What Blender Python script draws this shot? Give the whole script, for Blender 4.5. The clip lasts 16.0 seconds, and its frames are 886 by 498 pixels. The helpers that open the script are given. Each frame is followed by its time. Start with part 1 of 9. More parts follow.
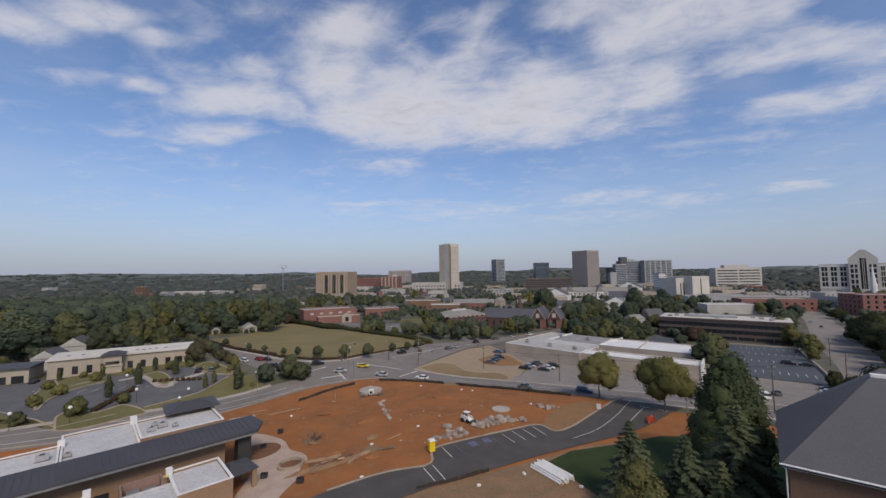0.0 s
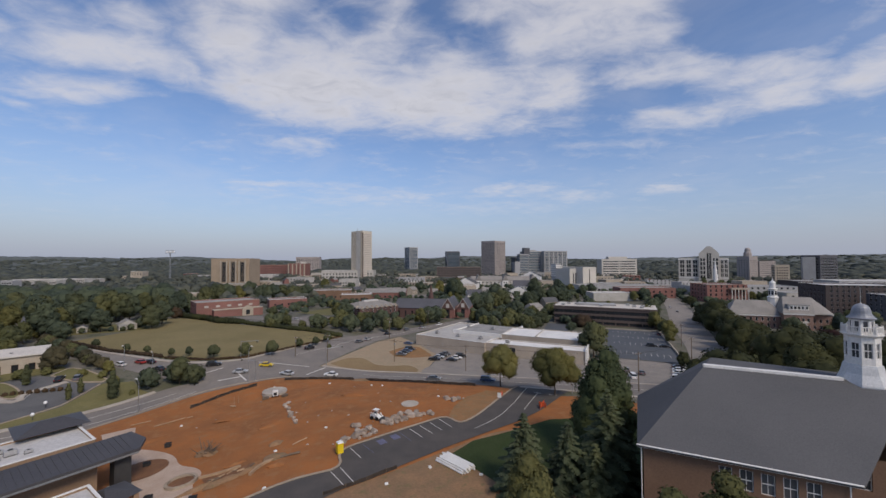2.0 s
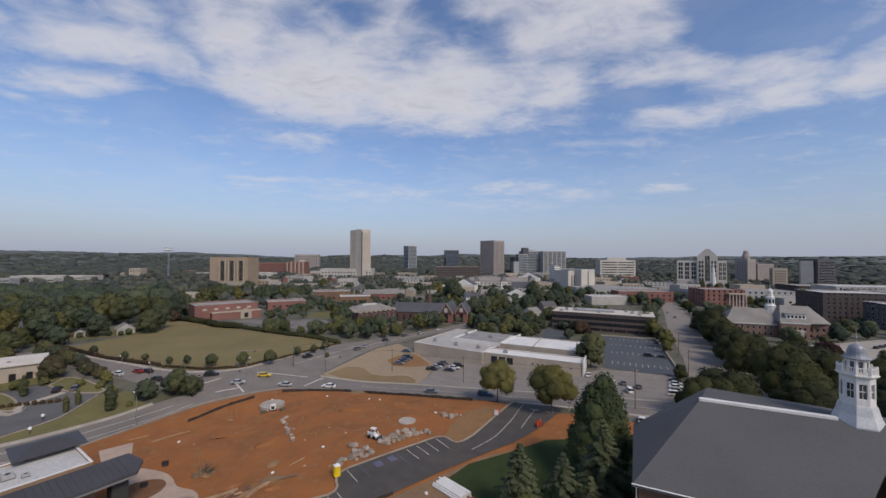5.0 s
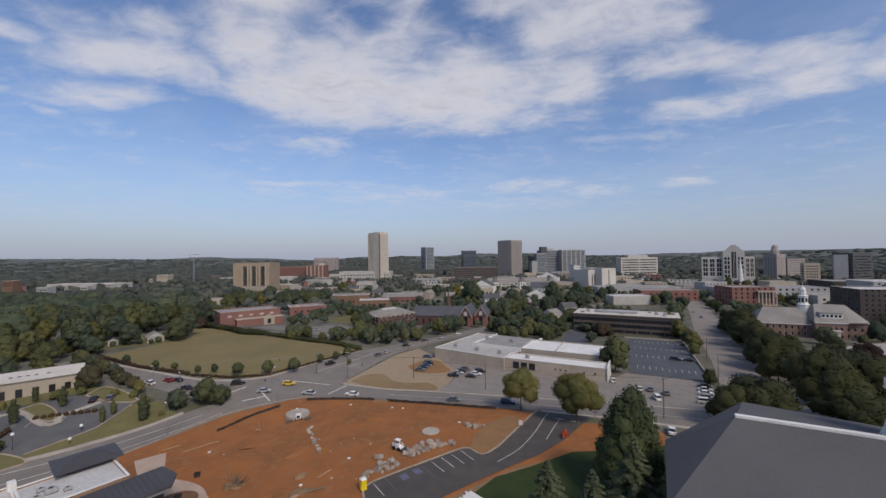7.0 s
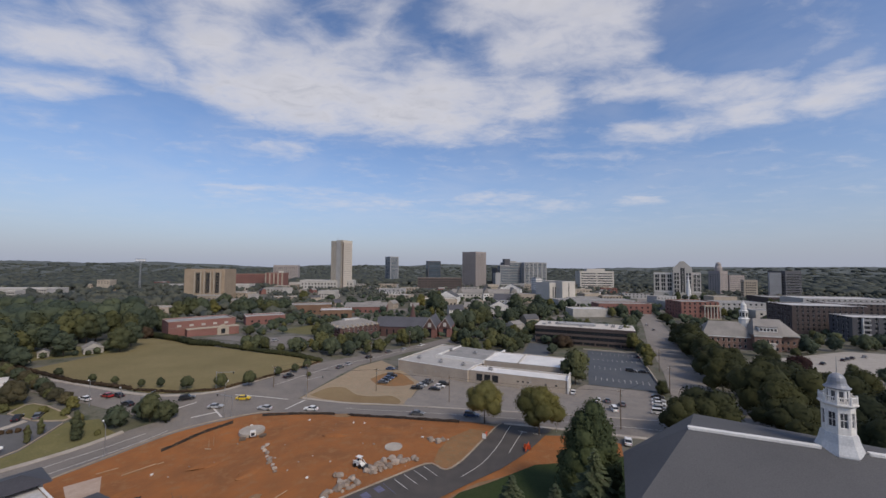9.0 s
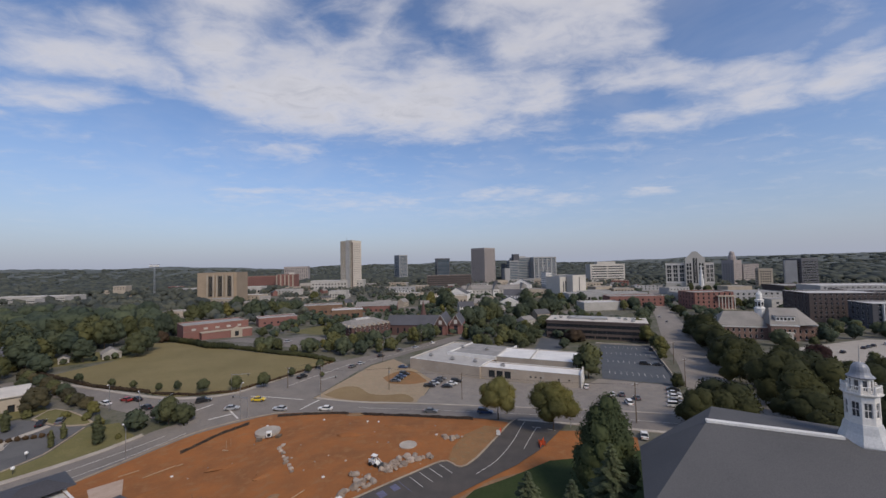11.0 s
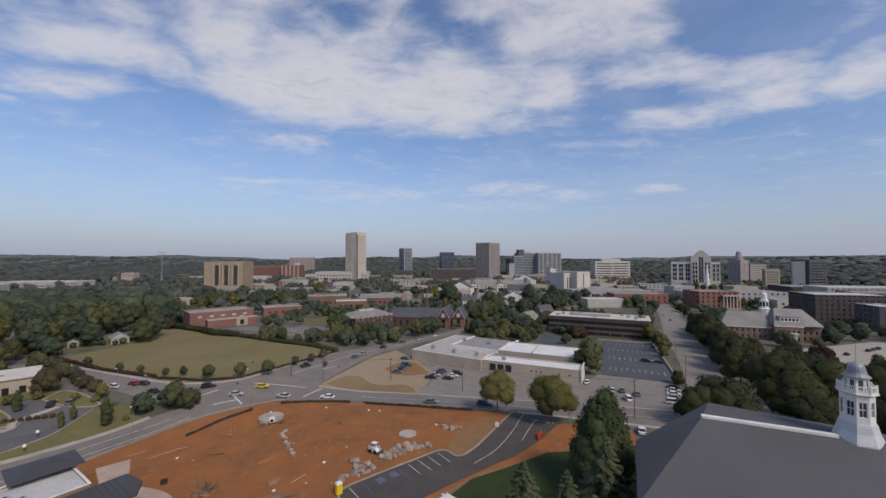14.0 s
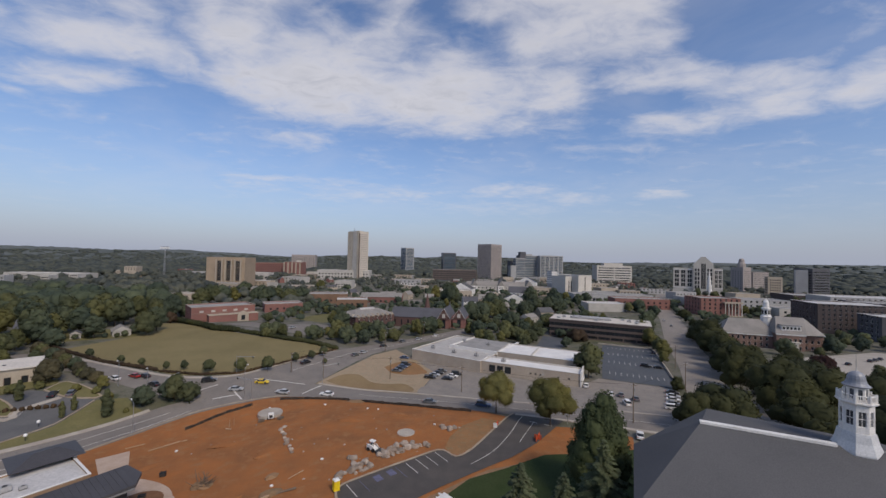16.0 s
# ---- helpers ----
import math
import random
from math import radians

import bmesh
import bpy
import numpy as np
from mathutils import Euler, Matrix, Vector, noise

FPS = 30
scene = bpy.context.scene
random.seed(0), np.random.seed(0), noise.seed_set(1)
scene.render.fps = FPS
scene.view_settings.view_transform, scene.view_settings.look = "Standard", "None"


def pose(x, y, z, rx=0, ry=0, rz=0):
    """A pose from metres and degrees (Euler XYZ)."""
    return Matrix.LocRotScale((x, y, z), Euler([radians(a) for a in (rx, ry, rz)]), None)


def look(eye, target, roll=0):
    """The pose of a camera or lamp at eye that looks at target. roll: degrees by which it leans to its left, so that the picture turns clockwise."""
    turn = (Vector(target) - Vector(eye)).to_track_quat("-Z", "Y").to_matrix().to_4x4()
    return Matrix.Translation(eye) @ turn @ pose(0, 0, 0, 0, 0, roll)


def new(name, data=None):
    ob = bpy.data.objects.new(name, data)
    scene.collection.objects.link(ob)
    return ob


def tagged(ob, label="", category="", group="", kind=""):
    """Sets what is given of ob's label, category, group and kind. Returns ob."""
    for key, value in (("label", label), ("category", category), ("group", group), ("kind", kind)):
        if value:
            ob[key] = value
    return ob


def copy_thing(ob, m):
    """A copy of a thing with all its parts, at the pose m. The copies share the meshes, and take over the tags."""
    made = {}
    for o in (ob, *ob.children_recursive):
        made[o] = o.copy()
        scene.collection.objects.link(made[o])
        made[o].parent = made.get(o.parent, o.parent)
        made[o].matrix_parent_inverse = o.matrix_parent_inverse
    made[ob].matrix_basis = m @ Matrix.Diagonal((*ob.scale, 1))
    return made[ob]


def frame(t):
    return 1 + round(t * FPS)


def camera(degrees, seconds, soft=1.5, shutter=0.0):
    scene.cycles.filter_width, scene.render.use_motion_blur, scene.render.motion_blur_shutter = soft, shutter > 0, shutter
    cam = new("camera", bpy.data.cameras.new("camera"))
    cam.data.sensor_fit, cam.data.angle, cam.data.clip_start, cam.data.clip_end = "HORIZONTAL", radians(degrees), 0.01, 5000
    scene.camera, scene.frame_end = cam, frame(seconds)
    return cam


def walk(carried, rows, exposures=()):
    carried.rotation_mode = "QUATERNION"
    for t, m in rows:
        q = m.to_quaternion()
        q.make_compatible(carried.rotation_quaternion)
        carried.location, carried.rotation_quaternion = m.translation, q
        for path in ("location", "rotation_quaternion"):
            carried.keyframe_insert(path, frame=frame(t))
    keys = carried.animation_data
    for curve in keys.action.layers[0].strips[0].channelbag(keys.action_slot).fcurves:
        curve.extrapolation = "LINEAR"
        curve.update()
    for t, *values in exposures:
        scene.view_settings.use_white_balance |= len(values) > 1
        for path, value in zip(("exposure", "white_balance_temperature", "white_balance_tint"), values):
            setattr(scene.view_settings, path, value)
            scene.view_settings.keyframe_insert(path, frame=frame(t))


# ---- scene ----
cam = camera(97.6, 16.0)
PATH = [
    (0, (0.58, 1.014, 33.204), (0.121, 2.956, 33.334), -0.9),
    (0.5, (0.576, 0.697, 33.867), (0.2, 2.658, 33.981), -0.5),
    (1, (0.771, 0.506, 34.555), (0.55, 2.491, 34.658), -0.9),
    (1.5, (0.875, 0.248, 35.419), (0.809, 2.244, 35.513), -0.6),
    (2, (0.894, -0.132, 36.223), (0.874, 1.867, 36.281), -0.2),
    (2.5, (0.99, -0.199, 37.032), (0.941, 1.8, 37.078), -0.4),
    (3, (1.115, -0.276, 37.877), (1.071, 1.722, 37.942), 0.9),
    (3.5, (1.117, -0.382, 38.64), (1.085, 1.617, 38.709), 0.0),
    (6, (0.627, -0.214, 43.045), (0.625, 1.786, 43.075), 0.7),
    (6.5, (0.336, -0.162, 43.529), (0.325, 1.837, 43.577), 1.1),
    (7, (0.159, -0.024, 43.942), (0.057, 1.973, 43.986), -0.8),
    (7.5, (0.166, 0.016, 44.093), (0.165, 2.016, 44.129), -0.0),
    (8, (-0.322, 0.044, 44.49), (-0.231, 2.041, 44.549), 0.2),
    (10.5, (-0.724, 0.383, 44.407), (-0.684, 2.379, 44.512), 0.3),
    (11, (-0.678, 0.451, 44.555), (-0.642, 2.449, 44.636), -1.2),
    (11.5, (-0.554, 0.528, 44.423), (-0.525, 2.523, 44.568), -0.9),
    (12, (-0.446, 0.287, 44.476), (-0.413, 2.28, 44.642), 0.7),
    (12.5, (-0.448, 0.243, 44.273), (-0.477, 2.24, 44.381), -1.7),
    (13, (-0.364, 0.107, 44.226), (-0.364, 2.106, 44.291), -0.5),
    (13.5, (-0.352, -0.138, 44.264), (-0.349, 1.861, 44.295), 0.9),
    (14, (-0.202, -0.329, 44.242), (-0.192, 1.67, 44.292), -0.0),
    (14.5, (-0.2, -0.667, 44.203), (-0.202, 1.332, 44.263), 0.5),
    (15, (-0.2, -0.58, 44.321), (-0.232, 1.42, 44.348), 0.0),
    (15.5, (-0.11, -0.626, 44.237), (-0.09, 1.373, 44.236), 1.1),
    (16, (-0.285, -0.586, 44.126), (-0.285, 1.413, 44.179), 1.3),
]
walk(cam, [(t, look(e, g, r)) for t, e, g, r in PATH], [(0.0, 0.08), (16.0, 0.08)])


# ---- sky, sun ----
SUN_AZ, SUN_EL = 144.0, 45.0          # degrees clockwise from +y, and above the horizon
world = bpy.data.worlds.new("sky")
scene.world = world
world.use_nodes = True
wn, wl = world.node_tree.nodes, world.node_tree.links
wn.clear()


def wnode(kind, **kw):
    n = wn.new(kind)
    for k, v in kw.items():
        n.inputs[k].default_value = v
    return n


def wmath(op, a, b=None, clamp=False):
    n = wn.new("ShaderNodeMath")
    n.operation, n.use_clamp = op, clamp
    for i, v in enumerate((a, b)):
        if v is None:
            continue
        if isinstance(v, (int, float)):
            n.inputs[i].default_value = v
        else:
            wl.new(v, n.inputs[i])
    if op == "SMOOTH_MAX":
        n.inputs[2].default_value = 0.25
    return n.outputs[0]


def wramp(v, lo, hi):
    n = wn.new("ShaderNodeMapRange")
    n.interpolation_type = "SMOOTHSTEP"
    wl.new(v, n.inputs["Value"])
    n.inputs["From Min"].default_value, n.inputs["From Max"].default_value = lo, hi
    return n.outputs["Result"]


sky = wn.new("ShaderNodeTexSky")
sky.sky_type, sky.sun_disc = "NISHITA", False
sky.sun_elevation, sky.sun_rotation = radians(SUN_EL), radians(SUN_AZ)
sky.air_density, sky.dust_density, sky.ozone_density = 1.0, 1.0, 2.0
coord = wn.new("ShaderNodeTexCoord")
sep = wn.new("ShaderNodeSeparateXYZ")
wl.new(coord.outputs["Generated"], sep.inputs[0])
dx, dy, dz = sep.outputs
up = wmath("MAXIMUM", dz, 0.0)
flat = wmath("ADD", up, 0.12)
# the cloud layer is a flat sheet overhead: the direction divided by its rise
px = wmath("DIVIDE", dx, flat)
py = wmath("DIVIDE", dy, flat)
plane = wn.new("ShaderNodeCombineXYZ")
wl.new(px, plane.inputs[0])
wl.new(py, plane.inputs[1])


def wnoise(scale, detail, rough, dist=0.0, offset=(0, 0, 0), stretch=(1, 1, 1), turn=0.0):
    m = wn.new("ShaderNodeMapping")
    m.inputs["Location"].default_value = offset
    m.inputs["Scale"].default_value = stretch
    m.inputs["Rotation"].default_value = (0, 0, radians(turn))
    wl.new(plane.outputs[0], m.inputs[0])
    n = wn.new("ShaderNodeTexNoise")
    wl.new(m.outputs[0], n.inputs["Vector"])
    n.inputs["Scale"].default_value, n.inputs["Detail"].default_value = scale, detail
    n.inputs["Roughness"].default_value, n.inputs["Distortion"].default_value = rough, dist
    return n.outputs["Fac"]


def bank(cx, cy, rx, ry, turn, weight):
    """A soft heap of cloud on the sheet."""
    m = wn.new("ShaderNodeMapping")
    m.vector_type = "TEXTURE"
    m.inputs["Location"].default_value = (cx, cy, 0)
    m.inputs["Rotation"].default_value = (0, 0, radians(turn))
    m.inputs["Scale"].default_value = (rx, ry, 1)
    wl.new(plane.outputs[0], m.inputs[0])
    ln = wn.new("ShaderNodeVectorMath")
    ln.operation = "LENGTH"
    wl.new(m.outputs[0], ln.inputs[0])
    return wmath("MULTIPLY", wmath("SUBTRACT", 1.0, wramp(ln.outputs["Value"], 0.2, 1.45)), weight)


heaps = None
for args in ((-0.56, 1.71, 0.59, 0.5, 3, 1.0), (-0.06, 1.83, 0.67, 0.44, 0, 1.0), (-0.77, 1.44, 0.26, 0.35, 4, 0.9), (0.38, 1.73, 0.35, 0.34, -3, 0.85), (-0.7, 1.24, 0.21, 0.15, 3, 0.75), (-0.18, 1.35, 0.16, 0.18, 1, 0.55),
             (0.06, 2.07, 0.72, 0.23, -1, 0.72), (-1.22, 1.38, 0.39, 0.19, 6, 0.85), (-1.06, 1.5, 0.17, 0.18, 6, 0.75), (-1.26, 1.19, 0.14, 0.13, 6, 0.6), (-1.0, 1.24, 0.15, 0.12, 5, 0.7), (-1.55, 1.6, 0.31, 0.16, 8, 0.85),
             (-1.87, 1.65, 0.07, 0.1, 9, 0.6), (0.45, 1.38, 0.4, 0.25, -3, 0.8), (0.18, 1.25, 0.2, 0.11, -1, 0.75), (0.7, 1.36, 0.18, 0.23, -4, 0.68), (0.91, 1.55, 0.35, 0.23, -5, 0.75), (1.19, 1.55, 0.32, 0.23, -7, 0.75),
             (1.2, 1.94, 0.37, 0.2, -7, 0.75), (1.44, 1.71, 0.32, 0.19, -8, 0.75), (1.49, 1.55, 0.19, 0.17, -8, 0.62), (1.67, 1.49, 0.19, 0.25, -9, 0.88), (1.29, 1.24, 0.15, 0.16, -6, 0.5), (1.51, 1.33, 0.1, 0.17, -8, 0.55),
             (-0.87, 2.29, 0.31, 0.2, 5, 0.6), (-1.54, 3.19, 0.48, 0.37, 10, 0.42), (-0.72, 3.48, 0.84, 0.44, 4, 0.5), (0.58, 3.3, 0.57, 0.28, -4, 0.56), (1.1, 3.42, 0.48, 0.29, -7, 0.55), (0.57, 3.9, 0.95, 0.34, -4, 0.5),
             (-0.58, 1.14, 0.22, 0.14, 2, 0.85), (-0.22, 1.2, 0.17, 0.1, 1, 0.55), (0.3, 1.13, 0.3, 0.13, -1, 1.0), (0.54, 1.21, 0.22, 0.16, -3, 0.92), (1.22, 1.18, 0.17, 0.1, -6, 0.55), (1.74, 3.13, 0.27, 0.2, -11, 0.6), (1.01, 2.3, 0.42, 0.12, -7, 0.45), (-3.41, 3.35, 0.48, 0.52, 21, 0.3),
             (-1.5, 0.8, 0.16, 0.12, 20, 0.8), (-1.28, 0.84, 0.2, 0.1, 25, 0.85), (-1.2, 0.97, 0.12, 0.07, 30, 0.7), (-1.58, 1.05, 0.16, 0.08, 25, 0.55), (-1.47, 1.17, 0.14, 0.08, 25, 0.7), (-1.22, 1.34, 0.2, 0.14, 20, 0.75),
             (-1.9, 1.43, 0.14, 0.06, 20, 0.5), (-4.6, 2.7, 0.7, 0.4, 30, 0.3), (-1.3, 3.0, 0.5, 0.13, 8, 0.5), (-0.48, 3.45, 0.6, 0.16, 4, 0.52), (1.18, 3.4, 0.35, 0.12, -8, 0.55)):
    b = bank(*args)
    heaps = b if heaps is None else wmath("SMOOTH_MAX", heaps, b)
gaps = None
for args in ((1.09, 1.31, 0.22, 0.15, -6, 0.6), (0.93, 1.76, 0.15, 0.11, -6, 0.35), (-1.32, 1.83, 0.34, 0.16, 7, 0.4)):
    b = bank(*args)
    gaps = b if gaps is None else wmath("MAXIMUM", gaps, b)
heaps = wmath("SUBTRACT", heaps, gaps)
billow = wnoise(3.4, 10.0, 0.6, 0.25, (3.1, 1.7, 0), (1.0, 1.25, 1), 8)
wisp = wnoise(7.5, 9.0, 0.6, 0.8, (0.4, 5.2, 0), (0.9, 1.25, 1), 12)
dens = wmath("ADD", heaps, wmath("ADD", wmath("MULTIPLY", wmath("SUBTRACT", billow, 0.5), 1.15), wmath("MULTIPLY", wmath("SUBTRACT", wisp, 0.5), 0.7)))
cover = wmath("MULTIPLY", wramp(dens, 0.1, 1.15), 0.92)
veil = wmath("MULTIPLY", wramp(wnoise(1.1, 6.0, 0.6, 0.5, (7, 2, 0)), 0.42, 0.75), 0.16)
cover = wmath("MAXIMUM", cover, veil)
# thick parts grey a little from below
shade = wn.new("ShaderNodeMix")
shade.data_type = "RGBA"
wl.new(wramp(wmath("ADD", dens, wmath("MULTIPLY", wmath("SUBTRACT", wisp, 0.5), 0.9)), 0.75, 1.6), shade.inputs[0])
shade.inputs[6].default_value = (5.3, 5.2, 5.5, 1)
shade.inputs[7].default_value = (3.9, 3.95, 4.4, 1)
# pale haze low over the land
haze = wmath("MULTIPLY", wmath("POWER", wmath("SUBTRACT", 1.0, wmath("MINIMUM", wmath("MULTIPLY", up, 2.6), 1.0)), 2.2), 0.97)
tone = wn.new("ShaderNodeMix")
tone.data_type, tone.blend_type = "RGBA", "MULTIPLY"
tone.inputs[0].default_value = 1.0
tone.inputs[7].default_value = (0.86, 0.92, 1.07, 1)
wl.new(sky.outputs[0], tone.inputs[6])
hz = wn.new("ShaderNodeMix")
hz.data_type = "RGBA"
wl.new(haze, hz.inputs[0])
wl.new(tone.outputs[2], hz.inputs[6])
hz.inputs[7].default_value = (2.86, 3.1, 3.9, 1)
mixc = wn.new("ShaderNodeMix")
mixc.data_type = "RGBA"
low = wramp(up, 0.02, 0.2)
wl.new(wmath("MULTIPLY", cover, low), mixc.inputs[0])
wl.new(hz.outputs[2], mixc.inputs[6])
wl.new(shade.outputs[2], mixc.inputs[7])
bg = wnode("ShaderNodeBackground", Strength=0.12)
wl.new(mixc.outputs[2], bg.inputs[0])
wout = wn.new("ShaderNodeOutputWorld")
wl.new(bg.outputs[0], wout.inputs[0])

sun_data = bpy.data.lights.new("sun", "SUN")
sun_data.energy, sun_data.angle, sun_data.color = 2.1, radians(18.0), (1.0, 0.9, 0.76)
sun = new("sun", sun_data)
a, e = radians(SUN_AZ), radians(SUN_EL)
sun.matrix_world = look((0, 0, 120), (-math.sin(a) * math.cos(e), -math.cos(a) * math.cos(e), 120 - math.sin(e)))


# ---- materials ----
def material(name, col, rough=0.8, col2=None, scale=1.0, fine=12.0, bump=0.0, metal=0.0, spots=None, per="", spec=0.3, stretch=(1, 1, 1), contrast=(0.35, 0.65)):
    """A surface: two tones mixed by a broad noise in metres, a fine grain, and relief. per: 'object' or 'island' varies pieces."""
    warm = (1.05, 1.0, 0.94)
    col = tuple(c * w for c, w in zip(col, warm))
    col2 = tuple(c * w for c, w in zip(col2, warm)) if col2 else None
    m = bpy.data.materials.new(name)
    m.use_nodes = True
    N, L = m.node_tree.nodes, m.node_tree.links
    p = N["Principled BSDF"]
    p.inputs["Roughness"].default_value, p.inputs["Metallic"].default_value = rough, metal
    p.inputs["Specular IOR Level"].default_value = spec
    g = N.new("ShaderNodeNewGeometry")
    mp = N.new("ShaderNodeMapping")
    mp.inputs["Scale"].default_value = stretch
    L.new(g.outputs["Position"], mp.inputs[0])

    def nz(s, d=5.0, r=0.6):
        n = N.new("ShaderNodeTexNoise")
        n.inputs["Scale"].default_value, n.inputs["Detail"].default_value, n.inputs["Roughness"].default_value = s, d, r
        L.new(mp.outputs[0], n.inputs["Vector"])
        return n.outputs["Fac"]

    def mix(fac, a, b, kind="MIX"):
        n = N.new("ShaderNodeMix")
        n.data_type, n.blend_type = "RGBA", kind
        for i, v in ((0, fac), (6, a), (7, b)):
            if isinstance(v, (int, float)):
                n.inputs[i].default_value = v
            elif isinstance(v, tuple):
                n.inputs[i].default_value = (*v, 1)
            else:
                L.new(v, n.inputs[i])
        return n.outputs[2]

    def span(v, lo, hi, a=0.0, b=1.0):
        n = N.new("ShaderNodeMapRange")
        L.new(v, n.inputs[0])
        for i, x in zip((1, 2, 3, 4), (lo, hi, a, b)):
            n.inputs[i].default_value = x
        return n.outputs[0]

    col2 = col2 or tuple(c * 0.72 for c in col)
    out = mix(span(nz(0.13 * scale), *contrast), col, col2)
    if spots:
        out = mix(span(nz(0.45 * scale, 6.0, 0.7), spots[1], spots[1] + 0.12), out, spots[0])
    grain = nz(fine, 4.0, 0.7)
    out = mix(1.0, out, mix(span(grain, 0.3, 0.7), (0.82, 0.82, 0.82), (1.15, 1.15, 1.15)), "MULTIPLY")
    if per:
        src = N.new("ShaderNodeObjectInfo").outputs["Random"] if per == "object" else g.outputs["Random Per Island"]
        out = mix(1.0, out, mix(src, (0.72, 0.72, 0.72), (1.28, 1.28, 1.28)), "MULTIPLY")
    L.new(out, p.inputs["Base Color"])
    if bump:
        b = N.new("ShaderNodeBump")
        b.inputs["Distance"].default_value, b.inputs["Strength"].default_value = bump, 0.7
        L.new(grain, b.inputs["Height"])
        L.new(b.outputs[0], p.inputs["Normal"])
    return m


def leafy(name, a, b, trans=0.25):
    a, b = (tuple(c * k for c, k in zip(q, (1.33, 1.26, 1.12))) for q in (a, b))
    m = bpy.data.materials.new(name)
    m.use_nodes = True
    N, L = m.node_tree.nodes, m.node_tree.links
    p = N["Principled BSDF"]
    p.inputs["Roughness"].default_value, p.inputs["Specular IOR Level"].default_value = 0.8, 0.1
    g, o = N.new("ShaderNodeNewGeometry"), N.new("ShaderNodeObjectInfo")
    mx, tint = N.new("ShaderNodeMix"), N.new("ShaderNodeMix")
    mx.data_type = tint.data_type = "RGBA"
    L.new(g.outputs["Random Per Island"], mx.inputs[0])
    mx.inputs[6].default_value, mx.inputs[7].default_value = (*a, 1), (*b, 1)
    tint.blend_type = "MULTIPLY"
    tint.inputs[0].default_value = 1.0
    vary = N.new("ShaderNodeMix")
    vary.data_type = "RGBA"
    L.new(o.outputs["Random"], vary.inputs[0])
    vary.inputs[6].default_value, vary.inputs[7].default_value = (0.82, 0.86, 0.9, 1), (1.18, 1.13, 1.04, 1)
    spot = N.new("ShaderNodeTexNoise")
    spot.inputs["Scale"].default_value, spot.inputs["Detail"].default_value = 0.06, 1.5
    L.new(g.outputs["Position"], spot.inputs["Vector"])
    rng_ = N.new("ShaderNodeMapRange")
    L.new(spot.outputs["Fac"], rng_.inputs[0])
    rng_.inputs[1].default_value, rng_.inputs[2].default_value = 0.35, 0.65
    warm = N.new("ShaderNodeMix")
    warm.data_type = "RGBA"
    L.new(rng_.outputs[0], warm.inputs[0])
    warm.inputs[6].default_value, warm.inputs[7].default_value = (0.7, 0.75, 0.8, 1), (1.3, 1.24, 1.05, 1)
    both = N.new("ShaderNodeMix")
    both.data_type, both.blend_type = "RGBA", "MULTIPLY"
    both.inputs[0].default_value = 1.0
    L.new(vary.outputs[2], both.inputs[6])
    L.new(warm.outputs[2], both.inputs[7])
    L.new(mx.outputs[2], tint.inputs[6])
    L.new(both.outputs[2], tint.inputs[7])
    L.new(tint.outputs[2], p.inputs["Base Color"])
    t = N.new("ShaderNodeBsdfTranslucent")
    L.new(tint.outputs[2], t.inputs[0])
    ms = N.new("ShaderNodeMixShader")
    ms.inputs[0].default_value = trans
    L.new(p.outputs[0], ms.inputs[1])
    L.new(t.outputs[0], ms.inputs[2])
    L.new(ms.outputs[0], N["Material Output"].inputs[0])
    return m


GROUND = material("town_ground", (0.1, 0.098, 0.06), 0.95, (0.16, 0.15, 0.135), 0.35, 1.5, spots=((0.065, 0.072, 0.04), 0.52))
ROAD = material("road_asphalt", (0.178, 0.16, 0.146), 0.9, (0.218, 0.195, 0.174), 1.2, 3.0, spots=((0.15, 0.14, 0.132), 0.58))
LOT = material("old_lot_asphalt", (0.215, 0.193, 0.173), 0.9, (0.258, 0.231, 0.205), 1.5, 3.0, spots=((0.19, 0.178, 0.165), 0.55))
TAR = material("new_asphalt", (0.068, 0.062, 0.059), 0.85, (0.09, 0.08, 0.073), 1.5, 6.0)
TAR_BLUE = material("office_lot_asphalt", (0.075, 0.085, 0.1), 0.85, (0.095, 0.1, 0.11), 1.0, 5.0, spots=((0.06, 0.066, 0.075), 0.56))
CARPARK = material("car_park_asphalt", (0.1, 0.1, 0.103), 0.85, (0.13, 0.128, 0.128), 1.5, 5.0)
CONCRETE = material("concrete", (0.42, 0.38, 0.33), 0.9, (0.33, 0.29, 0.25), 2.0, 6.0)
KERB = material("kerb_concrete", (0.38, 0.32, 0.245), 0.9, (0.28, 0.22, 0.165), 4.0, 8.0)
PAVE = material("plaza_paving", (0.46, 0.36, 0.29), 0.9, (0.4, 0.3, 0.235), 3.0, 6.0)
DIRT = material("red_clay", (0.335, 0.132, 0.047), 0.95, (0.225, 0.103, 0.046), 0.9, 9.0, 0.03, spots=((0.3, 0.142, 0.062), 0.52), spec=0.1, contrast=(0.32, 0.68))
CLAY_BROWN = material("brown_clay_and_straw", (0.285, 0.155, 0.075), 0.95, (0.225, 0.135, 0.07), 1.6, 4.0, 0.03, spots=((0.24, 0.165, 0.085), 0.52), spec=0.1)
FORECOURT = material("pale_forecourt_paving", (0.4, 0.365, 0.32), 0.9, (0.34, 0.31, 0.275), 1.5, 4.0)
MULCH = material("brown_mulch", (0.2, 0.1, 0.05), 0.95, (0.15, 0.075, 0.04), 3.0, 6.0)
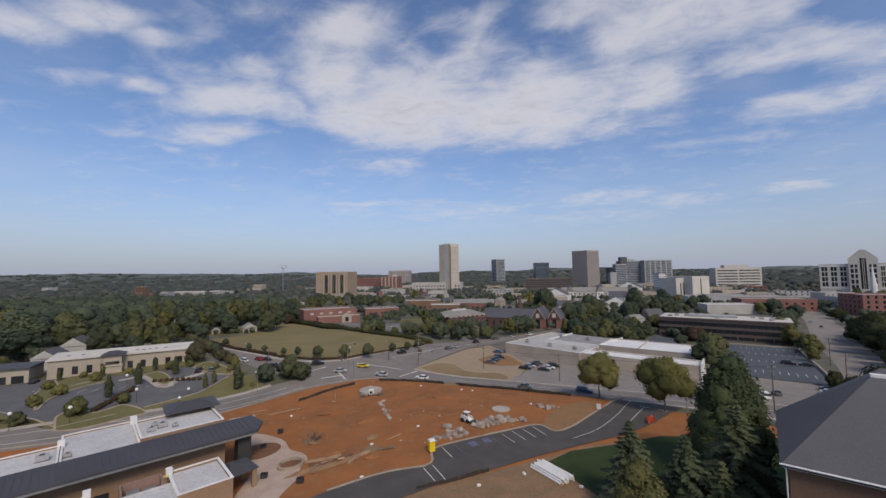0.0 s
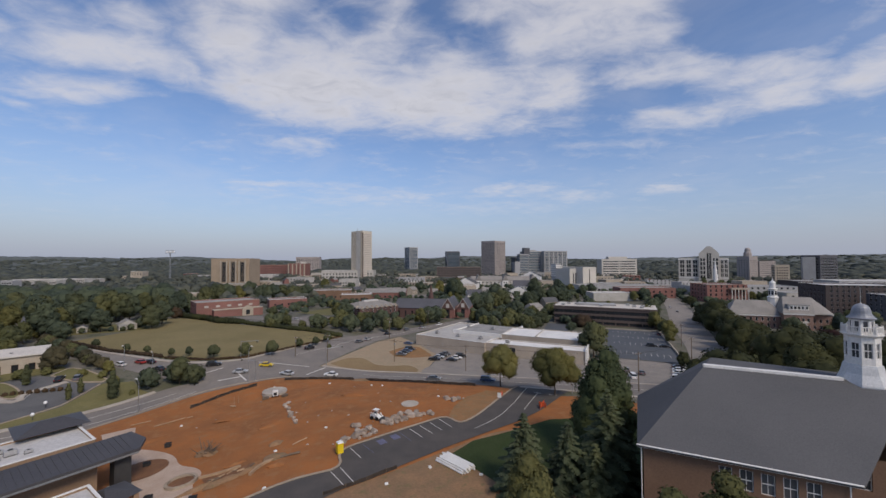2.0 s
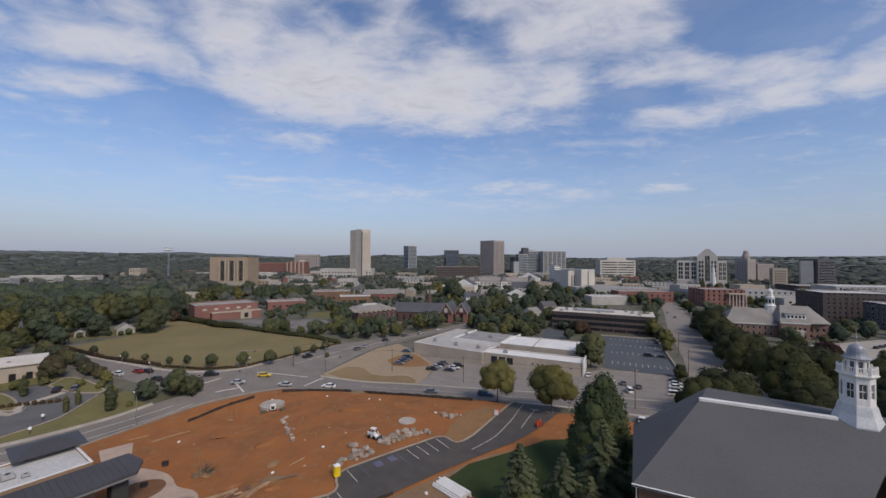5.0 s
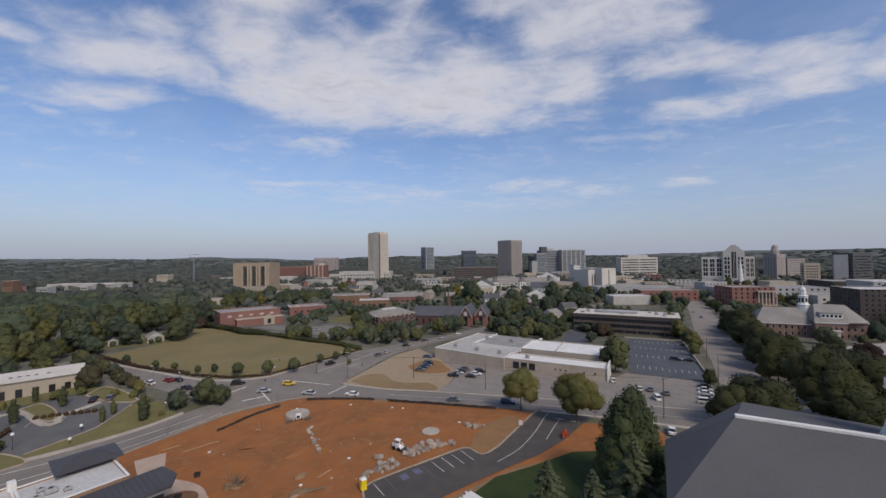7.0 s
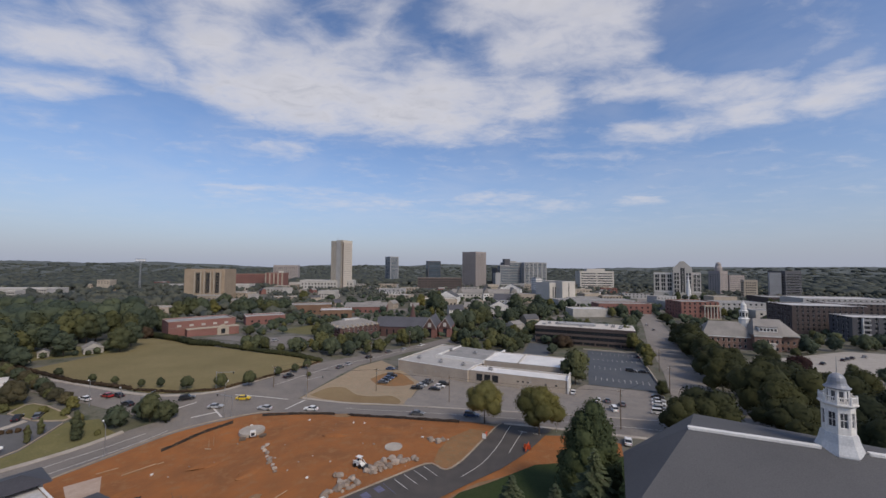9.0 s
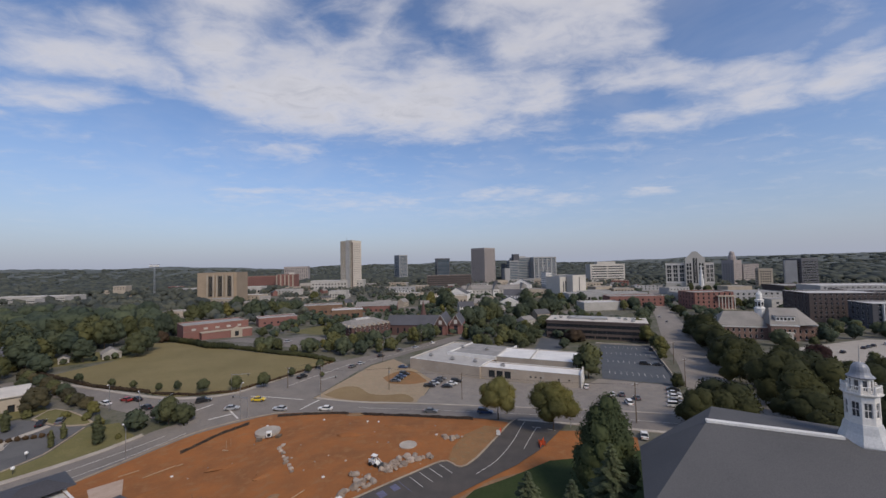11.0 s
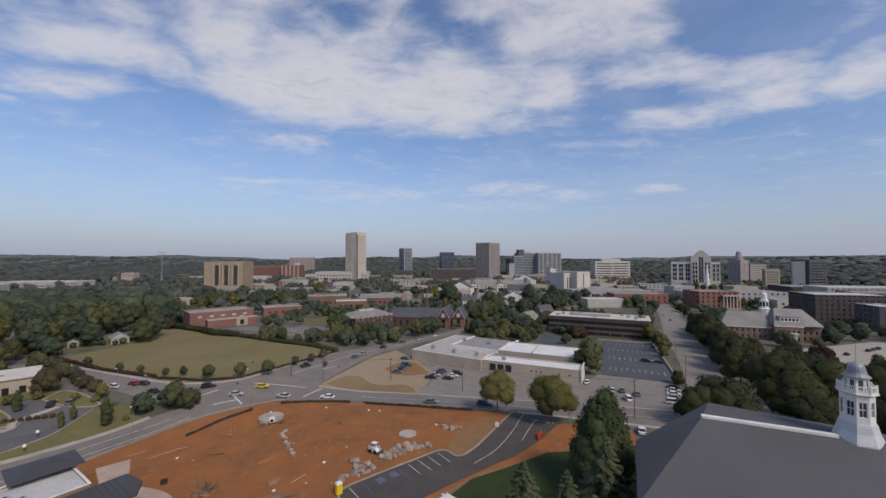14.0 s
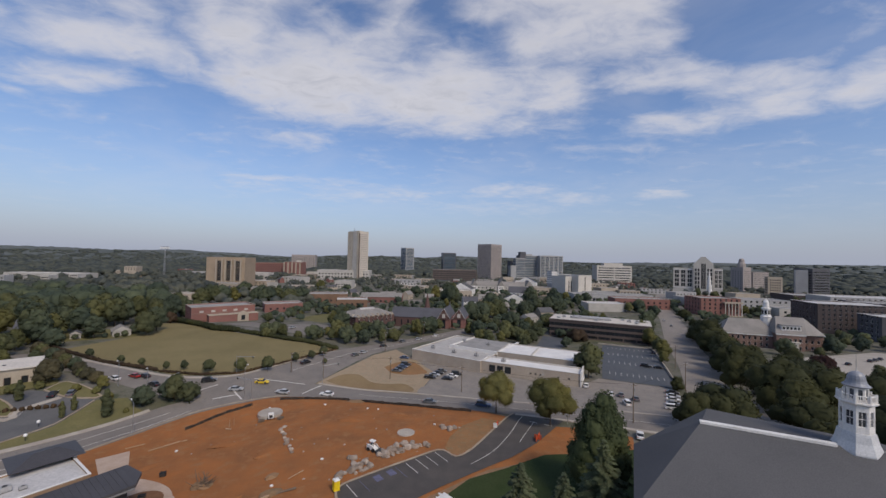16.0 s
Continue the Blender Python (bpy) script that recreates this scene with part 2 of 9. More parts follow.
BARE = material("bare_brown_earth", (0.26, 0.155, 0.085), 0.95, (0.2, 0.13, 0.075), 1.5, 2.5, 0.04, spots=((0.17, 0.13, 0.06), 0.55))
SAND = material("sandy_lot_ground", (0.35, 0.262, 0.178), 0.95, (0.3, 0.222, 0.146), 2.2, 2.0, 0.03, spots=((0.3, 0.236, 0.15), 0.45))
FIELD = material("dry_field_grass", (0.215, 0.178, 0.09), 0.95, (0.18, 0.15, 0.075), 0.35, 2.5, 0.03, spots=((0.16, 0.145, 0.07), 0.6), spec=0.1)
LAWN = material("green_lawn", (0.032, 0.05, 0.019), 0.95, (0.046, 0.06, 0.025), 1.0, 3.0, 0.03, spec=0.1)
VERGE = material("olive_verge_grass", (0.168, 0.152, 0.07), 0.95, (0.13, 0.125, 0.058), 1.0, 3.0, 0.03, spots=((0.2, 0.165, 0.09), 0.6), spec=0.1)
# grey-green floor for far land, haze mixed into its base colour
WOODLAND_HAZED = material("hazed_woodland_floor", (0.082, 0.092, 0.082), 0.95, (0.1, 0.11, 0.096), 0.03, 0.3)
PAINT = material("white_road_paint", (0.62, 0.6, 0.57), 0.8, (0.5, 0.48, 0.45), 6.0, 8.0)
PAINT_BLUE = material("blue_road_paint", (0.15, 0.15, 0.25), 0.8, (0.1, 0.1, 0.14), 6.0, 8.0)
MEMBRANE = material("white_roof_membrane", (0.53, 0.52, 0.515), 0.75, (0.45, 0.44, 0.435), 1.5, 2.0, spots=((0.41, 0.4, 0.39), 0.6))
MEMBRANE_TAN = material("cream_roof_membrane", (0.58, 0.54, 0.49), 0.75, (0.5, 0.465, 0.42), 1.0, 2.0)
PALE_ROOF = material("pale_worn_roofing", (0.44, 0.425, 0.405), 0.9, (0.37, 0.355, 0.34), 1.2, 2.5, spots=((0.33, 0.315, 0.3), 0.6))
GRAVEL = material("grey_gravel_roof", (0.33, 0.32, 0.31), 0.95, (0.24, 0.235, 0.23), 1.2, 2.5, spots=((0.18, 0.18, 0.18), 0.6))
ROOF_DARK = material("dark_seam_metal_roof", (0.082, 0.079, 0.085), 0.55, (0.068, 0.066, 0.071), 1.0, 4.0, metal=0.2)
SHINGLE = material("grey_shingle", (0.108, 0.107, 0.112), 0.9, (0.094, 0.094, 0.099), 0.9, 7.0, 0.02, stretch=(1, 1, 0.35))
SHINGLE_PALE = material("pale_grey_shingle", (0.275, 0.258, 0.242), 0.9, (0.22, 0.208, 0.195), 1.0, 3.0)
BRICK = material("red_brick", (0.245, 0.122, 0.104), 0.9, (0.2, 0.1, 0.087), 0.8, 5.0, spots=((0.255, 0.13, 0.106), 0.6))
BRICK_DARK = material("dark_red_brick", (0.12, 0.07, 0.062), 0.9, (0.1, 0.06, 0.056), 0.8, 5.0)
BRICK_UMBER = material("umber_brick", (0.088, 0.07, 0.068), 0.9, (0.072, 0.06, 0.06), 0.8, 5.0)
BRICK_ROSE = material("rose_brick", (0.25, 0.165, 0.135), 0.9, (0.205, 0.135, 0.112), 0.8, 5.0)
DRYGRASS = material("tan_dry_grass", (0.25, 0.185, 0.105), 0.95, (0.22, 0.155, 0.085), 1.0, 3.0, 0.03, spec=0.1)
TAN = material("warm_tan_precast", (0.56, 0.515, 0.45), 0.85, (0.5, 0.46, 0.4), 0.5, 3.0)
TAN_RIBBED = material("ribbed_tan_precast", (0.42, 0.37, 0.3), 0.85, (0.37, 0.325, 0.265), 0.5, 3.0)
BRICK_TAN = material("tan_brick", (0.3, 0.2, 0.13), 0.9, (0.24, 0.16, 0.1), 0.8, 5.0)
BRICK_BROWN = material("brown_brick", (0.2, 0.125, 0.085), 0.9, (0.16, 0.1, 0.07), 0.8, 5.0)
STUCCO = material("cream_stucco", (0.41, 0.355, 0.29), 0.9, (0.345, 0.3, 0.245), 1.0, 4.0)
STUCCO_TAN = material("tan_precast_concrete", (0.36, 0.285, 0.21), 0.9, (0.31, 0.245, 0.18), 0.8, 4.0)
PRECAST = material("pale_precast", (0.56, 0.53, 0.485), 0.85, (0.49, 0.46, 0.42), 0.6, 3.0)
GREYWALL = material("grey_block_wall", (0.43, 0.37, 0.305), 0.9, (0.35, 0.3, 0.25), 0.9, 4.0, spots=((0.42, 0.39, 0.345), 0.58))
WHITEWALL = material("weathered_white_wall", (0.46, 0.44, 0.415), 0.85, (0.38, 0.365, 0.34), 0.9, 4.0)
WHITE = material("white_paint", (0.74, 0.73, 0.71), 0.6, (0.64, 0.63, 0.62), 1.5, 5.0)
WHITE_BLUE = material("weathered_white_metal", (0.55, 0.56, 0.575), 0.55, (0.46, 0.47, 0.49), 2.0, 5.0, metal=0.1)
BROWNTOWER = material("brown_precast_tower", (0.35, 0.312, 0.298), 0.85, (0.31, 0.276, 0.264), 0.4, 2.0)
DARKWALL = material("dark_brown_cladding", (0.13, 0.1, 0.09), 0.8, (0.11, 0.086, 0.078), 0.7, 4.0)
SLATE = material("dark_slate_cladding", (0.1, 0.1, 0.115), 0.7, (0.08, 0.08, 0.09), 0.7, 3.0)
GREYCLAD = material("blue_grey_cladding", (0.36, 0.36, 0.365), 0.7, (0.31, 0.31, 0.315), 0.7, 3.0)
GLASS = material("dark_window_glass", (0.02, 0.023, 0.028), 0.12, (0.03, 0.034, 0.04), 1.0, 0.5, spec=0.5, per="object")
GLASS_GREY = material("grey_old_glass", (0.085, 0.09, 0.1), 0.18, (0.06, 0.065, 0.075), 2.0, 3.0, spec=0.5, per="object")
DOME_LEAD = material("blue_grey_lead", (0.3, 0.315, 0.35), 0.5, (0.24, 0.255, 0.29), 3.0, 6.0, metal=0.2)
GLASS_BLUE = material("blue_curtain_glass", (0.07, 0.1, 0.13), 0.1, (0.05, 0.075, 0.1), 0.3, 0.4, spec=0.6, per="object")
METAL = material("galvanised_metal", (0.4, 0.41, 0.42), 0.45, (0.33, 0.34, 0.35), 3.0, 5.0, metal=0.7)
DARKMETAL = material("dark_painted_metal", (0.035, 0.035, 0.038), 0.5, (0.05, 0.05, 0.05), 3.0, 5.0)
TIMBER = material("weathered_timber", (0.17, 0.125, 0.09), 0.9, (0.12, 0.09, 0.065), 4.0, 10.0, stretch=(1, 1, 0.3))
BARK = material("grey_brown_bark", (0.1, 0.075, 0.055), 0.95, (0.07, 0.055, 0.04), 5.0, 12.0, 0.02)
LOG = material("pale_cut_log", (0.4, 0.28, 0.18), 0.9, (0.3, 0.2, 0.12), 4.0, 8.0)
ROCK = material("grey_quarry_rock", (0.34, 0.29, 0.245), 0.9, (0.26, 0.2, 0.155), 4.0, 8.0, 0.04, per="object")
BLACKCLOTH = material("black_silt_cloth", (0.03, 0.027, 0.025), 0.9, (0.06, 0.045, 0.035), 4.0, 6.0)
ORANGE = material("orange_plastic_mesh", (0.6, 0.1, 0.03), 0.6, (0.5, 0.08, 0.03), 4.0, 8.0)
YELLOW = material("yellow_plastic", (0.75, 0.55, 0.02), 0.5, (0.65, 0.47, 0.02), 3.0, 6.0)
RUBBER = material("black_rubber", (0.015, 0.015, 0.015), 0.9, (0.025, 0.025, 0.025), 5.0, 9.0)
PLASTIC_WHITE = material("white_plastic_pipe", (0.75, 0.75, 0.74), 0.5, (0.66, 0.66, 0.65), 3.0, 5.0)
LAMP_WHITE = material("white_lamp_glass", (0.8, 0.8, 0.8), 0.4, (0.75, 0.75, 0.75), 2.0, 5.0)
RED_LENS = material("red_lens", (0.3, 0.01, 0.01), 0.3, (0.25, 0.01, 0.01), 2.0, 5.0)
LEAF_OAK = leafy("dark_oak_leaves", (0.033, 0.038, 0.022), (0.047, 0.052, 0.029))
LEAF_MAGNOLIA = leafy("magnolia_leaves", (0.046, 0.06, 0.034), (0.068, 0.084, 0.046))
LEAF_MID = leafy("green_leaves", (0.066, 0.074, 0.044), (0.088, 0.096, 0.056))
LEAF_OLIVE = leafy("olive_turning_leaves", (0.088, 0.09, 0.041), (0.125, 0.122, 0.056))
LEAF_GOLD = leafy("yellow_green_leaves", (0.12, 0.112, 0.042), (0.175, 0.16, 0.066), 0.35)
LEAF_STREET = leafy("olive_street_leaves", (0.122, 0.12, 0.052), (0.175, 0.165, 0.074), 0.35)
LEAF_RUST = leafy("brown_red_leaves", (0.05, 0.036, 0.028), (0.075, 0.052, 0.038))
LEAF_PURPLE = leafy("purple_plum_leaves", (0.02, 0.014, 0.018), (0.04, 0.022, 0.026))
NEEDLE = leafy("spruce_needles", (0.056, 0.072, 0.05), (0.105, 0.124, 0.082))
LEAF_WILLOW = leafy("dull_olive_leaves", (0.075, 0.076, 0.034), (0.115, 0.113, 0.052))
# lighter, bluish greens: the hills' haze is put into the base colour
HILLWOODS_HAZED = material("hazed_hill_canopy", (0.088, 0.1, 0.096), 0.95, (0.108, 0.12, 0.112), 0.03, 0.02, spots=((0.125, 0.136, 0.118), 0.52), contrast=(0.42, 0.58), stretch=(0.5, 1, 1))
# paler and bluer than near leaves, to carry distance haze in the colour
FAR_WOODS_HAZED = leafy("hazed_distant_leaves", (0.088, 0.098, 0.1), (0.102, 0.113, 0.112), 0.4)
LEAF_BROWN = leafy("dull_brown_leaves", (0.06, 0.055, 0.038), (0.082, 0.074, 0.05))
WOODS = leafy("woodland_leaves", (0.056, 0.071, 0.054), (0.077, 0.094, 0.07))


# ---- building helpers ----
def smooth(a, b, x):
    t = np.clip((np.asarray(x, float) - a) / (b - a), 0, 1)
    return t * t * (3 - 2 * t)


def land(x, y):
    """The height of the land: level at the car park, falling to the streets, hills far off."""
    x, y = np.asarray(x, float), np.asarray(y, float)
    w = smooth(100, 150, y)
    near = -5 * (1 - smooth(-85, -5, x)) + 3.5 * (1 - smooth(-125, -92, x))
    left = 1 - smooth(-75, -20, x)
    back = -4.3 + 4.8 * left - 3 * smooth(180, 260, y) * smooth(20, 80, x) - 3 * smooth(220, 300, y) * (1 - smooth(-60, 20, x))
    far = smooth(250, 500, y)
    z = near * (1 - w) + w * (back * (1 - far) - 7 * far)
    r = np.hypot(x, y)
    hills = smooth(1900, 4300, r) * (58 + 16 * np.sin(x / 510.0 + 1.3) + 9 * np.sin(x / 233.0 + y / 700.0) + 5 * np.sin(x / 97.0 + 0.5))
    return z + hills


def ground_z(x, y):
    return float(land(x, y))


def part(name, bm, mat, parent=None, label=""):
    me = bpy.data.meshes.new(name)
    if isinstance(bm, tuple):
        me.from_pydata(*bm)
    else:
        bm.normal_update()
        bm.to_mesh(me)
        bm.free()
    for m in (mat if isinstance(mat, (list, tuple)) else [mat]):
        me.materials.append(m)
    ob = new(name, me)
    ob.parent = parent
    if label:
        ob["label"] = label
    return ob


def piece(name, me, parent, m):
    """Another object on a mesh that is already there."""
    ob = new(name, me)
    ob.parent = parent
    ob.matrix_basis = m
    return ob


def thing(name, label, category, x, y, z=None, turn=0.0, group="", kind=""):
    ob = new(name)
    ob.matrix_basis = pose(x, y, ground_z(x, y) if z is None else z, 0, 0, turn)
    return tagged(ob, label, category, group, kind)


def box(bm, x0, x1, y0, y1, z0, z1, mi=0, bev=0.0):
    vs = [bm.verts.new(p) for p in ((x0, y0, z0), (x1, y0, z0), (x1, y1, z0), (x0, y1, z0), (x0, y0, z1), (x1, y0, z1), (x1, y1, z1), (x0, y1, z1))]
    fs = [bm.faces.new([vs[i] for i in q]) for q in ((3, 2, 1, 0), (4, 5, 6, 7), (0, 1, 5, 4), (1, 2, 6, 5), (2, 3, 7, 6), (3, 0, 4, 7))]
    for f in fs:
        f.material_index = mi
    if bev:
        bmesh.ops.bevel(bm, geom=list({e for f in fs for e in f.edges}), offset=bev, segments=2, affect="EDGES")
    return fs


def boxes(*rows, bev=0.0):
    bm = bmesh.new()
    for r in rows:
        box(bm, *r, bev=bev)
    return bm


def tube(bm, p, q, r0, r1, n=8, mi=0):
    p, q = Vector(p), Vector(q)
    d = (q - p)
    if d.length < 1e-6:
        return
    rot = d.to_track_quat("Z", "Y").to_matrix()
    rings = []
    for c, r in ((p, r0), (q, r1)):
        rings.append([bm.verts.new(c + rot @ Vector((r * math.cos(2 * math.pi * k / n), r * math.sin(2 * math.pi * k / n), 0))) for k in range(n)])
    for k in range(n):
        bm.faces.new((rings[0][k], rings[0][(k + 1) % n], rings[1][(k + 1) % n], rings[1][k])).material_index = mi
    bm.faces.new(rings[0][::-1]).material_index = mi
    bm.faces.new(rings[1]).material_index = mi


def lathe(bm, profile, n=16, mi=0, turn=0.0):
    """A turned or many-sided body from (radius, height) rows."""
    rings = []
    for r, z in profile:
        rings.append([bm.verts.new((r * math.cos(2 * math.pi * k / n + turn), r * math.sin(2 * math.pi * k / n + turn), z)) for k in range(n)])
    for a, b in zip(rings, rings[1:]):
        for k in range(n):
            bm.faces.new((a[k], a[(k + 1) % n], b[(k + 1) % n], b[k])).material_index = mi
    bm.faces.new(rings[0][::-1]).material_index = mi
    bm.faces.new(rings[-1]).material_index = mi


AREAS = []


def drape(name, poly, lift, mat, step=5.0, label="", category="", kind="structure", thick=0.0):
    """A sheet laid on the land inside an outline."""
    if name.startswith(("road", "lot", "field", "lawn", "pavement")):
        AREAS.append(np.array(poly))
    bm = bmesh.new()
    vs = [bm.verts.new((x, y, 0)) for x, y in poly]
    f = bm.faces.new(vs)
    bmesh.ops.triangulate(bm, faces=[f])
    xs, ys = [p[0] for p in poly], [p[1] for p in poly]
    for lo, hi, ax in ((min(xs), max(xs), 0), (min(ys), max(ys), 1)):
        n = max(1, int((hi - lo) / step))
        for k in range(1, n):
            c, nn = [0, 0, 0], [0, 0, 0]
            c[ax], nn[ax] = lo + (hi - lo) * k / n, 1
            bmesh.ops.bisect_plane(bm, geom=bm.verts[:] + bm.edges[:] + bm.faces[:], plane_co=c, plane_no=nn)
    for v in bm.verts:
        v.co.z = ground_z(v.co.x, v.co.y) + lift
    bm.normal_update()
    up_faces = [f for f in bm.faces if f.normal.z < 0]
    bmesh.ops.reverse_faces(bm, faces=up_faces)
    if thick:
        r = bmesh.ops.extrude_face_region(bm, geom=bm.faces[:])
        bmesh.ops.translate(bm, verts=[v for v in r["geom"] if isinstance(v, bmesh.types.BMVert)], vec=(0, 0, thick))
    ob = part(name, bm, mat)
    return tagged(ob, label, category, "", kind)


def along(pts, step):
    """Points every step metres along a line, with their headings."""
    out, carry = [], 0.0
    for (x0, y0), (x1, y1) in zip(pts, pts[1:]):
        d = math.hypot(x1 - x0, y1 - y0)
        s = carry
        while s < d:
            out.append((x0 + (x1 - x0) * s / d, y0 + (y1 - y0) * s / d, math.atan2(y1 - y0, x1 - x0)))
            s += step
        carry = s - d
    return out


def curved(pts, n=6):
    """A smooth line through the points."""
    P = [np.array(p, float) for p in pts]
    P = [2 * P[0] - P[1]] + P + [2 * P[-1] - P[-2]]
    out = []
    for a, b, c, d in zip(P, P[1:], P[2:], P[3:]):
        for k in range(n):
            t = k / n
            out.append(tuple(0.5 * (2 * b + (c - a) * t + (2 * a - 5 * b + 4 * c - d) * t * t + (3 * b - a - 3 * c + d) * t ** 3)))
    return out + [tuple(P[-2])]


def strip(name, pts, width, lift, mat, height=0.0, label="", category="", kind="structure", shift=0.0):
    """A band along a line on the land: a kerb where it has a height, else a painted or paved band."""
    bm = bmesh.new()
    rows = []
    n = len(pts)
    for i, (x, y) in enumerate(pts):
        ax, ay = pts[max(i - 1, 0)]
        bx, by = pts[min(i + 1, n - 1)]
        d = math.hypot(bx - ax, by - ay) or 1
        nx, ny = -(by - ay) / d, (bx - ax) / d
        row = []
        for s in (shift - width / 2, shift + width / 2):
            X, Y = x + nx * s, y + ny * s
            row.append((X, Y, ground_z(X, Y) + lift))
        rows.append(row)
    if height:
        V = [[bm.verts.new((a[0], a[1], a[2] - 0.15)) for a in (r[0],)] + [bm.verts.new((r[0][0], r[0][1], r[0][2] + height)), bm.verts.new((r[1][0], r[1][1], r[1][2] + height)), bm.verts.new((r[1][0], r[1][1], r[1][2] - 0.15))] for r in rows]
        for a, b in zip(V, V[1:]):
            for k in range(3):
                bm.faces.new((a[k], b[k], b[k + 1], a[k + 1]))
        bm.faces.new(V[0])
        bm.faces.new(V[-1][::-1])
        bmesh.ops.recalc_face_normals(bm, faces=bm.faces[:])
    else:
        V = [[bm.verts.new(p) for p in r] for r in rows]
        for a, b in zip(V, V[1:]):
            bm.faces.new((a[0], b[0], b[1], a[1]))
        bm.normal_update()
        bmesh.ops.reverse_faces(bm, faces=[f for f in bm.faces if f.normal.z < 0])
    return tagged(part(name, bm, mat), label, category, "", kind)


def densify(pts, step=4.0):
    out = [(x, y) for x, y, _ in along(pts, step)]
    return out + [pts[-1]]


def facade(bm, p0, p1, z0, z1, holes, deep=0.2, mi=0):
    """An upright wall face from p0 to p1 (outside on the right hand), with openings (u0, u1, v0, v1) cut through to their reveals."""
    p0, p1 = Vector((*p0, 0)), Vector((*p1, 0))
    W = (p1 - p0).length
    u = (p1 - p0) / W
    n = Vector((u.y, -u.x, 0))
    us = sorted({0.0, W, *[h[0] for h in holes], *[h[1] for h in holes]})
    vs = sorted({z0, z1, *[h[2] for h in holes], *[h[3] for h in holes]})

    def at(a, b, d=0.0):
        return p0 + u * a + Vector((0, 0, b)) - n * d

    for a0, a1 in zip(us, us[1:]):
        run = None
        for b0, b1 in zip(vs, vs[1:]):
            am, bmid = (a0 + a1) / 2, (b0 + b1) / 2
            hole = any(h[0] < am < h[1] and h[2] < bmid < h[3] for h in holes)
            if hole:
                if run is not None:
                    bm.faces.new([bm.verts.new(at(*q)) for q in ((a0, run), (a1, run), (a1, b0), (a0, b0))]).material_index = mi
                run = None
            elif run is None:
                run = b0
        if run is not None:
            bm.faces.new([bm.verts.new(at(*q)) for q in ((a0, run), (a1, run), (a1, z1), (a0, z1))]).material_index = mi
    for h in holes:
        c = [(h[0], h[2]), (h[1], h[2]), (h[1], h[3]), (h[0], h[3])]
        for (a, b), (e, f) in zip(c, c[1:] + c[:1]):
            bm.faces.new([bm.verts.new(v) for v in (at(a, b), at(a, b, deep), at(e, f, deep), at(e, f))]).material_index = mi


WINDOWS = {}
FOOT = []


def window_mesh(w, h, kind, glass, frame_mat):
    """A window seen from -y: frame, bars and pane, standing on its sill's middle."""
    key = (round(w, 2), round(h, 2), kind, glass.name, frame_mat.name)
    if key not in WINDOWS:
        bm = bmesh.new()
        if kind == "plain":
            box(bm, -w / 2, w / 2, -0.04, 0.04, 0, h, 0)
        else:
            t = min(0.1, w * 0.08)
            box(bm, -w / 2 + t, w / 2 - t, -0.02, 0.02, t, h - t, 0)
            for r in ((-w / 2, -w / 2 + t, 0, h), (w / 2 - t, w / 2, 0, h), (-w / 2 + t, w / 2 - t, 0, t), (-w / 2 + t, w / 2 - t, h - t, h)):
                box(bm, r[0], r[1], -0.06, 0.06, r[2], r[3], 1)
            if kind == "sash":
                box(bm, -w / 2 + t, w / 2 - t, -0.04, 0.04, h * 0.48, h * 0.53, 1)
                box(bm, -0.03, 0.03, -0.03, 0.03, t, h * 0.48, 1)
                box(bm, -0.03, 0.03, -0.03, 0.03, h * 0.53, h - t, 1)
            elif kind == "mullion":
                k = max(1, int(w / 1.4))
                for i in range(1, k):
                    x = -w / 2 + w * i / k
                    box(bm, x - 0.04, x + 0.04, -0.05, 0.05, t, h - t, 1)
        me = bpy.data.meshes.new("window")
        bm.normal_update()
        bm.to_mesh(me)
        bm.free()
        me.materials.append(glass)
        me.materials.append(frame_mat)
        WINDOWS[key] = me
    return WINDOWS[key]


def rows_of(n, z0, pitch, h):
    return [(z0 + k * pitch, h) for k in range(n)]


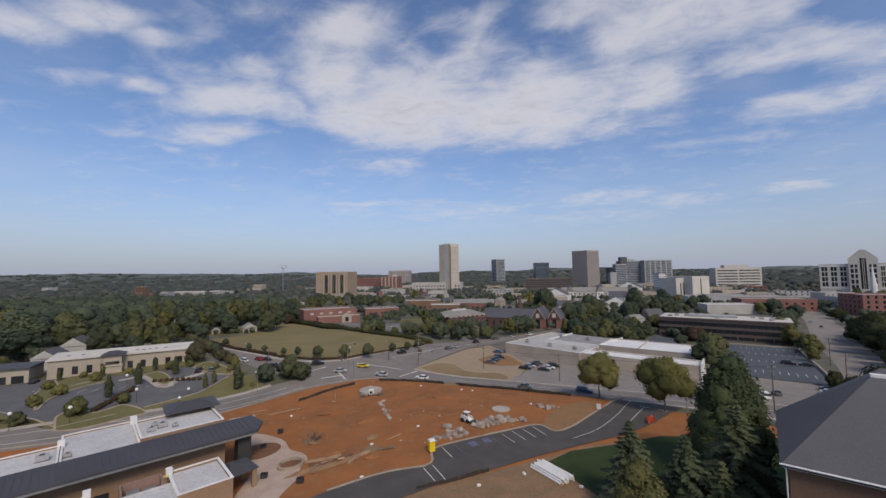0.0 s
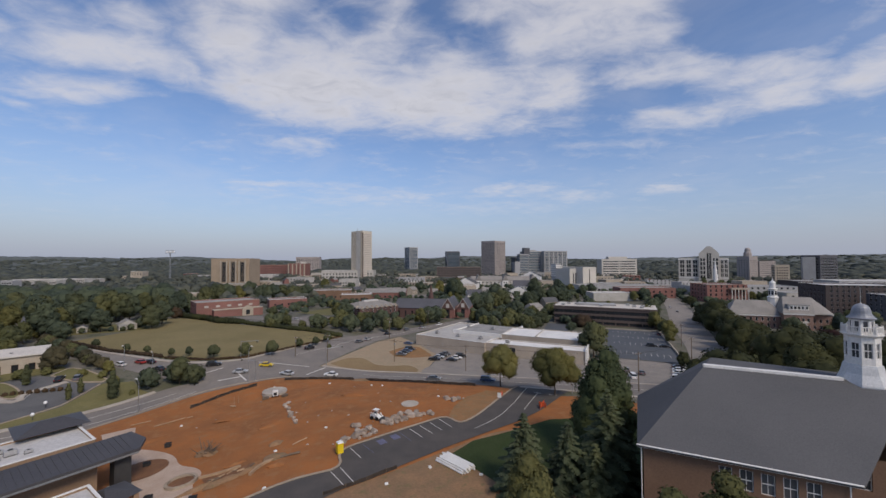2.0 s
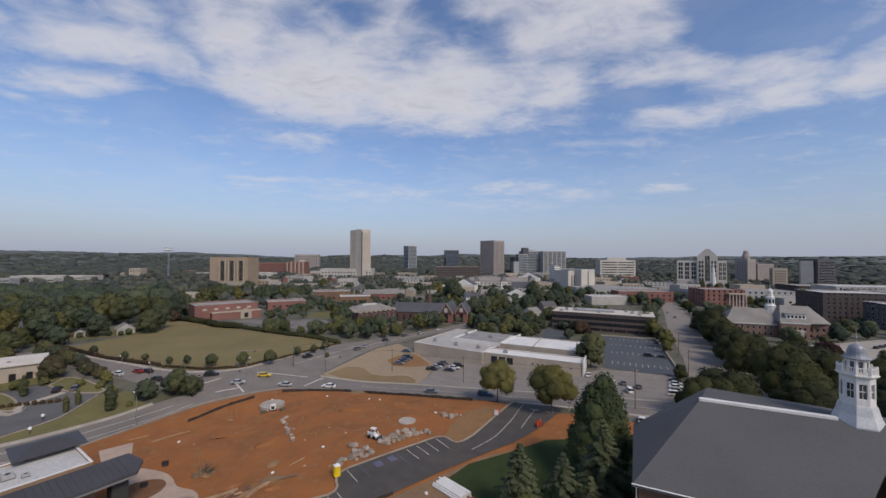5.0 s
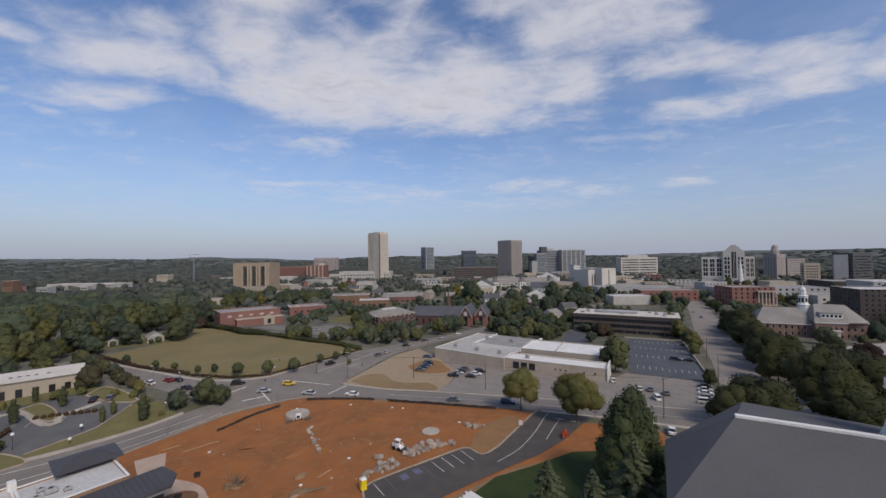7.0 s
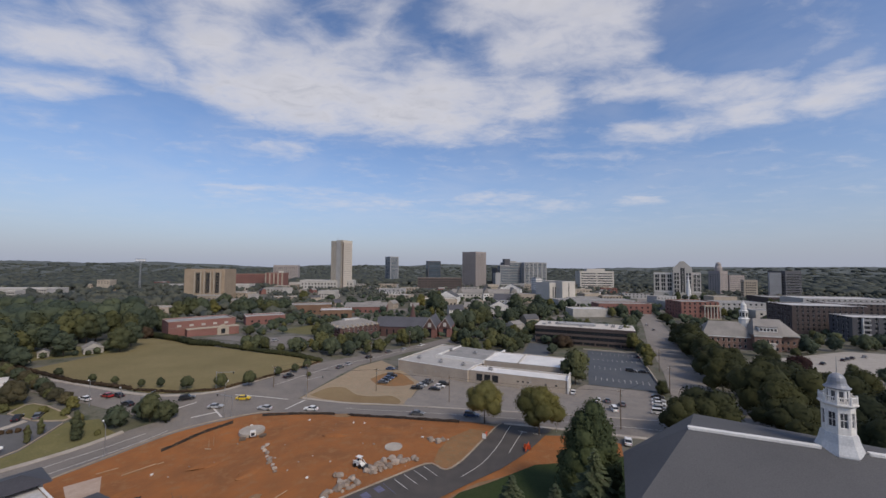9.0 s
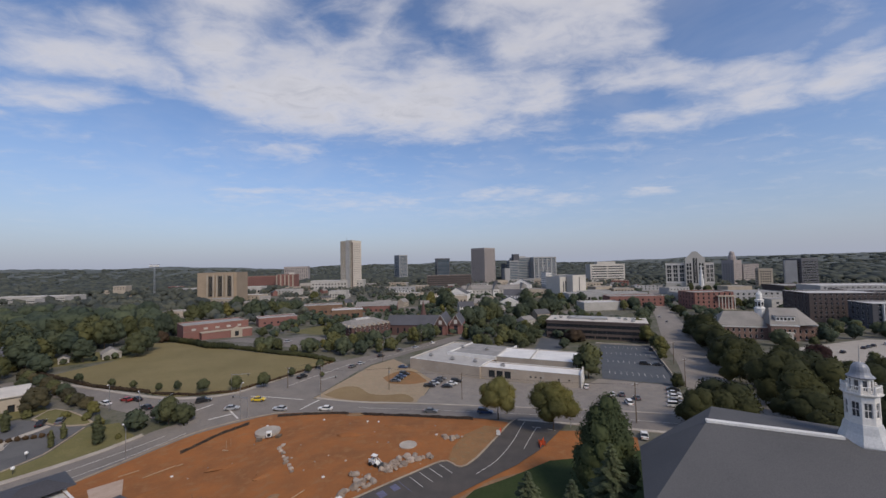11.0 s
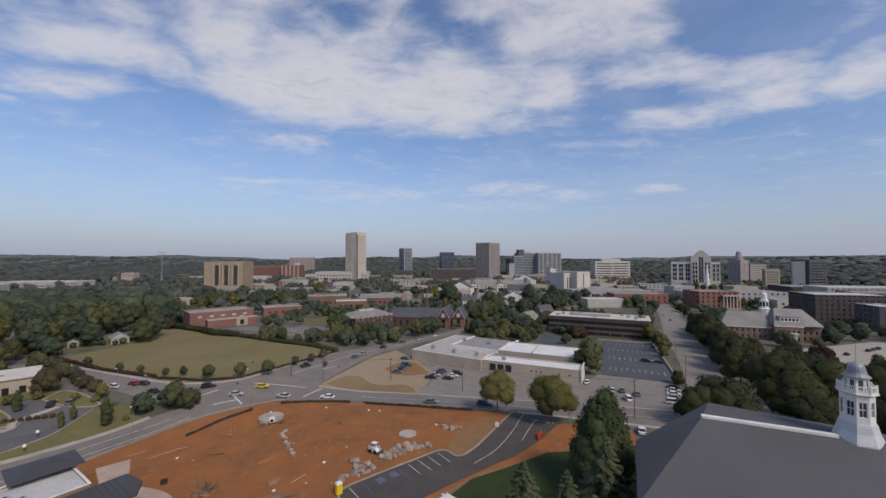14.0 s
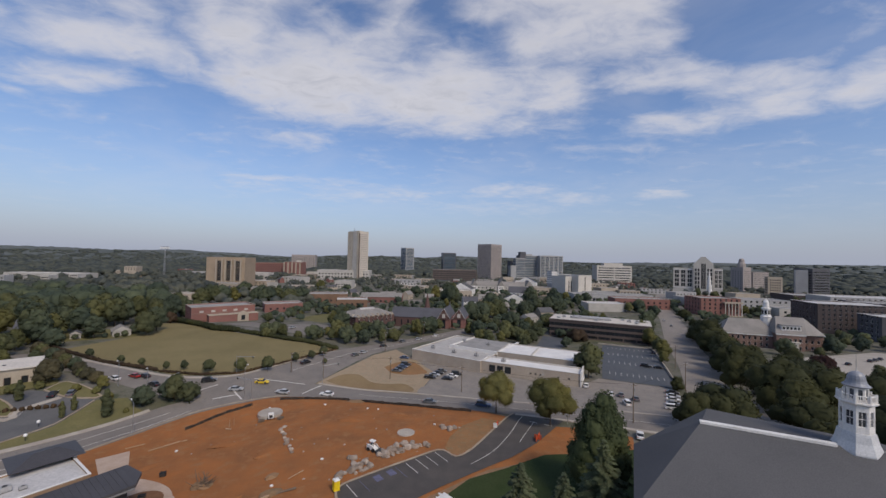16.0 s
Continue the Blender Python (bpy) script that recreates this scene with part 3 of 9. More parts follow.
def block(parent, x0, x1, y0, y1, z0, z1, wall, sides=None, roof=None, parapet=0.6, kind="plain", glass=None, frame_mat=None, deep=0.25, names=("wall", "roof"), cap=None):
    """A storeyed body: walls with openings cut through, a window in each, and a flat roof inside a parapet.
    sides: {'S' | 'E' | 'N' | 'W': [(columns, width, [(sill, height), ...], margin), ...]}."""
    glass, frame_mat = glass or GLASS, frame_mat or WHITE
    FOOT.append((parent.matrix_basis.inverted(), x0, x1, y0, y1))
    cs = {"S": ((x0, y0), (x1, y0)), "E": ((x1, y0), (x1, y1)), "N": ((x1, y1), (x0, y1)), "W": ((x0, y1), (x0, y0))}
    bm = bmesh.new()
    ztop = z1 + (parapet if roof else 0)
    wins = []
    for s, (p, q) in cs.items():
        holes = []
        W = math.hypot(q[0] - p[0], q[1] - p[1])
        for n, w, rws, margin in (sides or {}).get(s, []):
            span = W - 2 * margin
            for i in range(n):
                c = margin + span * (i + 0.5) / n
                for sill, h in rws:
                    holes.append((c - w / 2, c + w / 2, z0 + sill, z0 + sill + h))
        facade(bm, p, q, z0, ztop, holes, deep)
        ang = math.atan2(q[1] - p[1], q[0] - p[0])
        for a, b, c, d in holes:
            m = (a + b) / 2
            x, y = p[0] + math.cos(ang) * m - math.sin(ang) * deep, p[1] + math.sin(ang) * m + math.cos(ang) * deep
            wins.append((window_mesh(b - a, d - c, kind, glass, frame_mat), Matrix.Translation((x, y, c)) @ Matrix.Rotation(ang, 4, "Z")))
    if roof:
        t = 0.3
        for p, q in ((((x0 + t, y0 + t)), (x0 + t, y1 - t)), ((x0 + t, y1 - t), (x1 - t, y1 - t)), ((x1 - t, y1 - t), (x1 - t, y0 + t)), ((x1 - t, y0 + t), (x0 + t, y0 + t))):
            facade(bm, p, q, z1, ztop, [])
    part(names[0], bm, wall, parent)
    for me, m in wins:
        piece("window", me, parent, m)
    if roof:
        part(names[1], boxes((x0 + 0.3, x1 - 0.3, y0 + 0.3, y1 - 0.3, z1 - 0.25, z1 + 0.02)), roof, parent)
        bm = bmesh.new()
        o = 0.08
        for r in ((x0 - o, x1 + o, y0 - o, y0 + 0.32), (x0 - o, x1 + o, y1 - 0.32, y1 + o), (x0 - o, x0 + 0.32, y0 + 0.32, y1 - 0.32), (x1 - 0.32, x1 + o, y0 + 0.32, y1 - 0.32)):
            box(bm, *r, ztop, ztop + 0.12)
        part("coping", bm, cap or WHITEWALL, parent)


def rooftop_unit(x, y, z, turn=0.0, size=1.0):
    u = thing("rooftop_unit", "grey metal air-conditioning unit on a flat roof", "rooftop unit", x, y, z, turn, "rooftop units")
    part("housing", boxes((-1.1 * size, 1.1 * size, -0.8 * size, 0.8 * size, 0.12, 1.3 * size), bev=0.04), GREYCLAD, u)
    part("base_rail", boxes((-1.15 * size, 1.15 * size, -0.7 * size, -0.55 * size, 0, 0.12), (-1.15 * size, 1.15 * size, 0.55 * size, 0.7 * size, 0, 0.12)), DARKMETAL, u)
    bm = bmesh.new()
    lathe(bm, ((0.5 * size, 1.3 * size), (0.5 * size, 1.42 * size), (0.42 * size, 1.42 * size), (0.4 * size, 1.36 * size)), 14)
    part("fan_ring", bm, DARKMETAL, u)
    return u


def inside(x, y, poly):
    a, b = poly, np.roll(poly, -1, 0)
    hit = ((a[:, 1] > y) != (b[:, 1] > y)) & (x < (b[:, 0] - a[:, 0]) * (y - a[:, 1]) / (b[:, 1] - a[:, 1] + 1e-9) + a[:, 0])
    return bool(hit.sum() % 2)


def clear(x, y, gap):
    """Whether a tree can stand there: on no road, lot or field, and off the buildings."""
    if any(inside(x, y, p) for p in AREAS):
        return False
    for m, x0, x1, y0, y1 in FOOT:
        p = m @ Vector((x, y, 0))
        if x0 - gap < p.x < x1 + gap and y0 - gap < p.y < y1 + gap:
            return False
    return True


# ---- ground ----
def grid_axis(lo, hi, step, far):
    mid = list(np.arange(lo, hi + 0.1, step))
    out, d = [], step
    a, b = lo, hi
    left, right = [], []
    while a > -far:
        d *= 1.16
        a -= d
        left.append(max(a, -far))
    d = step
    while b < far:
        d *= 1.16
        b += d
        right.append(min(b, far))
    return np.array(left[::-1] + mid + right)


gx, gy = grid_axis(-230, 230, 4, 4750), grid_axis(0, 330, 4, 4750)
X, Y = np.meshgrid(gx, gy)
Z = land(X, Y)
nv = len(gx)
idx = np.arange(nv * len(gy)).reshape(len(gy), nv)
quads = np.stack([idx[:-1, :-1], idx[:-1, 1:], idx[1:, 1:], idx[1:, :-1]], -1).reshape(-1, 4)
sheet = part("ground", (np.stack([X, Y, Z], -1).reshape(-1, 3).tolist(), [], quads.tolist()), [GROUND, WOODLAND_HAZED])
# beyond 900 m the sheet takes the haze-lightened floor
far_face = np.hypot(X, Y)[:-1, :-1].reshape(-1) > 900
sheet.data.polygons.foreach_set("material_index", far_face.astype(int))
tagged(sheet, "uneven town ground reaching wooded hills", "ground", "", "structure")

drape("ground_clay", [(-113, 61), (-92.5, 86), (-84, 102.5), (-74.5, 115), (-63.5, 122.4), (-50.2, 128.4), (-33.5, 129.3), (0.8, 120.8), (10, 117.8),
                      (18.5, 112.5), (24, 105), (40, 104), (49, 99), (46, 92), (30, 88), (14, 74), (12, 55), (12, 35), (-112, 25)], 0.05, DIRT, 4.0,
      "bare red clay of a building site", "ground")
drape("ground_bare_earth", [(-17, 61.5), (-8, 67.7), (2, 75.6), (10, 82), (20, 86), (16, 70), (14, 45), (-30, 40), (-33, 46)], 0.1, BARE, 4.0, "brown bare earth beside the drive", "ground")
drape("ground_lawn", [(1.6, 73.3), (6, 78.6), (13.6, 82.6), (24, 89), (33, 90), (44, 92), (60, 95), (75, 85), (60, 40), (30, 40), (12, 60)], 0.14, LAWN, 4.0, "green lawn under the conifers", "ground")
drape("ground_dry_verge", [(1.2, 91.2), (2.7, 88.4), (4.6, 88.4), (7.8, 91.8), (13.4, 101.3), (17.3, 107.6), (12, 110), (6, 104), (2.5, 97)], 0.1, CLAY_BROWN, 3.0, "dry grass verge inside the kerb", "ground")
drape("field", [(-168, 169.5), (-124.1, 150.2), (-95, 140.5), (-73.3, 142.6), (-64, 158), (-50.5, 190), (-80, 200), (-113.8, 217), (-140, 232), (-168, 247), (-178, 243), (-158, 206)], 0.06, FIELD, 6.0,
      "mown field of dry yellow-green grass", "field")
drape("lawn_far", [(-112, 290), (-82, 268), (-62, 300), (-95, 325)], 0.1, VERGE, 8.0, "green lawn beside a brick building", "ground")

# streets
drape("road_left", curved([(-90.8, 86.2), (-83.4, 101.9), (-74.1, 114.6), (-62.9, 122)], 5)[::-1] + [(-112, 60), (-150, 5), (-166, 8), (-128, 66)] + curved([(-113, 84), (-99.3, 103.2), (-92.3, 109.9), (-86, 118.8), (-76, 127)], 5), 0.08, ROAD, 5.0,
      "grey asphalt street beside the building site", "road")
drape("road_cross", curved([(-170, 168), (-159.2, 162.9), (-120.2, 146), (-95.3, 138.4), (-73.3, 141.6)], 4) + [(-44, 141)] + curved([(-35.9, 142.1), (-0.9, 135), (12.8, 131.5), (46.5, 122.5), (71.7, 113.5), (110, 98), (170, 74)], 4)
      + curved([(165, 62), (105, 83), (51.3, 103.2), (36.4, 108.9), (20.6, 113.8), (-0.8, 120.8), (-27.1, 128.3), (-50.5, 127.8), (-62.9, 121.7)], 4) + curved([(-75.4, 125.6), (-86.7, 125.2), (-109.2, 132), (-124.9, 137.3), (-178, 159)], 4), 0.09, ROAD, 5.0,
      "wide grey street running behind the building site", "road")
drape("road_avenue", curved([(-73.3, 140.6), (-64.4, 156), (-50.2, 190.9), (-25.3, 226.9), (-2.5, 252.8), (60, 322), (150, 428)], 4) + curved([(158, 422), (70, 317), (8, 247), (-17.6, 217.6), (-33.5, 192.5), (-42.5, 157.1), (-46, 140)], 4), 0.1, ROAD, 6.0,
      "grey avenue running away between low buildings", "road")
drape("road_right", curved([(420, 760), (262, 481), (203, 362), (150.5, 262), (114.4, 188), (95.6, 152), (74, 112)], 4) + curved([(96, 103), (120, 158.6), (157.3, 236), (207, 331), (305, 530), (470, 800)], 4), 0.11, LOT, 8.0,
      "pale wide street lined with oaks", "road")
drape("lot_warehouse", [(-6, 147), (-2, 166.5), (16.8, 167.6), (53.6, 151.6), (66, 163), (91.6, 151.2), (73.5, 113.8), (47, 122.6), (12.8, 132)], 0.07, LOT, 5.0, "worn asphalt yard before the warehouse", "lot")
drape("lot_sandy", [(-45.5, 142), (-42, 157), (-33, 191.5), (-24, 206), (-14, 190), (-6, 172.5), (-2.5, 166), (-6.5, 147), (-9, 138)], 0.075, SAND, 5.0, "sandy lot with patches of dry grass", "lot")
drape("verge_sandy", curved([(-43, 146), (-39, 156), (-33, 158), (-27, 151), (-20, 149.5), (-14, 150), (-10, 144), (-12, 139.5), (-26, 141.5), (-38, 143.5)]), 0.12, DRYGRASS, 4.0, "olive dry grass along the sandy lot", "verge")
drape("verge_lot", curved([(-25, 172), (-20, 181), (-13, 182), (-8, 172), (-6, 165), (-14, 162), (-21, 164)]), 0.12, CLAY_BROWN, 4.0, "bare orange earth between the parked cars", "verge")
drape("lot_side", [(-22, 203), (-13, 189), (17, 170), (17, 166), (-3, 164), (-8, 172)], 0.06, LOT, 6.0, "worn asphalt strip beside the warehouse", "lot")
drape("lot_corner", [(-9.5, 138), (-7, 148), (-5, 149), (13, 133), (13, 131.5), (0, 135.5)], 0.06, LOT, 6.0, "worn asphalt corner of the yard", "lot")
drape("lot_office", [(100.5, 243), (124, 229), (92.3, 151.8), (67.5, 163)], 0.12, TAR_BLUE, 6.0, "dark asphalt parking lot of the office block", "lot")
drape("lot_office_side", [(70, 268), (84, 262), (62, 205), (50, 212)], 0.1, TAR_BLUE, 8.0, "dark asphalt side lot of the office block", "lot")
drape("lot_municipal", [(150, 176), (200, 214), (262, 236), (300, 215), (240, 170), (180, 140)], 0.1, FORECOURT, 8.0, "pale paved forecourt and parking", "lot")
drape("lot_left", [(-165, 103), (-152, 110), (-141, 112.5), (-131, 124), (-118, 122.5), (-107, 121), (-104.5, 106.5), (-110, 84), (-113, 72.5), (-140, 75.5), (-172, 92)], 0.1, CARPARK, 5.0, "dark asphalt car park with planted islands", "lot")
drape("verge_left", [(-172, 92), (-140, 75.5), (-113.5, 72), (-110.6, 84), (-105, 106), (-106.5, 121), (-99.5, 124), (-93, 119), (-89, 117), (-97, 104), (-104, 92), (-116, 75), (-150, 30), (-200, 60)], 0.12, VERGE, 5.0, "olive grass verge along the street", "ground")
drape("verge_building", [(-166, 104), (-152, 111), (-141, 113.5), (-131.5, 125), (-126, 129), (-132, 134), (-172, 112)], 0.16, VERGE, 5.0, "grass bed before the cream building", "ground")

# the drive with its bays
DRIVE_UP = [(-40, 52), (-33, 59.5), (-27.5, 64.4), (-24.7, 66.2), (-21.8, 67.4), (-19.4, 68.2), (-18.4, 69.4), (-18.3, 71.4), (-19.3, 73), (-19.3, 75.4), (-18.2, 76.8), (-7.4, 84.7), (-1.4, 89.4), (0.2, 90.3), (1.4, 89.6), (2.4, 87.9), (3.6, 87.1), (5.2, 87.9), (7.8, 91),
            (10.8, 96), (13.9, 101.3), (16.5, 106), (19, 110.8), (21.5, 114.6)]
DRIVE_LOW = [(34.6, 109.2), (29, 101.5), (23.4, 94.4), (16.1, 87.4), (10, 83), (1.1, 76.2), (-7.9, 68.6), (-15.5, 62.8), (-24, 55), (-33, 46)]
drape("road_drive", DRIVE_UP + DRIVE_LOW, 0.17, TAR, 4.0, "fresh dark asphalt drive with parking bays", "road")
strip("kerb_bays", densify(DRIVE_UP[1:], 1.5), 0.45, 0.1, KERB, 0.2, "pale concrete kerb round the bays", "kerb", shift=0.15)


def mark(a, b, w, lift, mat=None, label="white painted line on asphalt"):
    return strip("trim_marking", densify([a, b], 3.0), w, lift, mat or PAINT, 0, label, "road marking")


for a, b in (((-19.3, 67.8), (-15.9, 63.4)), ((-18.0, 69.0), (-14.6, 64.4)), ((-18.0, 76.1), (-15.1, 72.2)), ((-7.2, 83.9), (-4.3, 80.1)), ((-5.2, 85.6), (-2.3, 81.8)), ((-3.1, 87.2), (-0.3, 83.4)), ((-1.0, 88.9), (1.8, 84.9))):
    mark(a, b, 0.14, 0.19)
for a, b in (((-9.3, 82.3), (-6.4, 78.5)), ((-16.0, 77.6), (-13.0, 73.8))):
    mark(a, b, 0.1, 0.19, PAINT_BLUE, "worn blue painted line of a reserved bay")
for c in ((-12.6, 78.2), (-10.2, 80.2)):
    drape("trim_reserved_bay", [(c[0] - 0.9, c[1] + 0.4), (c[0] + 0.3, c[1] + 1.4), (c[0] + 1.6, c[1] - 0.3), (c[0] + 0.4, c[1] - 1.3)], 0.19, PAINT_BLUE, 3.0, "worn blue paint of a reserved bay", "road marking")
strip("trim_marking", densify(curved([(6.9, 84.3), (10.8, 88.2), (13.9, 92.4), (18.4, 100.5), (21.2, 107), (23.5, 112)], 4), 2.0), 0.14, 0.19, PAINT, 0, "white curved lane line on the drive", "road marking")
mark((19.4, 94.8), (25.6, 107), 0.14, 0.19)
mark((24.6, 107.6), (26.6, 106.6), 0.3, 0.19)
mark((28.2, 105.6), (30, 104.7), 0.3, 0.19)
for a, b, w in (((-70.5, 131.5), (-63.5, 124.5), 0.5), ((-84, 126.3), (-76.5, 134), 0.5), ((-66.8, 139.8), (-48.5, 139.5), 0.45), ((-46.5, 131), (-43, 140.5), 0.5), ((-72.6, 124.3), (-66.5, 127.5), 0.5)):
    mark(a, b, w, 0.15, label="white stop line at the junction")
for pts in ([(-122, 60), (-104, 84.5), (-91, 104.5), (-80.5, 116.5)], [(-116, 60), (-98, 84.5), (-85.5, 104), (-75, 117.5)], [(-28, 135), (-1, 128), (20, 121.5), (50, 112.5), (80, 101)], [(-58, 152), (-43, 190), (-21, 222), (3, 250)]):
    strip("trim_centre_line", densify(pts, 3.0), 0.22, 0.14, PAINT, 0, "pale worn lane line along the street", "road marking")
# bays of the office lot
for r in range(4):
    for k in range(10):
        s = 0.07 + 0.86 * (k + 0.5) / 10
        t = 0.13 + 0.25 * r
        x = (67.5 + (92.3 - 67.5) * s) * (1 - t) + (100.5 + (124 - 100.5) * s) * t
        y = (163 + (151.8 - 163) * s) * (1 - t) + (243 + (229 - 243) * s) * t
        mark((x - 0.95, y - 2.3), (x + 0.95, y + 2.3), 0.16, 0.14)
for k in range(7):
    s = k / 6
    x, y = -153 + 10 * s, 91 + 6 * s
    mark((x, y), (x - 2.5, y + 4.0), 0.14, 0.12)
for k in range(8):
    x, y = -137 + 3.0 * k, 93 + 1.9 * k
    mark((x, y), (x - 2.2, y + 4.2), 0.14, 0.12)

# pavements and kerbs
for pts, w in ((curved([(-112, 62), (-91.5, 86.5), (-84, 102.8), (-74.8, 115.6), (-63.5, 122.8), (-50.5, 129)], 4), 0.0),):
    strip("kerb_site", densify(pts, 3.0), 0.3, 0.08, KERB, 0.14, "pale concrete kerb along the site", "kerb")
strip("pavement_field", densify(curved([(-168, 166.4), (-124, 148.2), (-95.2, 139.4), (-74, 142.2), (-65.6, 157), (-51.6, 190)], 4), 3.0), 1.6, 0.1, CONCRETE, 0.1, "pale concrete pavement along the field", "pavement")
strip("pavement_left", densify(curved([(-150, 27), (-116.5, 74.5), (-104.5, 91.5), (-98, 103), (-91.5, 112), (-87.5, 117.5)], 4), 3.0), 1.7, 0.12, CONCRETE, 0.1, "pale concrete pavement along the street", "pavement")
strip("pavement_yard", densify([(-44.5, 142.3), (-20, 140.5), (0, 136), (12, 132.6), (46, 123.4), (72, 114.4)], 3.0), 1.3, 0.08, CONCRETE, 0.1, "pale concrete pavement along the yards", "pavement")
strip("pavement_church", densify([(22, 114.2), (35, 109.6), (51, 103.8), (80, 93.5), (130, 75)], 3.0), 1.4, 0.1, CONCRETE, 0.1, "pale concrete pavement along the street", "pavement")
strip("wall_office_lot", densify([(124.5, 229.5), (108, 190), (93, 152)], 3.0), 0.5, 0.1, STUCCO, 0.9, "low cream wall of the parking lot", "wall")
strip("kerb_office", densify([(99, 246), (125, 231)], 3.0), 1.2, 0.1, CONCRETE, 0.5, "pale concrete ledge below the office block", "kerb")

# plaza of the new building
drape("pavement_plaza", curved([(-69, 80), (-66.5, 83.5), (-60, 82), (-54.5, 79), (-50.5, 75), (-46.1, 73.1), (-43.6, 70.6), (-43, 67.4), (-41, 64), (-40.6, 59), (-39.5, 52), (-44, 48), (-48, 56), (-52.4, 66.4), (-58, 70.5)], 3), 0.14, PAVE, 4.0, "pale pinkish concrete plaza with curved edges", "pavement")
drape("planting_bed", [(-57.4 + 4.6 * math.cos(k * math.pi / 10), 74 + 4.2 * math.sin(k * math.pi / 10)) for k in range(20)], 0.2, MULCH, 3.0, "round bed of brown mulch in the plaza", "bed", thick=0.05)
drape("planting_bed", [(-45.6 + 2.0 * math.cos(k * math.pi / 10), 68.2 + 1.9 * math.sin(k * math.pi / 10)) for k in range(20)], 0.2, MULCH, 3.0, "small round bed ringed by a pale wall", "bed", thick=0.05)
strip("kerb_round", [(-45.6 + 2.3 * math.cos(k * math.pi / 12), 68.2 + 2.2 * math.sin(k * math.pi / 12)) for k in range(25)], 0.45, 0.14, KERB, 0.45, "low pale round wall of the bed", "kerb")
drape("pavement_path", [(-81, 92), (-76, 96), (-70, 88), (-66, 84), (-68, 80.5), (-74, 85)], 0.13, PAVE, 4.0, "pale concrete path behind the new building", "pavement")
for pts in ([(-108.5, 91), (-105.5, 107), (-107, 120.5)], [(-113.5, 73), (-110, 84.5)], [(-172, 93), (-141, 76.5), (-114, 73)]):
    strip("kerb_lot", densify(pts, 2.0), 0.3, 0.1, KERB, 0.16, "pale concrete kerb of the car park", "kerb")
for pl in ([(-111.8, 71.8), (-119.1, 76.6), (-120.6, 79.8), (-121.6, 83.5), (-115.2, 82.3), (-114.3, 85.6), (-113.8, 89.4), (-108.4, 89.7), (-104.9, 88.4), (-106.0, 84.9), (-108.4, 75.4)],
           [(-128.7, 78.0), (-149.8, 90.4), (-151.8, 95.5), (-150.2, 98.8), (-148.0, 103.4), (-148.5, 109.6), (-142.5, 106.1), (-142.9, 99.9), (-141.6, 93.3), (-137.8, 86.3)],
           [(-162.3, 103.1), (-160.3, 111.8), (-159.5, 116.5), (-148.5, 109.6), (-147.5, 102.3), (-149.7, 97.1)],
           [(-136.4, 113.1), (-134.8, 117.7), (-124.5, 112.9), (-118.6, 107.7), (-121.6, 106.5), (-132.5, 111.8)],
           [(-126.1, 124.1), (-125.9, 131.4), (-107.4, 123.4), (-115.2, 120.5)]):
    pl = curved(pl + pl[:1], 3)[:-1]
    drape("planting_island", pl, 0.14, VERGE, 4.0, "kerbed grass bed in the car park", "island", thick=0.1)
    strip("kerb_island", pl + pl[:1], 0.5, 0.1, KERB, 0.2, "pale kerb round the grass bed", "kerb")
strip("pavement_walk", densify(curved([(-138.7, 106.6), (-135.5, 111.4), (-129.9, 109.7), (-119.3, 104.5), (-116.5, 106.4), (-119.3, 109.6), (-116.9, 119.9)], 4), 2.0), 1.7, 0.14, CONCRETE, 0.14, "pale concrete footpath across the car park", "pavement")


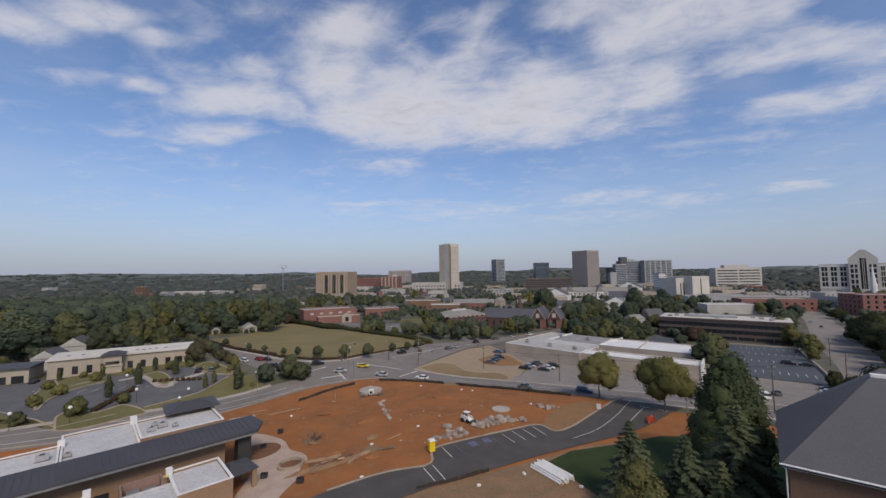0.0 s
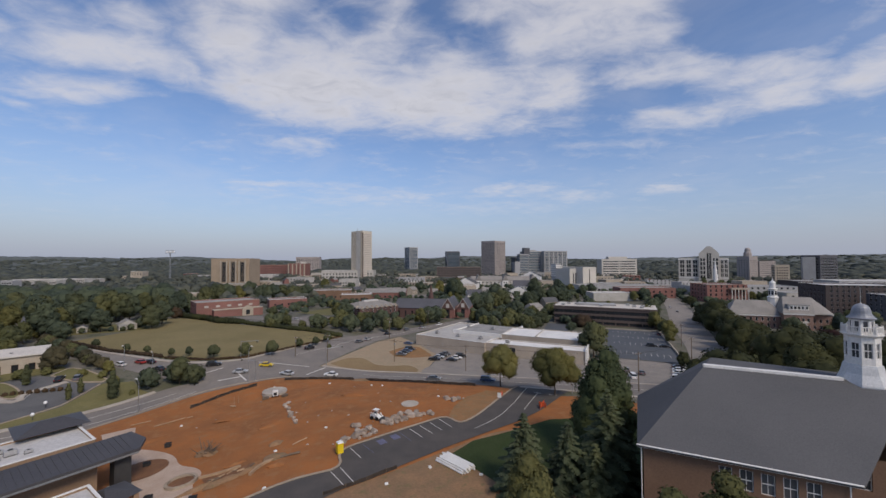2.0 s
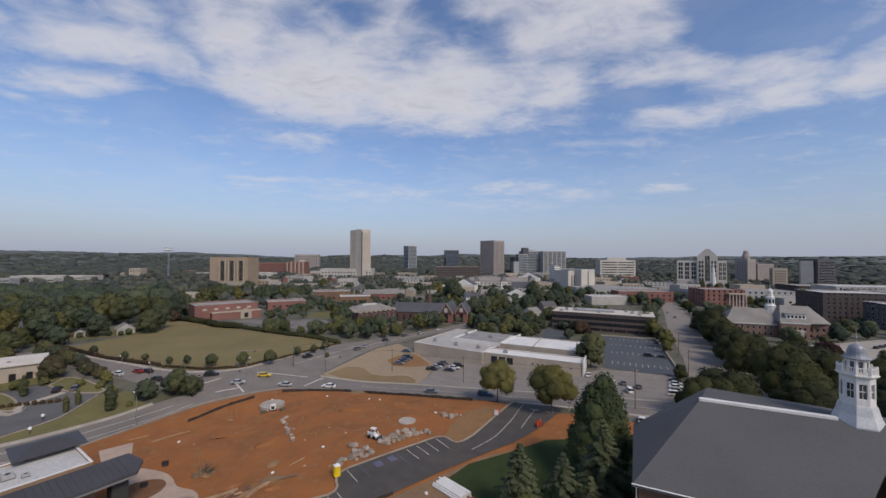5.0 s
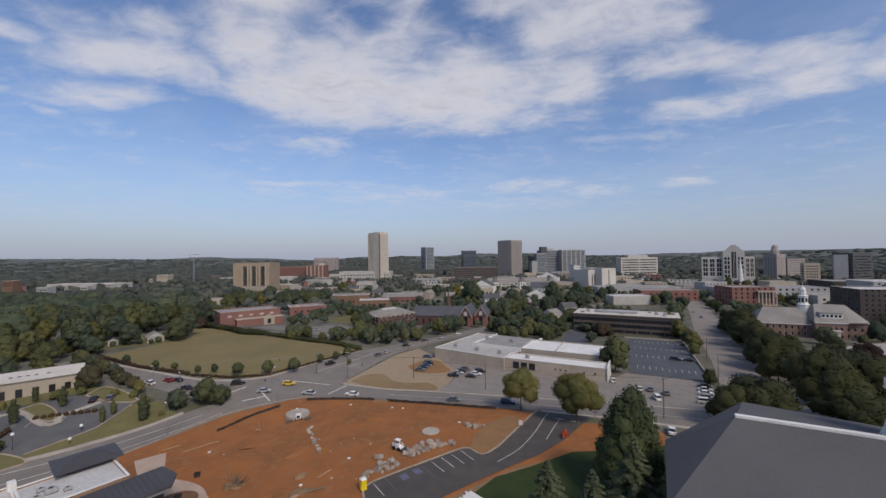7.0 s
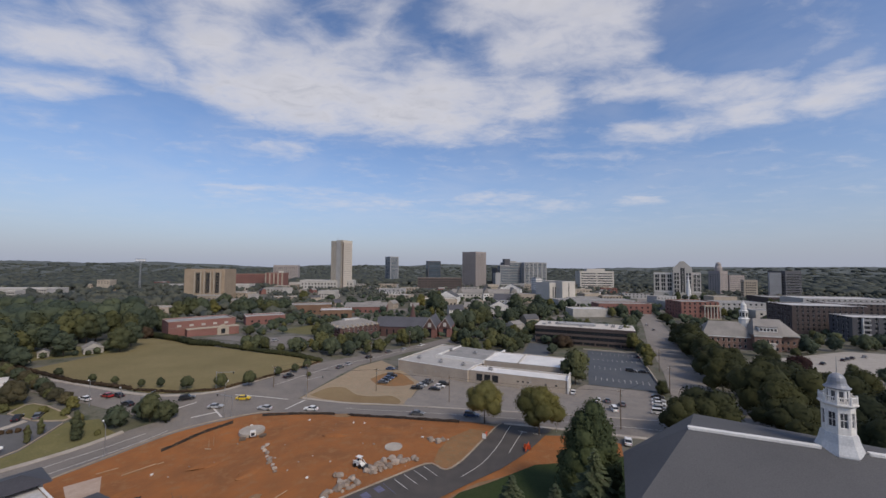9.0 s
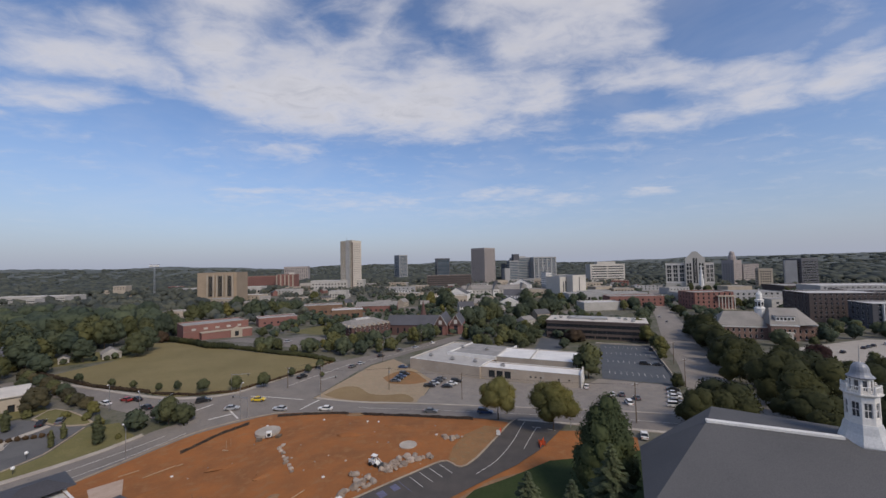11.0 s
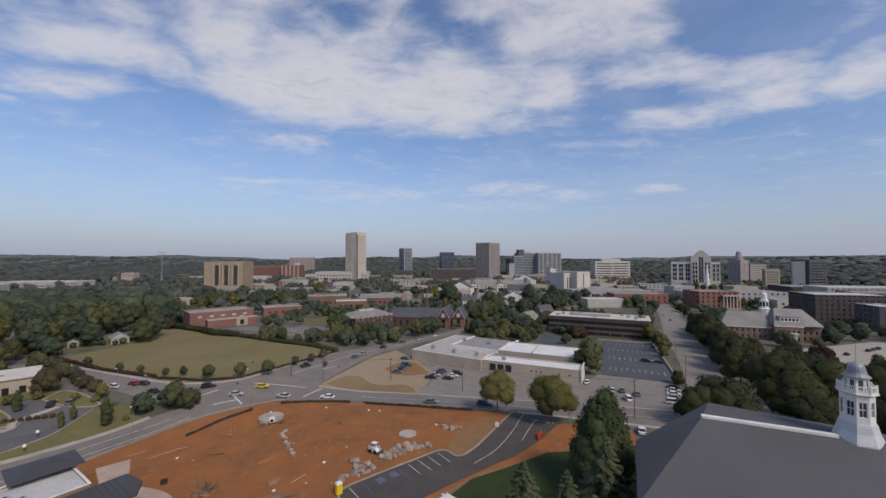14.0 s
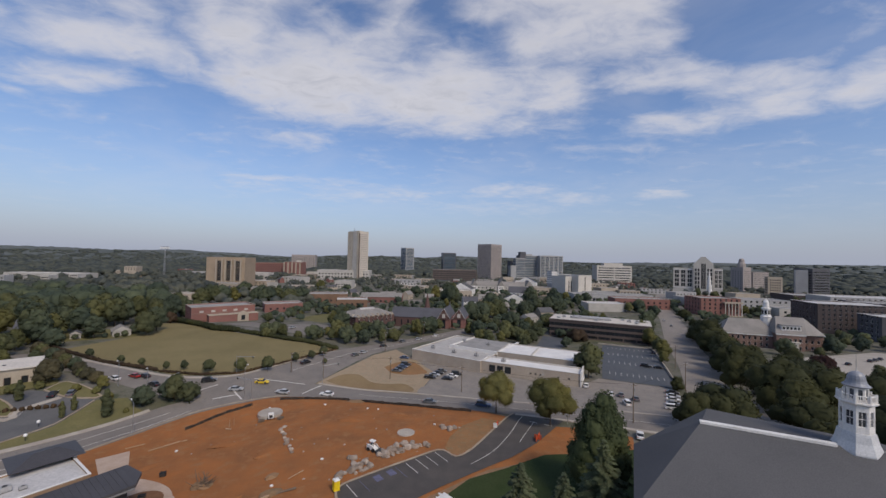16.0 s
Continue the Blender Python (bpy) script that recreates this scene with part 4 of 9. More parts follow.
# ---- foreground hall with its cupola ----
def hall():
    h = thing("church_hall", "brown brick hall with a grey hipped shingle roof and white trim", "building", 24.7, 49.5, 0, -26.1)
    block(h, 0.7, 8.2, 0.7, 18.6, -0.5, 12.75, BRICK_BROWN, {"W": [(5, 1.25, [(5.2, 2.6), (9.4, 2.5)], 2.0)]}, kind="sash", frame_mat=WHITE)
    block(h, 8.2, 18.0, 0.7, 18.6, -0.5, 12.75, BRICK_BROWN, {"S": [(5, 1.3, [(1.6, 2.4), (5.8, 2.4), (10.2, 2.4)], 0.0)]}, kind="sash", glass=GLASS_GREY, frame_mat=WHITE)
    block(h, 18.0, 20.1, 0.7, 18.6, -0.5, 12.75, BRICK_BROWN, {})
    block(h, 20.15, 50, 8.8, 27, -0.5, 12.7, BRICK_BROWN, {"S": [(7, 1.25, [(5.2, 2.6), (9.4, 2.5)], 2.0)]}, kind="sash", frame_mat=WHITE)
    R = {"a": (0, 0, 13), "b": (20.7, 0, 13), "c": (26, 8, 16.72), "d": (50, 8, 16.72), "e": (50, 15.5, 20.2), "f": (9.2, 15.5, 20.2), "g": (11.2, 24.3, 19.65), "k": (0, 19.4, 13.1), "l": (24, 31, 13), "m": (50, 31, 13)}
    bm = bmesh.new()
    v = {}
    for k, p in R.items():
        v[k] = bm.verts.new(p)
    for q in ("abcdef", "afk", "fgk", "femlg", "gkl"):
        # q lists the corners of one slope
        bm.faces.new([v[c] for c in q])
    bmesh.ops.recalc_face_normals(bm, faces=bm.faces[:])
    for f in bm.faces:
        if f.normal.z < 0:
            f.normal_flip()
    r = bmesh.ops.extrude_face_region(bm, geom=bm.faces[:])
    bmesh.ops.translate(bm, verts=[x for x in r["geom"] if isinstance(x, bmesh.types.BMVert)], vec=(0, 0, -0.22))
    bmesh.ops.recalc_face_normals(bm, faces=bm.faces[:])
    part("roof", bm, SHINGLE, h, "grey shingle hipped roof")
    part("ridge_cap", boxes((9.0, 24.6, 15.1, 15.95, 20.0, 20.4), bev=0.04), WHITE, h, "white metal ridge cap")
    part("ridge_cap", boxes((29.5, 50, 15.1, 15.95, 20.0, 20.4), bev=0.04), WHITE, h, "white metal ridge cap")
    bm = bmesh.new()
    for p, q in (((0, 0), (20.7, 0)),):
        d = Vector((q[0] - p[0], q[1] - p[1], 0)).normalized()
        tube(bm, (p[0] - 0.08, p[1] - 0.08, 13.08), (q[0] - 0.08, q[1] - 0.08, 13.08), 0.1, 0.1, 8)
    part("gutter", bm, WHITE, h, "white painted gutter")
    part("soffit", boxes((0.05, 20.6, 0.05, 0.95, 12.72, 12.98)), WHITE, h)
    for x, y in ((0.45, 0.45), (19.8, 0.5)):
        bm = bmesh.new()
        tube(bm, (x, y, 0), (x, y, 12.8), 0.07, 0.07, 8)
        part("downpipe", bm, WHITE, h)
    # cupola
    c = 27.0, 16.6
    o8 = math.pi / 8
    M = Matrix.Translation((c[0], c[1], 0))

    def ring(name, prof, mat, n=8, parent=None, label=""):
        bm = bmesh.new()
        lathe(bm, prof, n, 0, o8)
        bm.transform(M)
        return part(name, bm, mat, parent or h, label)

    base = ring("cupola", ((2.45, 15.0), (2.45, 19.4), (2.6, 19.5), (2.66, 19.7), (2.62, 19.9), (2.5, 20.2), (2.15, 21.1), (1.95, 22.0), (1.85, 22.3)), WHITE_BLUE, label="weathered white wooden cupola in stages")
    bm = bmesh.new()
    for k in range(8):
        a0, a1 = o8 + k * math.pi / 4, o8 + (k + 1) * math.pi / 4
        p, q = (1.72 * math.cos(a1), 1.72 * math.sin(a1)), (1.72 * math.cos(a0), 1.72 * math.sin(a0))
        facade(bm, q, p, 22.3, 26.0, [(0.24, 1.08, 23.2, 25.2)], 0.15)
    bm.transform(M)
    part("stage", bm, WHITE, base)
    me = window_mesh(0.84, 2.0, "sash", GLASS_GREY, WHITE)
    for k in range(8):
        a = (k + 1) * math.pi / 4 + math.pi / 8 - o8 + 0
        a = o8 + (k + 0.5) * math.pi / 4
        rr = 1.72 * math.cos(o8) - 0.15
        piece("window", me, base, Matrix.Translation((c[0] + rr * math.cos(a), c[1] + rr * math.sin(a), 23.2)) @ Matrix.Rotation(a + math.pi / 2, 4, "Z"))
    ring("cornice", ((1.7, 25.9), (1.9, 26.0), (2.1, 26.2), (2.1, 26.35), (1.75, 26.4)), WHITE, parent=base)
    bm = bmesh.new()
    for k in range(8):
        a = o8 + k * math.pi / 4
        b = a + math.pi / 4
        P, Q = Vector((1.85 * math.cos(a), 1.85 * math.sin(a), 26.35)), Vector((1.85 * math.cos(b), 1.85 * math.sin(b), 26.35))
        tube(bm, P, P + Vector((0, 0, 1.15)), 0.16, 0.13, 6)
        tube(bm, P + Vector((0, 0, 0.9)), Q + Vector((0, 0, 0.9)), 0.07, 0.07, 6)
        tube(bm, P + Vector((0, 0, 0.15)), Q + Vector((0, 0, 0.15)), 0.06, 0.06, 6)
        for j in range(1, 6):
            p = P.lerp(Q, j / 6)
            tube(bm, p, p + Vector((0, 0, 0.9)), 0.05, 0.05, 5)
    bm.transform(M)
    part("balustrade", bm, WHITE, base)
    bm = bmesh.new()
    for k in range(8):
        a0, a1 = o8 + k * math.pi / 4, o8 + (k + 1) * math.pi / 4
        p, q = (1.2 * math.cos(a1), 1.2 * math.sin(a1)), (1.2 * math.cos(a0), 1.2 * math.sin(a0))
        facade(bm, q, p, 26.3, 28.3, [(0.2, 0.72, 26.6, 28.0)], 0.12)
    bm.transform(M)
    part("lantern", bm, WHITE, base)
    me = window_mesh(0.52, 1.4, "framed", GLASS_GREY, WHITE)
    for k in range(8):
        a = o8 + (k + 0.5) * math.pi / 4
        rr = 1.2 * math.cos(o8) - 0.12
        piece("window", me, base, Matrix.Translation((c[0] + rr * math.cos(a), c[1] + rr * math.sin(a), 26.6)) @ Matrix.Rotation(a + math.pi / 2, 4, "Z"))
    ring("dome", ((1.2, 28.15), (1.4, 28.22), (1.46, 28.36), (1.26, 28.5), (1.08, 28.72), (0.98, 29.0), (0.93, 29.35), (0.84, 29.7), (0.64, 30.0), (0.36, 30.18), (0.16, 30.24), (0.07, 30.3)), DOME_LEAD, 16, base)
    bm = bmesh.new()
    lathe(bm, ((0.1, 30.1), (0.15, 30.25), (0.05, 30.4), (0.04, 31.0), (0.09, 31.1), (0.04, 31.2), (0.02, 32.6)), 8)
    bm.transform(M)
    part("finial", bm, METAL, base)


hall()


# ---- new building at the plaza ----
def plaza_building():
    b = thing("plaza_building", "new tan brick building with white roofs and long dark canopy", "building", -77.3, 43.6, -4.8, 56.0)
    # main range: x along the building, y away from the plaza
    W1 = dict(cap=WHITE, kind="framed", frame_mat=DARKMETAL)
    block(b, -30, 6, 1.7, 11.3, -0.3, 8.1, BRICK_TAN, {"N": [(6, 1.6, [(1.2, 2.4)], 3)]}, MEMBRANE, 0.25, **W1)
    block(b, 6.05, 16.6, 1.7, 17.2, -0.3, 8.1, BRICK_TAN, {"N": [(3, 1.6, [(1.2, 2.4)], 1)]}, MEMBRANE, 0.25, **W1)
    block(b, 16.65, 30.2, 2.6, 14.0, -0.3, 8.7, BRICK_TAN, {"S": [(4, 1.4, [(7.0, 0.9)], 1)], "E": [(3, 1.6, [(1.2, 2.6)], 1)]}, MEMBRANE, 0.3, **W1)
    for r in ((5.6, 6.6, 10.6, 11.6, 8.1, 9.3), (16.1, 17.2, 15.6, 17.4, 8.1, 9.4), (-6, -5, 10.8, 11.6, 8.1, 9.1)):
        part("parapet_pier", boxes(r), WHITE, b)
    # plaza front under the canopy
    block(b, -30, 29.0, -3.6, 1.65, -0.3, 7.5, BRICK_TAN, {"S": [(9, 2.0, [(1.2, 2.8)], 3)]}, kind="mullion", frame_mat=DARKMETAL)
    bm = bmesh.new()
    A = [(-30, 1.62, 8.35), (35.2, 1.62, 8.75), (36.0, -3.0, 8.5), (34.2, -5.9, 8.1), (-30, -5.9, 7.7)]
    lo = [bm.verts.new((x, y, z - 0.4)) for x, y, z in A]
    hi = [bm.verts.new((x, y, z + 0.1)) for x, y, z in A]
    knee = bm.verts.new((34.2, 1.62, 8.744 + 0.1))
    bm.faces.new((hi[0], knee, hi[3], hi[4]))
    bm.faces.new((knee, hi[1], hi[2], hi[3]))
    bm.faces.new(lo[::-1])
    for i in range(5):
        bm.faces.new((lo[i], lo[(i + 1) % 5], hi[(i + 1) % 5], hi[i]))
    bmesh.ops.recalc_face_normals(bm, faces=bm.faces[:])
    part("canopy_roof", bm, ROOF_DARK, b, "long dark seamed metal canopy roof")
    for k in range(70):
        x = -29.6 + k * 0.91
        g = (x + 30) / 65 * 0.4
        bm = bmesh.new()
        p = [(x, 1.55, 8.46 + g), (x + 0.07, 1.55, 8.46 + g), (x + 0.07, -5.8, 7.8 + g), (x, -5.8, 7.8 + g)]
        v0 = [bm.verts.new(q) for q in p]
        v1 = [bm.verts.new((q[0], q[1], q[2] + 0.06)) for q in p]
        bm.faces.new(v1)
        for i in range(4):
            bm.faces.new((v0[i], v0[(i + 1) % 4], v1[(i + 1) % 4], v1[i]))
        bmesh.ops.recalc_face_normals(bm, faces=bm.faces[:])
        part("seam", bm, ROOF_DARK, b)
    part("pier", boxes((31.0, 33.4, -4.6, -2.2, -0.2, 8.0), bev=0.03), DARKMETAL, b, "dark stone-clad pier under the canopy")
    part("pier_base", boxes((30.7, 33.7, -4.9, -1.9, -0.2, 1.8), bev=0.03), CONCRETE, b)
    # small dark hipped roof behind
    bm = bmesh.new()
    P = [(21.4, 11.4, 9.7), (31.6, 11.0, 9.7), (32.0, 19.8, 9.7), (21.8, 20.4, 9.7), (25.2, 15.4, 10.9), (28.4, 15.4, 10.9)]
    v = [bm.verts.new(p) for p in P]
    for q in ((0, 1, 5, 4), (1, 2, 5), (2, 3, 4, 5), (3, 0, 4), (3, 2, 1, 0)):
        bm.faces.new([v[i] for i in q])
    bmesh.ops.recalc_face_normals(bm, faces=bm.faces[:])
    part("porch_roof", bm, ROOF_DARK, b, "dark hipped metal porch roof")
    for x, y in ((22.4, 14.6), (30.8, 14.6), (31.0, 19.0), (22.6, 19.4)):
        part("porch_post", boxes((x - 0.25, x + 0.25, y - 0.25, y + 0.25, -0.2, 9.7)), WHITE, b)
    # front wing with white roof towards the plaza
    block(b, 19.2, 26.6, -18.6, -9.2, -0.3, 6.0, BRICK_TAN, {"E": [(3, 1.4, [(1.0, 2.4)], 1)], "S": [(2, 1.6, [(1.0, 2.4)], 1)]}, MEMBRANE, 0.35, cap=WHITE, kind="framed", frame_mat=DARKMETAL)
    block(b, -16, 9.6, -19, -9.6, -0.3, 5.7, BRICK_TAN, {}, MEMBRANE, 0.7, cap=WHITE)
    block(b, 9.65, 19.15, -18.6, -13.0, -0.3, 6.05, BRICK_TAN, {}, MEMBRANE, 0.02, cap=MEMBRANE)
    block(b, 9.65, 19.15, -12.95, -9.7, -0.3, 4.4, BRICK_TAN, {}, MEMBRANE, 0.2, cap=MEMBRANE)
    part("parapet_pier", boxes((9.0, 9.9, -10.4, -9.4, 5.7, 7.4)), WHITE, b)
    bm = bmesh.new()
    for y in (-10.3, -10.0):
        tube(bm, (18.3, y, 6.2), (18.9, y, 6.25), 0.09, 0.09, 8)
    part("gas_pipe", bm, YELLOW, b, "yellow painted pipe")
    part("canopy_gutter", boxes((-30, 34.0, -6.12, -5.92, 7.45, 7.72)), METAL, b, "pale metal gutter under the canopy edge")
    part("parapet_pier", boxes((18.9, 19.8, -10.2, -9.3, 6.0, 7.2)), WHITE, b)
    screen = part("louvre_wall", boxes((13.0, 13.25, -12.8, -10.4, 4.4, 7.0), (18.0, 18.25, -12.8, -10.4, 4.4, 7.0), (13.25, 18.0, -12.8, -12.6, 4.4, 5.9), (13.25, 18.0, -10.6, -10.4, 4.4, 7.0)), BRICK_ROSE, b, "red louvred plant screen")
    for k in range(6):
        part("louvre", boxes((13.3, 17.95, -12.9, -12.82, 4.6 + 0.24 * k, 4.74 + 0.24 * k)), BRICK_ROSE, screen)
    part("plant_unit", boxes((13.8, 15.4, -12.3, -10.9, 4.4, 6.0), (15.9, 17.5, -12.3, -10.9, 4.4, 5.8), bev=0.05), METAL, b, "galvanised plant unit in the screen")
    bm = bmesh.new()
    P = [(26.7, -16.4, 5.2), (31.6, -15.4, 5.2), (31.0, -9.7, 5.2), (26.7, -9.7, 5.2), (27.6, -12.8, 6.4)]
    v = [bm.verts.new(p) for p in P]
    for q in ((0, 1, 4), (1, 2, 4), (2, 3, 4), (3, 0, 4), (3, 2, 1, 0)):
        bm.faces.new([v[i] for i in q])
    bmesh.ops.recalc_face_normals(bm, faces=bm.faces[:])
    part("entrance_roof", bm, ROOF_DARK, b, "small dark hipped entrance roof")
    for x, y in ((30.8, -15.0), (30.4, -10.2)):
        part("entrance_post", boxes((x - 0.35, x + 0.35, y - 0.35, y + 0.35, -0.2, 5.2)), BRICK_TAN, b)
    return b


pb = plaza_building()
for lx, ly, s in ((-4, 4.5, 0.6), (4, 6.0, 0.75), (7, 5.0, 0.5), (18.6, 6.5, 0.55), (20.5, 7.5, 0.7), (19.5, 9.5, 0.5), (22.4, 6.2, 0.45), (-14, 6.5, 0.6), (15.0, -16.5, 0.45)):
    wpos = pb.matrix_basis @ Vector((lx, ly, 8.13 if lx < 16.6 else 8.73))
    if ly < 0:
        wpos.z = -4.8 + 6.08
    rooftop_unit(wpos.x, wpos.y, wpos.z, 56, s)


# ---- cream building over the car park ----
def cream_building():
    b = thing("cream_building", "long cream one-storey building with a white sloping roof", "building", -166.5, 103.2, -2.0, 43.5)
    block(b, 0, 42, 0, 11, -2.0, 6.8, STUCCO, {"S": [(10, 1.7, [(3.4, 2.9)], 1.5)], "E": [(2, 1.7, [(3.4, 2.9)], 1.5)]}, kind="framed", frame_mat=BRICK_BROWN)
    bm = bmesh.new()
    P = [(-0.5, -0.6, 6.8), (42.6, -0.6, 6.8), (42.6, 11.6, 7.7), (-0.5, 11.6, 7.7)]
    lo, hi = [bm.verts.new(p) for p in P], [bm.verts.new((p[0], p[1], p[2] + 0.35)) for p in P]
    bm.faces.new(hi)
    bm.faces.new(lo[::-1])
    for i in range(4):
        bm.faces.new((lo[i], lo[(i + 1) % 4], hi[(i + 1) % 4], hi[i]))
    bmesh.ops.recalc_face_normals(bm, faces=bm.faces[:])
    part("roof", bm, MEMBRANE_TAN, b, "cream white sloping roof")
    part("gable_infill", boxes((0.02, 41.98, 5.5, 10.9, 6.75, 7.1)), STUCCO, b)
    part("porch", boxes((15.5, 21, -3.0, -0.05, -1, 3.4), (15.2, 21.3, -3.3, -0.05, 3.4, 3.9)), STUCCO, b)
    bm = bmesh.new()
    P = [(14.6, -3.6, 7.4), (21.8, -3.6, 7.4), (21.8, 2.6, 7.6), (14.6, 2.6, 7.6), (17, -0.5, 8.8), (19.4, -0.5, 8.8)]
    v = [bm.verts.new(p) for p in P]
    for q in ((0, 1, 5, 4), (1, 2, 5), (2, 3, 4, 5), (3, 0, 4), (3, 2, 1, 0)):
        bm.faces.new([v[i] for i in q])
    bmesh.ops.recalc_face_normals(bm, faces=bm.faces[:])
    part("porch_roof", bm, ROOF_DARK, b, "dark hipped roof over the porch")
    part("upper_porch", boxes((15.6, 20.8, -2.8, 1.5, 5.2, 7.4), (15.6, 16.2, -2.8, -2.2, 3.9, 5.2), (20.2, 20.8, -2.8, -2.2, 3.9, 5.2)), STUCCO, b)
    for x in (4, 8, 24, 26, 28, 30, 33):
        part("skylight", boxes((x, x + 0.9, 4, 5.2, 7.0, 7.6)), DARKMETAL, b)


cream_building()
s = thing("annex", "low annex with a dark blue roof and cream piers", "building", -184, 88, -1.6, 38)
block(s, 0, 19, 0, 10, 0, 5.0, STUCCO, {"S": [(4, 3.2, [(0.1, 2.5)], 0.6)]}, kind="plain")
part("roof", boxes((-0.6, 19.6, -0.8, 10.5, 5.0, 5.5)), TAR_BLUE, s, "dark blue flat roof")


# ---- warehouse beyond the street ----
def warehouse():
    w = thing("warehouse", "old grey block warehouse with white flat roofs", "building", -14.0, 186.8, -4.6, -32.3)
    block(w, 0, 36.5, 0, 42, 0, 5.0, GREYWALL, {}, PALE_ROOF, 0.35, cap=WHITE)
    part("party_wall", boxes((12, 37.4, 15.0, 15.5, 5.0, 6.6), (37.0, 37.5, 15.5, 42, 5.0, 6.6), (11.6, 12, 15.0, 42, 5.0, 6.2)), WHITE, w, "white raised party wall")
    part("upper_roof", boxes((12.05, 36.9, 15.55, 41.6, 5.0, 5.6)), GRAVEL, w, "grey gravel upper roof")
    f = thing("storefront", "grey storefront with a white roof and dark windows", "building", 17.3, 168.2, -4.6, -24.6)
    block(f, 0, 41.0, 0, 9.5, 0, 5.0, GREYWALL, {}, WHITE, 0.3, cap=WHITE)
    for x in (5.0, 8.4, 11.8):
        piece("window", window_mesh(2.6, 2.8, "mullion", GLASS, DARKMETAL), f, Matrix.Translation((x, -0.03, 1.4)))
    part("end_wall", boxes((40.6, 41.1, -0.4, 13.5, 0, 6.2)), WHITE, f, "white end wall")
    for x in (21, 23, 25, 32, 36):
        part("vent", boxes((x, x + 0.7, -0.12, 0.02, 2.6, 3.2)), DARKMETAL, f)
    g = thing("storehouse", "low storehouse with a bright white flat roof", "building", 25.8, 180.0, -4.6, -24.6)
    block(g, 0, 35, 0, 20.5, 0, 6.3, GREYWALL, {}, WHITE, 0.25, cap=WHITEWALL)
    part("fire_wall", boxes((15.4, 15.8, 0.1, 20.4, 6.3, 6.95)), WHITEWALL, g, "white fire wall across the roof")


warehouse()
for x, y, z in ((-4, 190.5, 0.75), (6, 182, 0.75), (16, 176.5, 0.75), (12, 205, 1.2), (24, 198, 1.2), (27, 168.5, 0.5)):
    rooftop_unit(x, y, z, -30, 0.8)


# ---- brown office block ----
def office():
    o = thing("office_block", "dark brown three-storey office block with ribbon windows", "building", 75.6, 271.9, -7.4, -25.2)
    W, D = 62.5, 26
    bm = bmesh.new()
    for z0, z1 in ((2.5, 4.0), (6.2, 7.6), (9.8, 11.6)):
        box(bm, -0.3, W + 0.3, -0.3, D + 0.3, z0, z1)
    part("spandrel", bm, DARKWALL, o, "dark brown cladding bands")
    part("glazing", boxes((-0.05, W + 0.05, -0.05, D + 0.05, 0.2, 11.4)), GLASS, o, "dark recessed ribbon glazing")
    for k in range(22):
        x = 0.2 + k * (W - 0.6) / 21
        part("mullion", boxes((x, x + 0.16, -0.18, 0.3, 0.2, 11.4)), DARKMETAL, o)
    part("plinth", boxes((-0.2, W + 0.2, -0.2, D + 0.2, -1.0, 0.8)), DARKWALL, o)
    for k in range(9):
        x = 0.2 + k * (W - 0.8) / 8
        part("column", boxes((x, x + 0.6, -0.3, 0.35, 0.8, 2.5)), DARKWALL, o)
    part("roof", boxes((-0.6, W + 0.6, -0.6, D + 0.6, 11.6, 12.0)), MEMBRANE_TAN, o, "cream flat roof")
    part("fascia", boxes((-0.7, W + 0.7, -0.7, -0.45, 11.2, 12.15), (-0.7, -0.45, -0.45, D + 0.7, 11.2, 12.15)), DARKWALL, o)
    part("penthouse", boxes((14, 38, 9, 18, 12.0, 13.3)), GREYCLAD, o, "grey plant room on the roof")
    for k in range(7):
        part("roof_unit", boxes((4 + k * 8.2, 6.2 + k * 8.2, 5 + (k % 3) * 6, 6.8 + (k % 3) * 6, 12.0, 13.0 + 0.3 * (k % 2)), bev=0.05), METAL, o)
    for x in (8, 14, 19, 50, 55):
        p = o.matrix_basis @ Vector((x, 12, 12.02))
        rooftop_unit(p.x, p.y, p.z, -25, 1.1)


office()


# ---- buildings of the town ----
def flat(name, label, x, y, turn, w, d, h, wall, roof, sides, parapet=0.6, kind="plain", glass=None, frame_mat=None, z=None, cap=None, sink=1.2):
    b = thing(name, label, "building", x, y, (ground_z(x, y) if z is None else z) - sink, turn)
    block(b, 0, w, 0, d, 0, h + sink, wall, {k: [(n, ww, [(a + sink, c) for a, c in rw], m) for n, ww, rw, m in v] for k, v in sides.items()}, roof, parapet, kind, glass, frame_mat, cap=cap)
    return b


b = flat("brick_school", "two-storey red brick building with white windows", -164, 254.3, 42, 39, 22, 8.6, BRICK, GRAVEL, {"S": [(5, 2.6, [(5.5, 1.5)], 2.4)], "W": [(3, 1.6, [(5.5, 1.5)], 2)]}, 0.6, "mullion", glass=WHITEWALL, frame_mat=BRICK_ROSE, cap=STUCCO)
part("string_course", boxes((-0.15, 39.15, -0.15, -0.02, 6.1, 6.5)), BRICK_ROSE, b)
part("front_wing", boxes((9, 39.5, -6.5, -0.02, 0, 5.2)), BRICK, b, "lower brick front wing")
part("wing_roof", boxes((8.8, 39.7, -6.7, -0.02, 5.2, 5.6)), STUCCO, b)
bm = bmesh.new()
vs = [bm.verts.new(p) for p in ((26, -7.3, 0), (33, -7.3, 0), (33, -7.3, 5.6), (29.5, -7.3, 7.6), (26, -7.3, 5.6))]
f = bm.faces.new(vs)
r = bmesh.ops.extrude_face_region(bm, geom=[f])
bmesh.ops.translate(bm, verts=[v for v in r["geom"] if isinstance(v, bmesh.types.BMVert)], vec=(0, 0.8, 0))
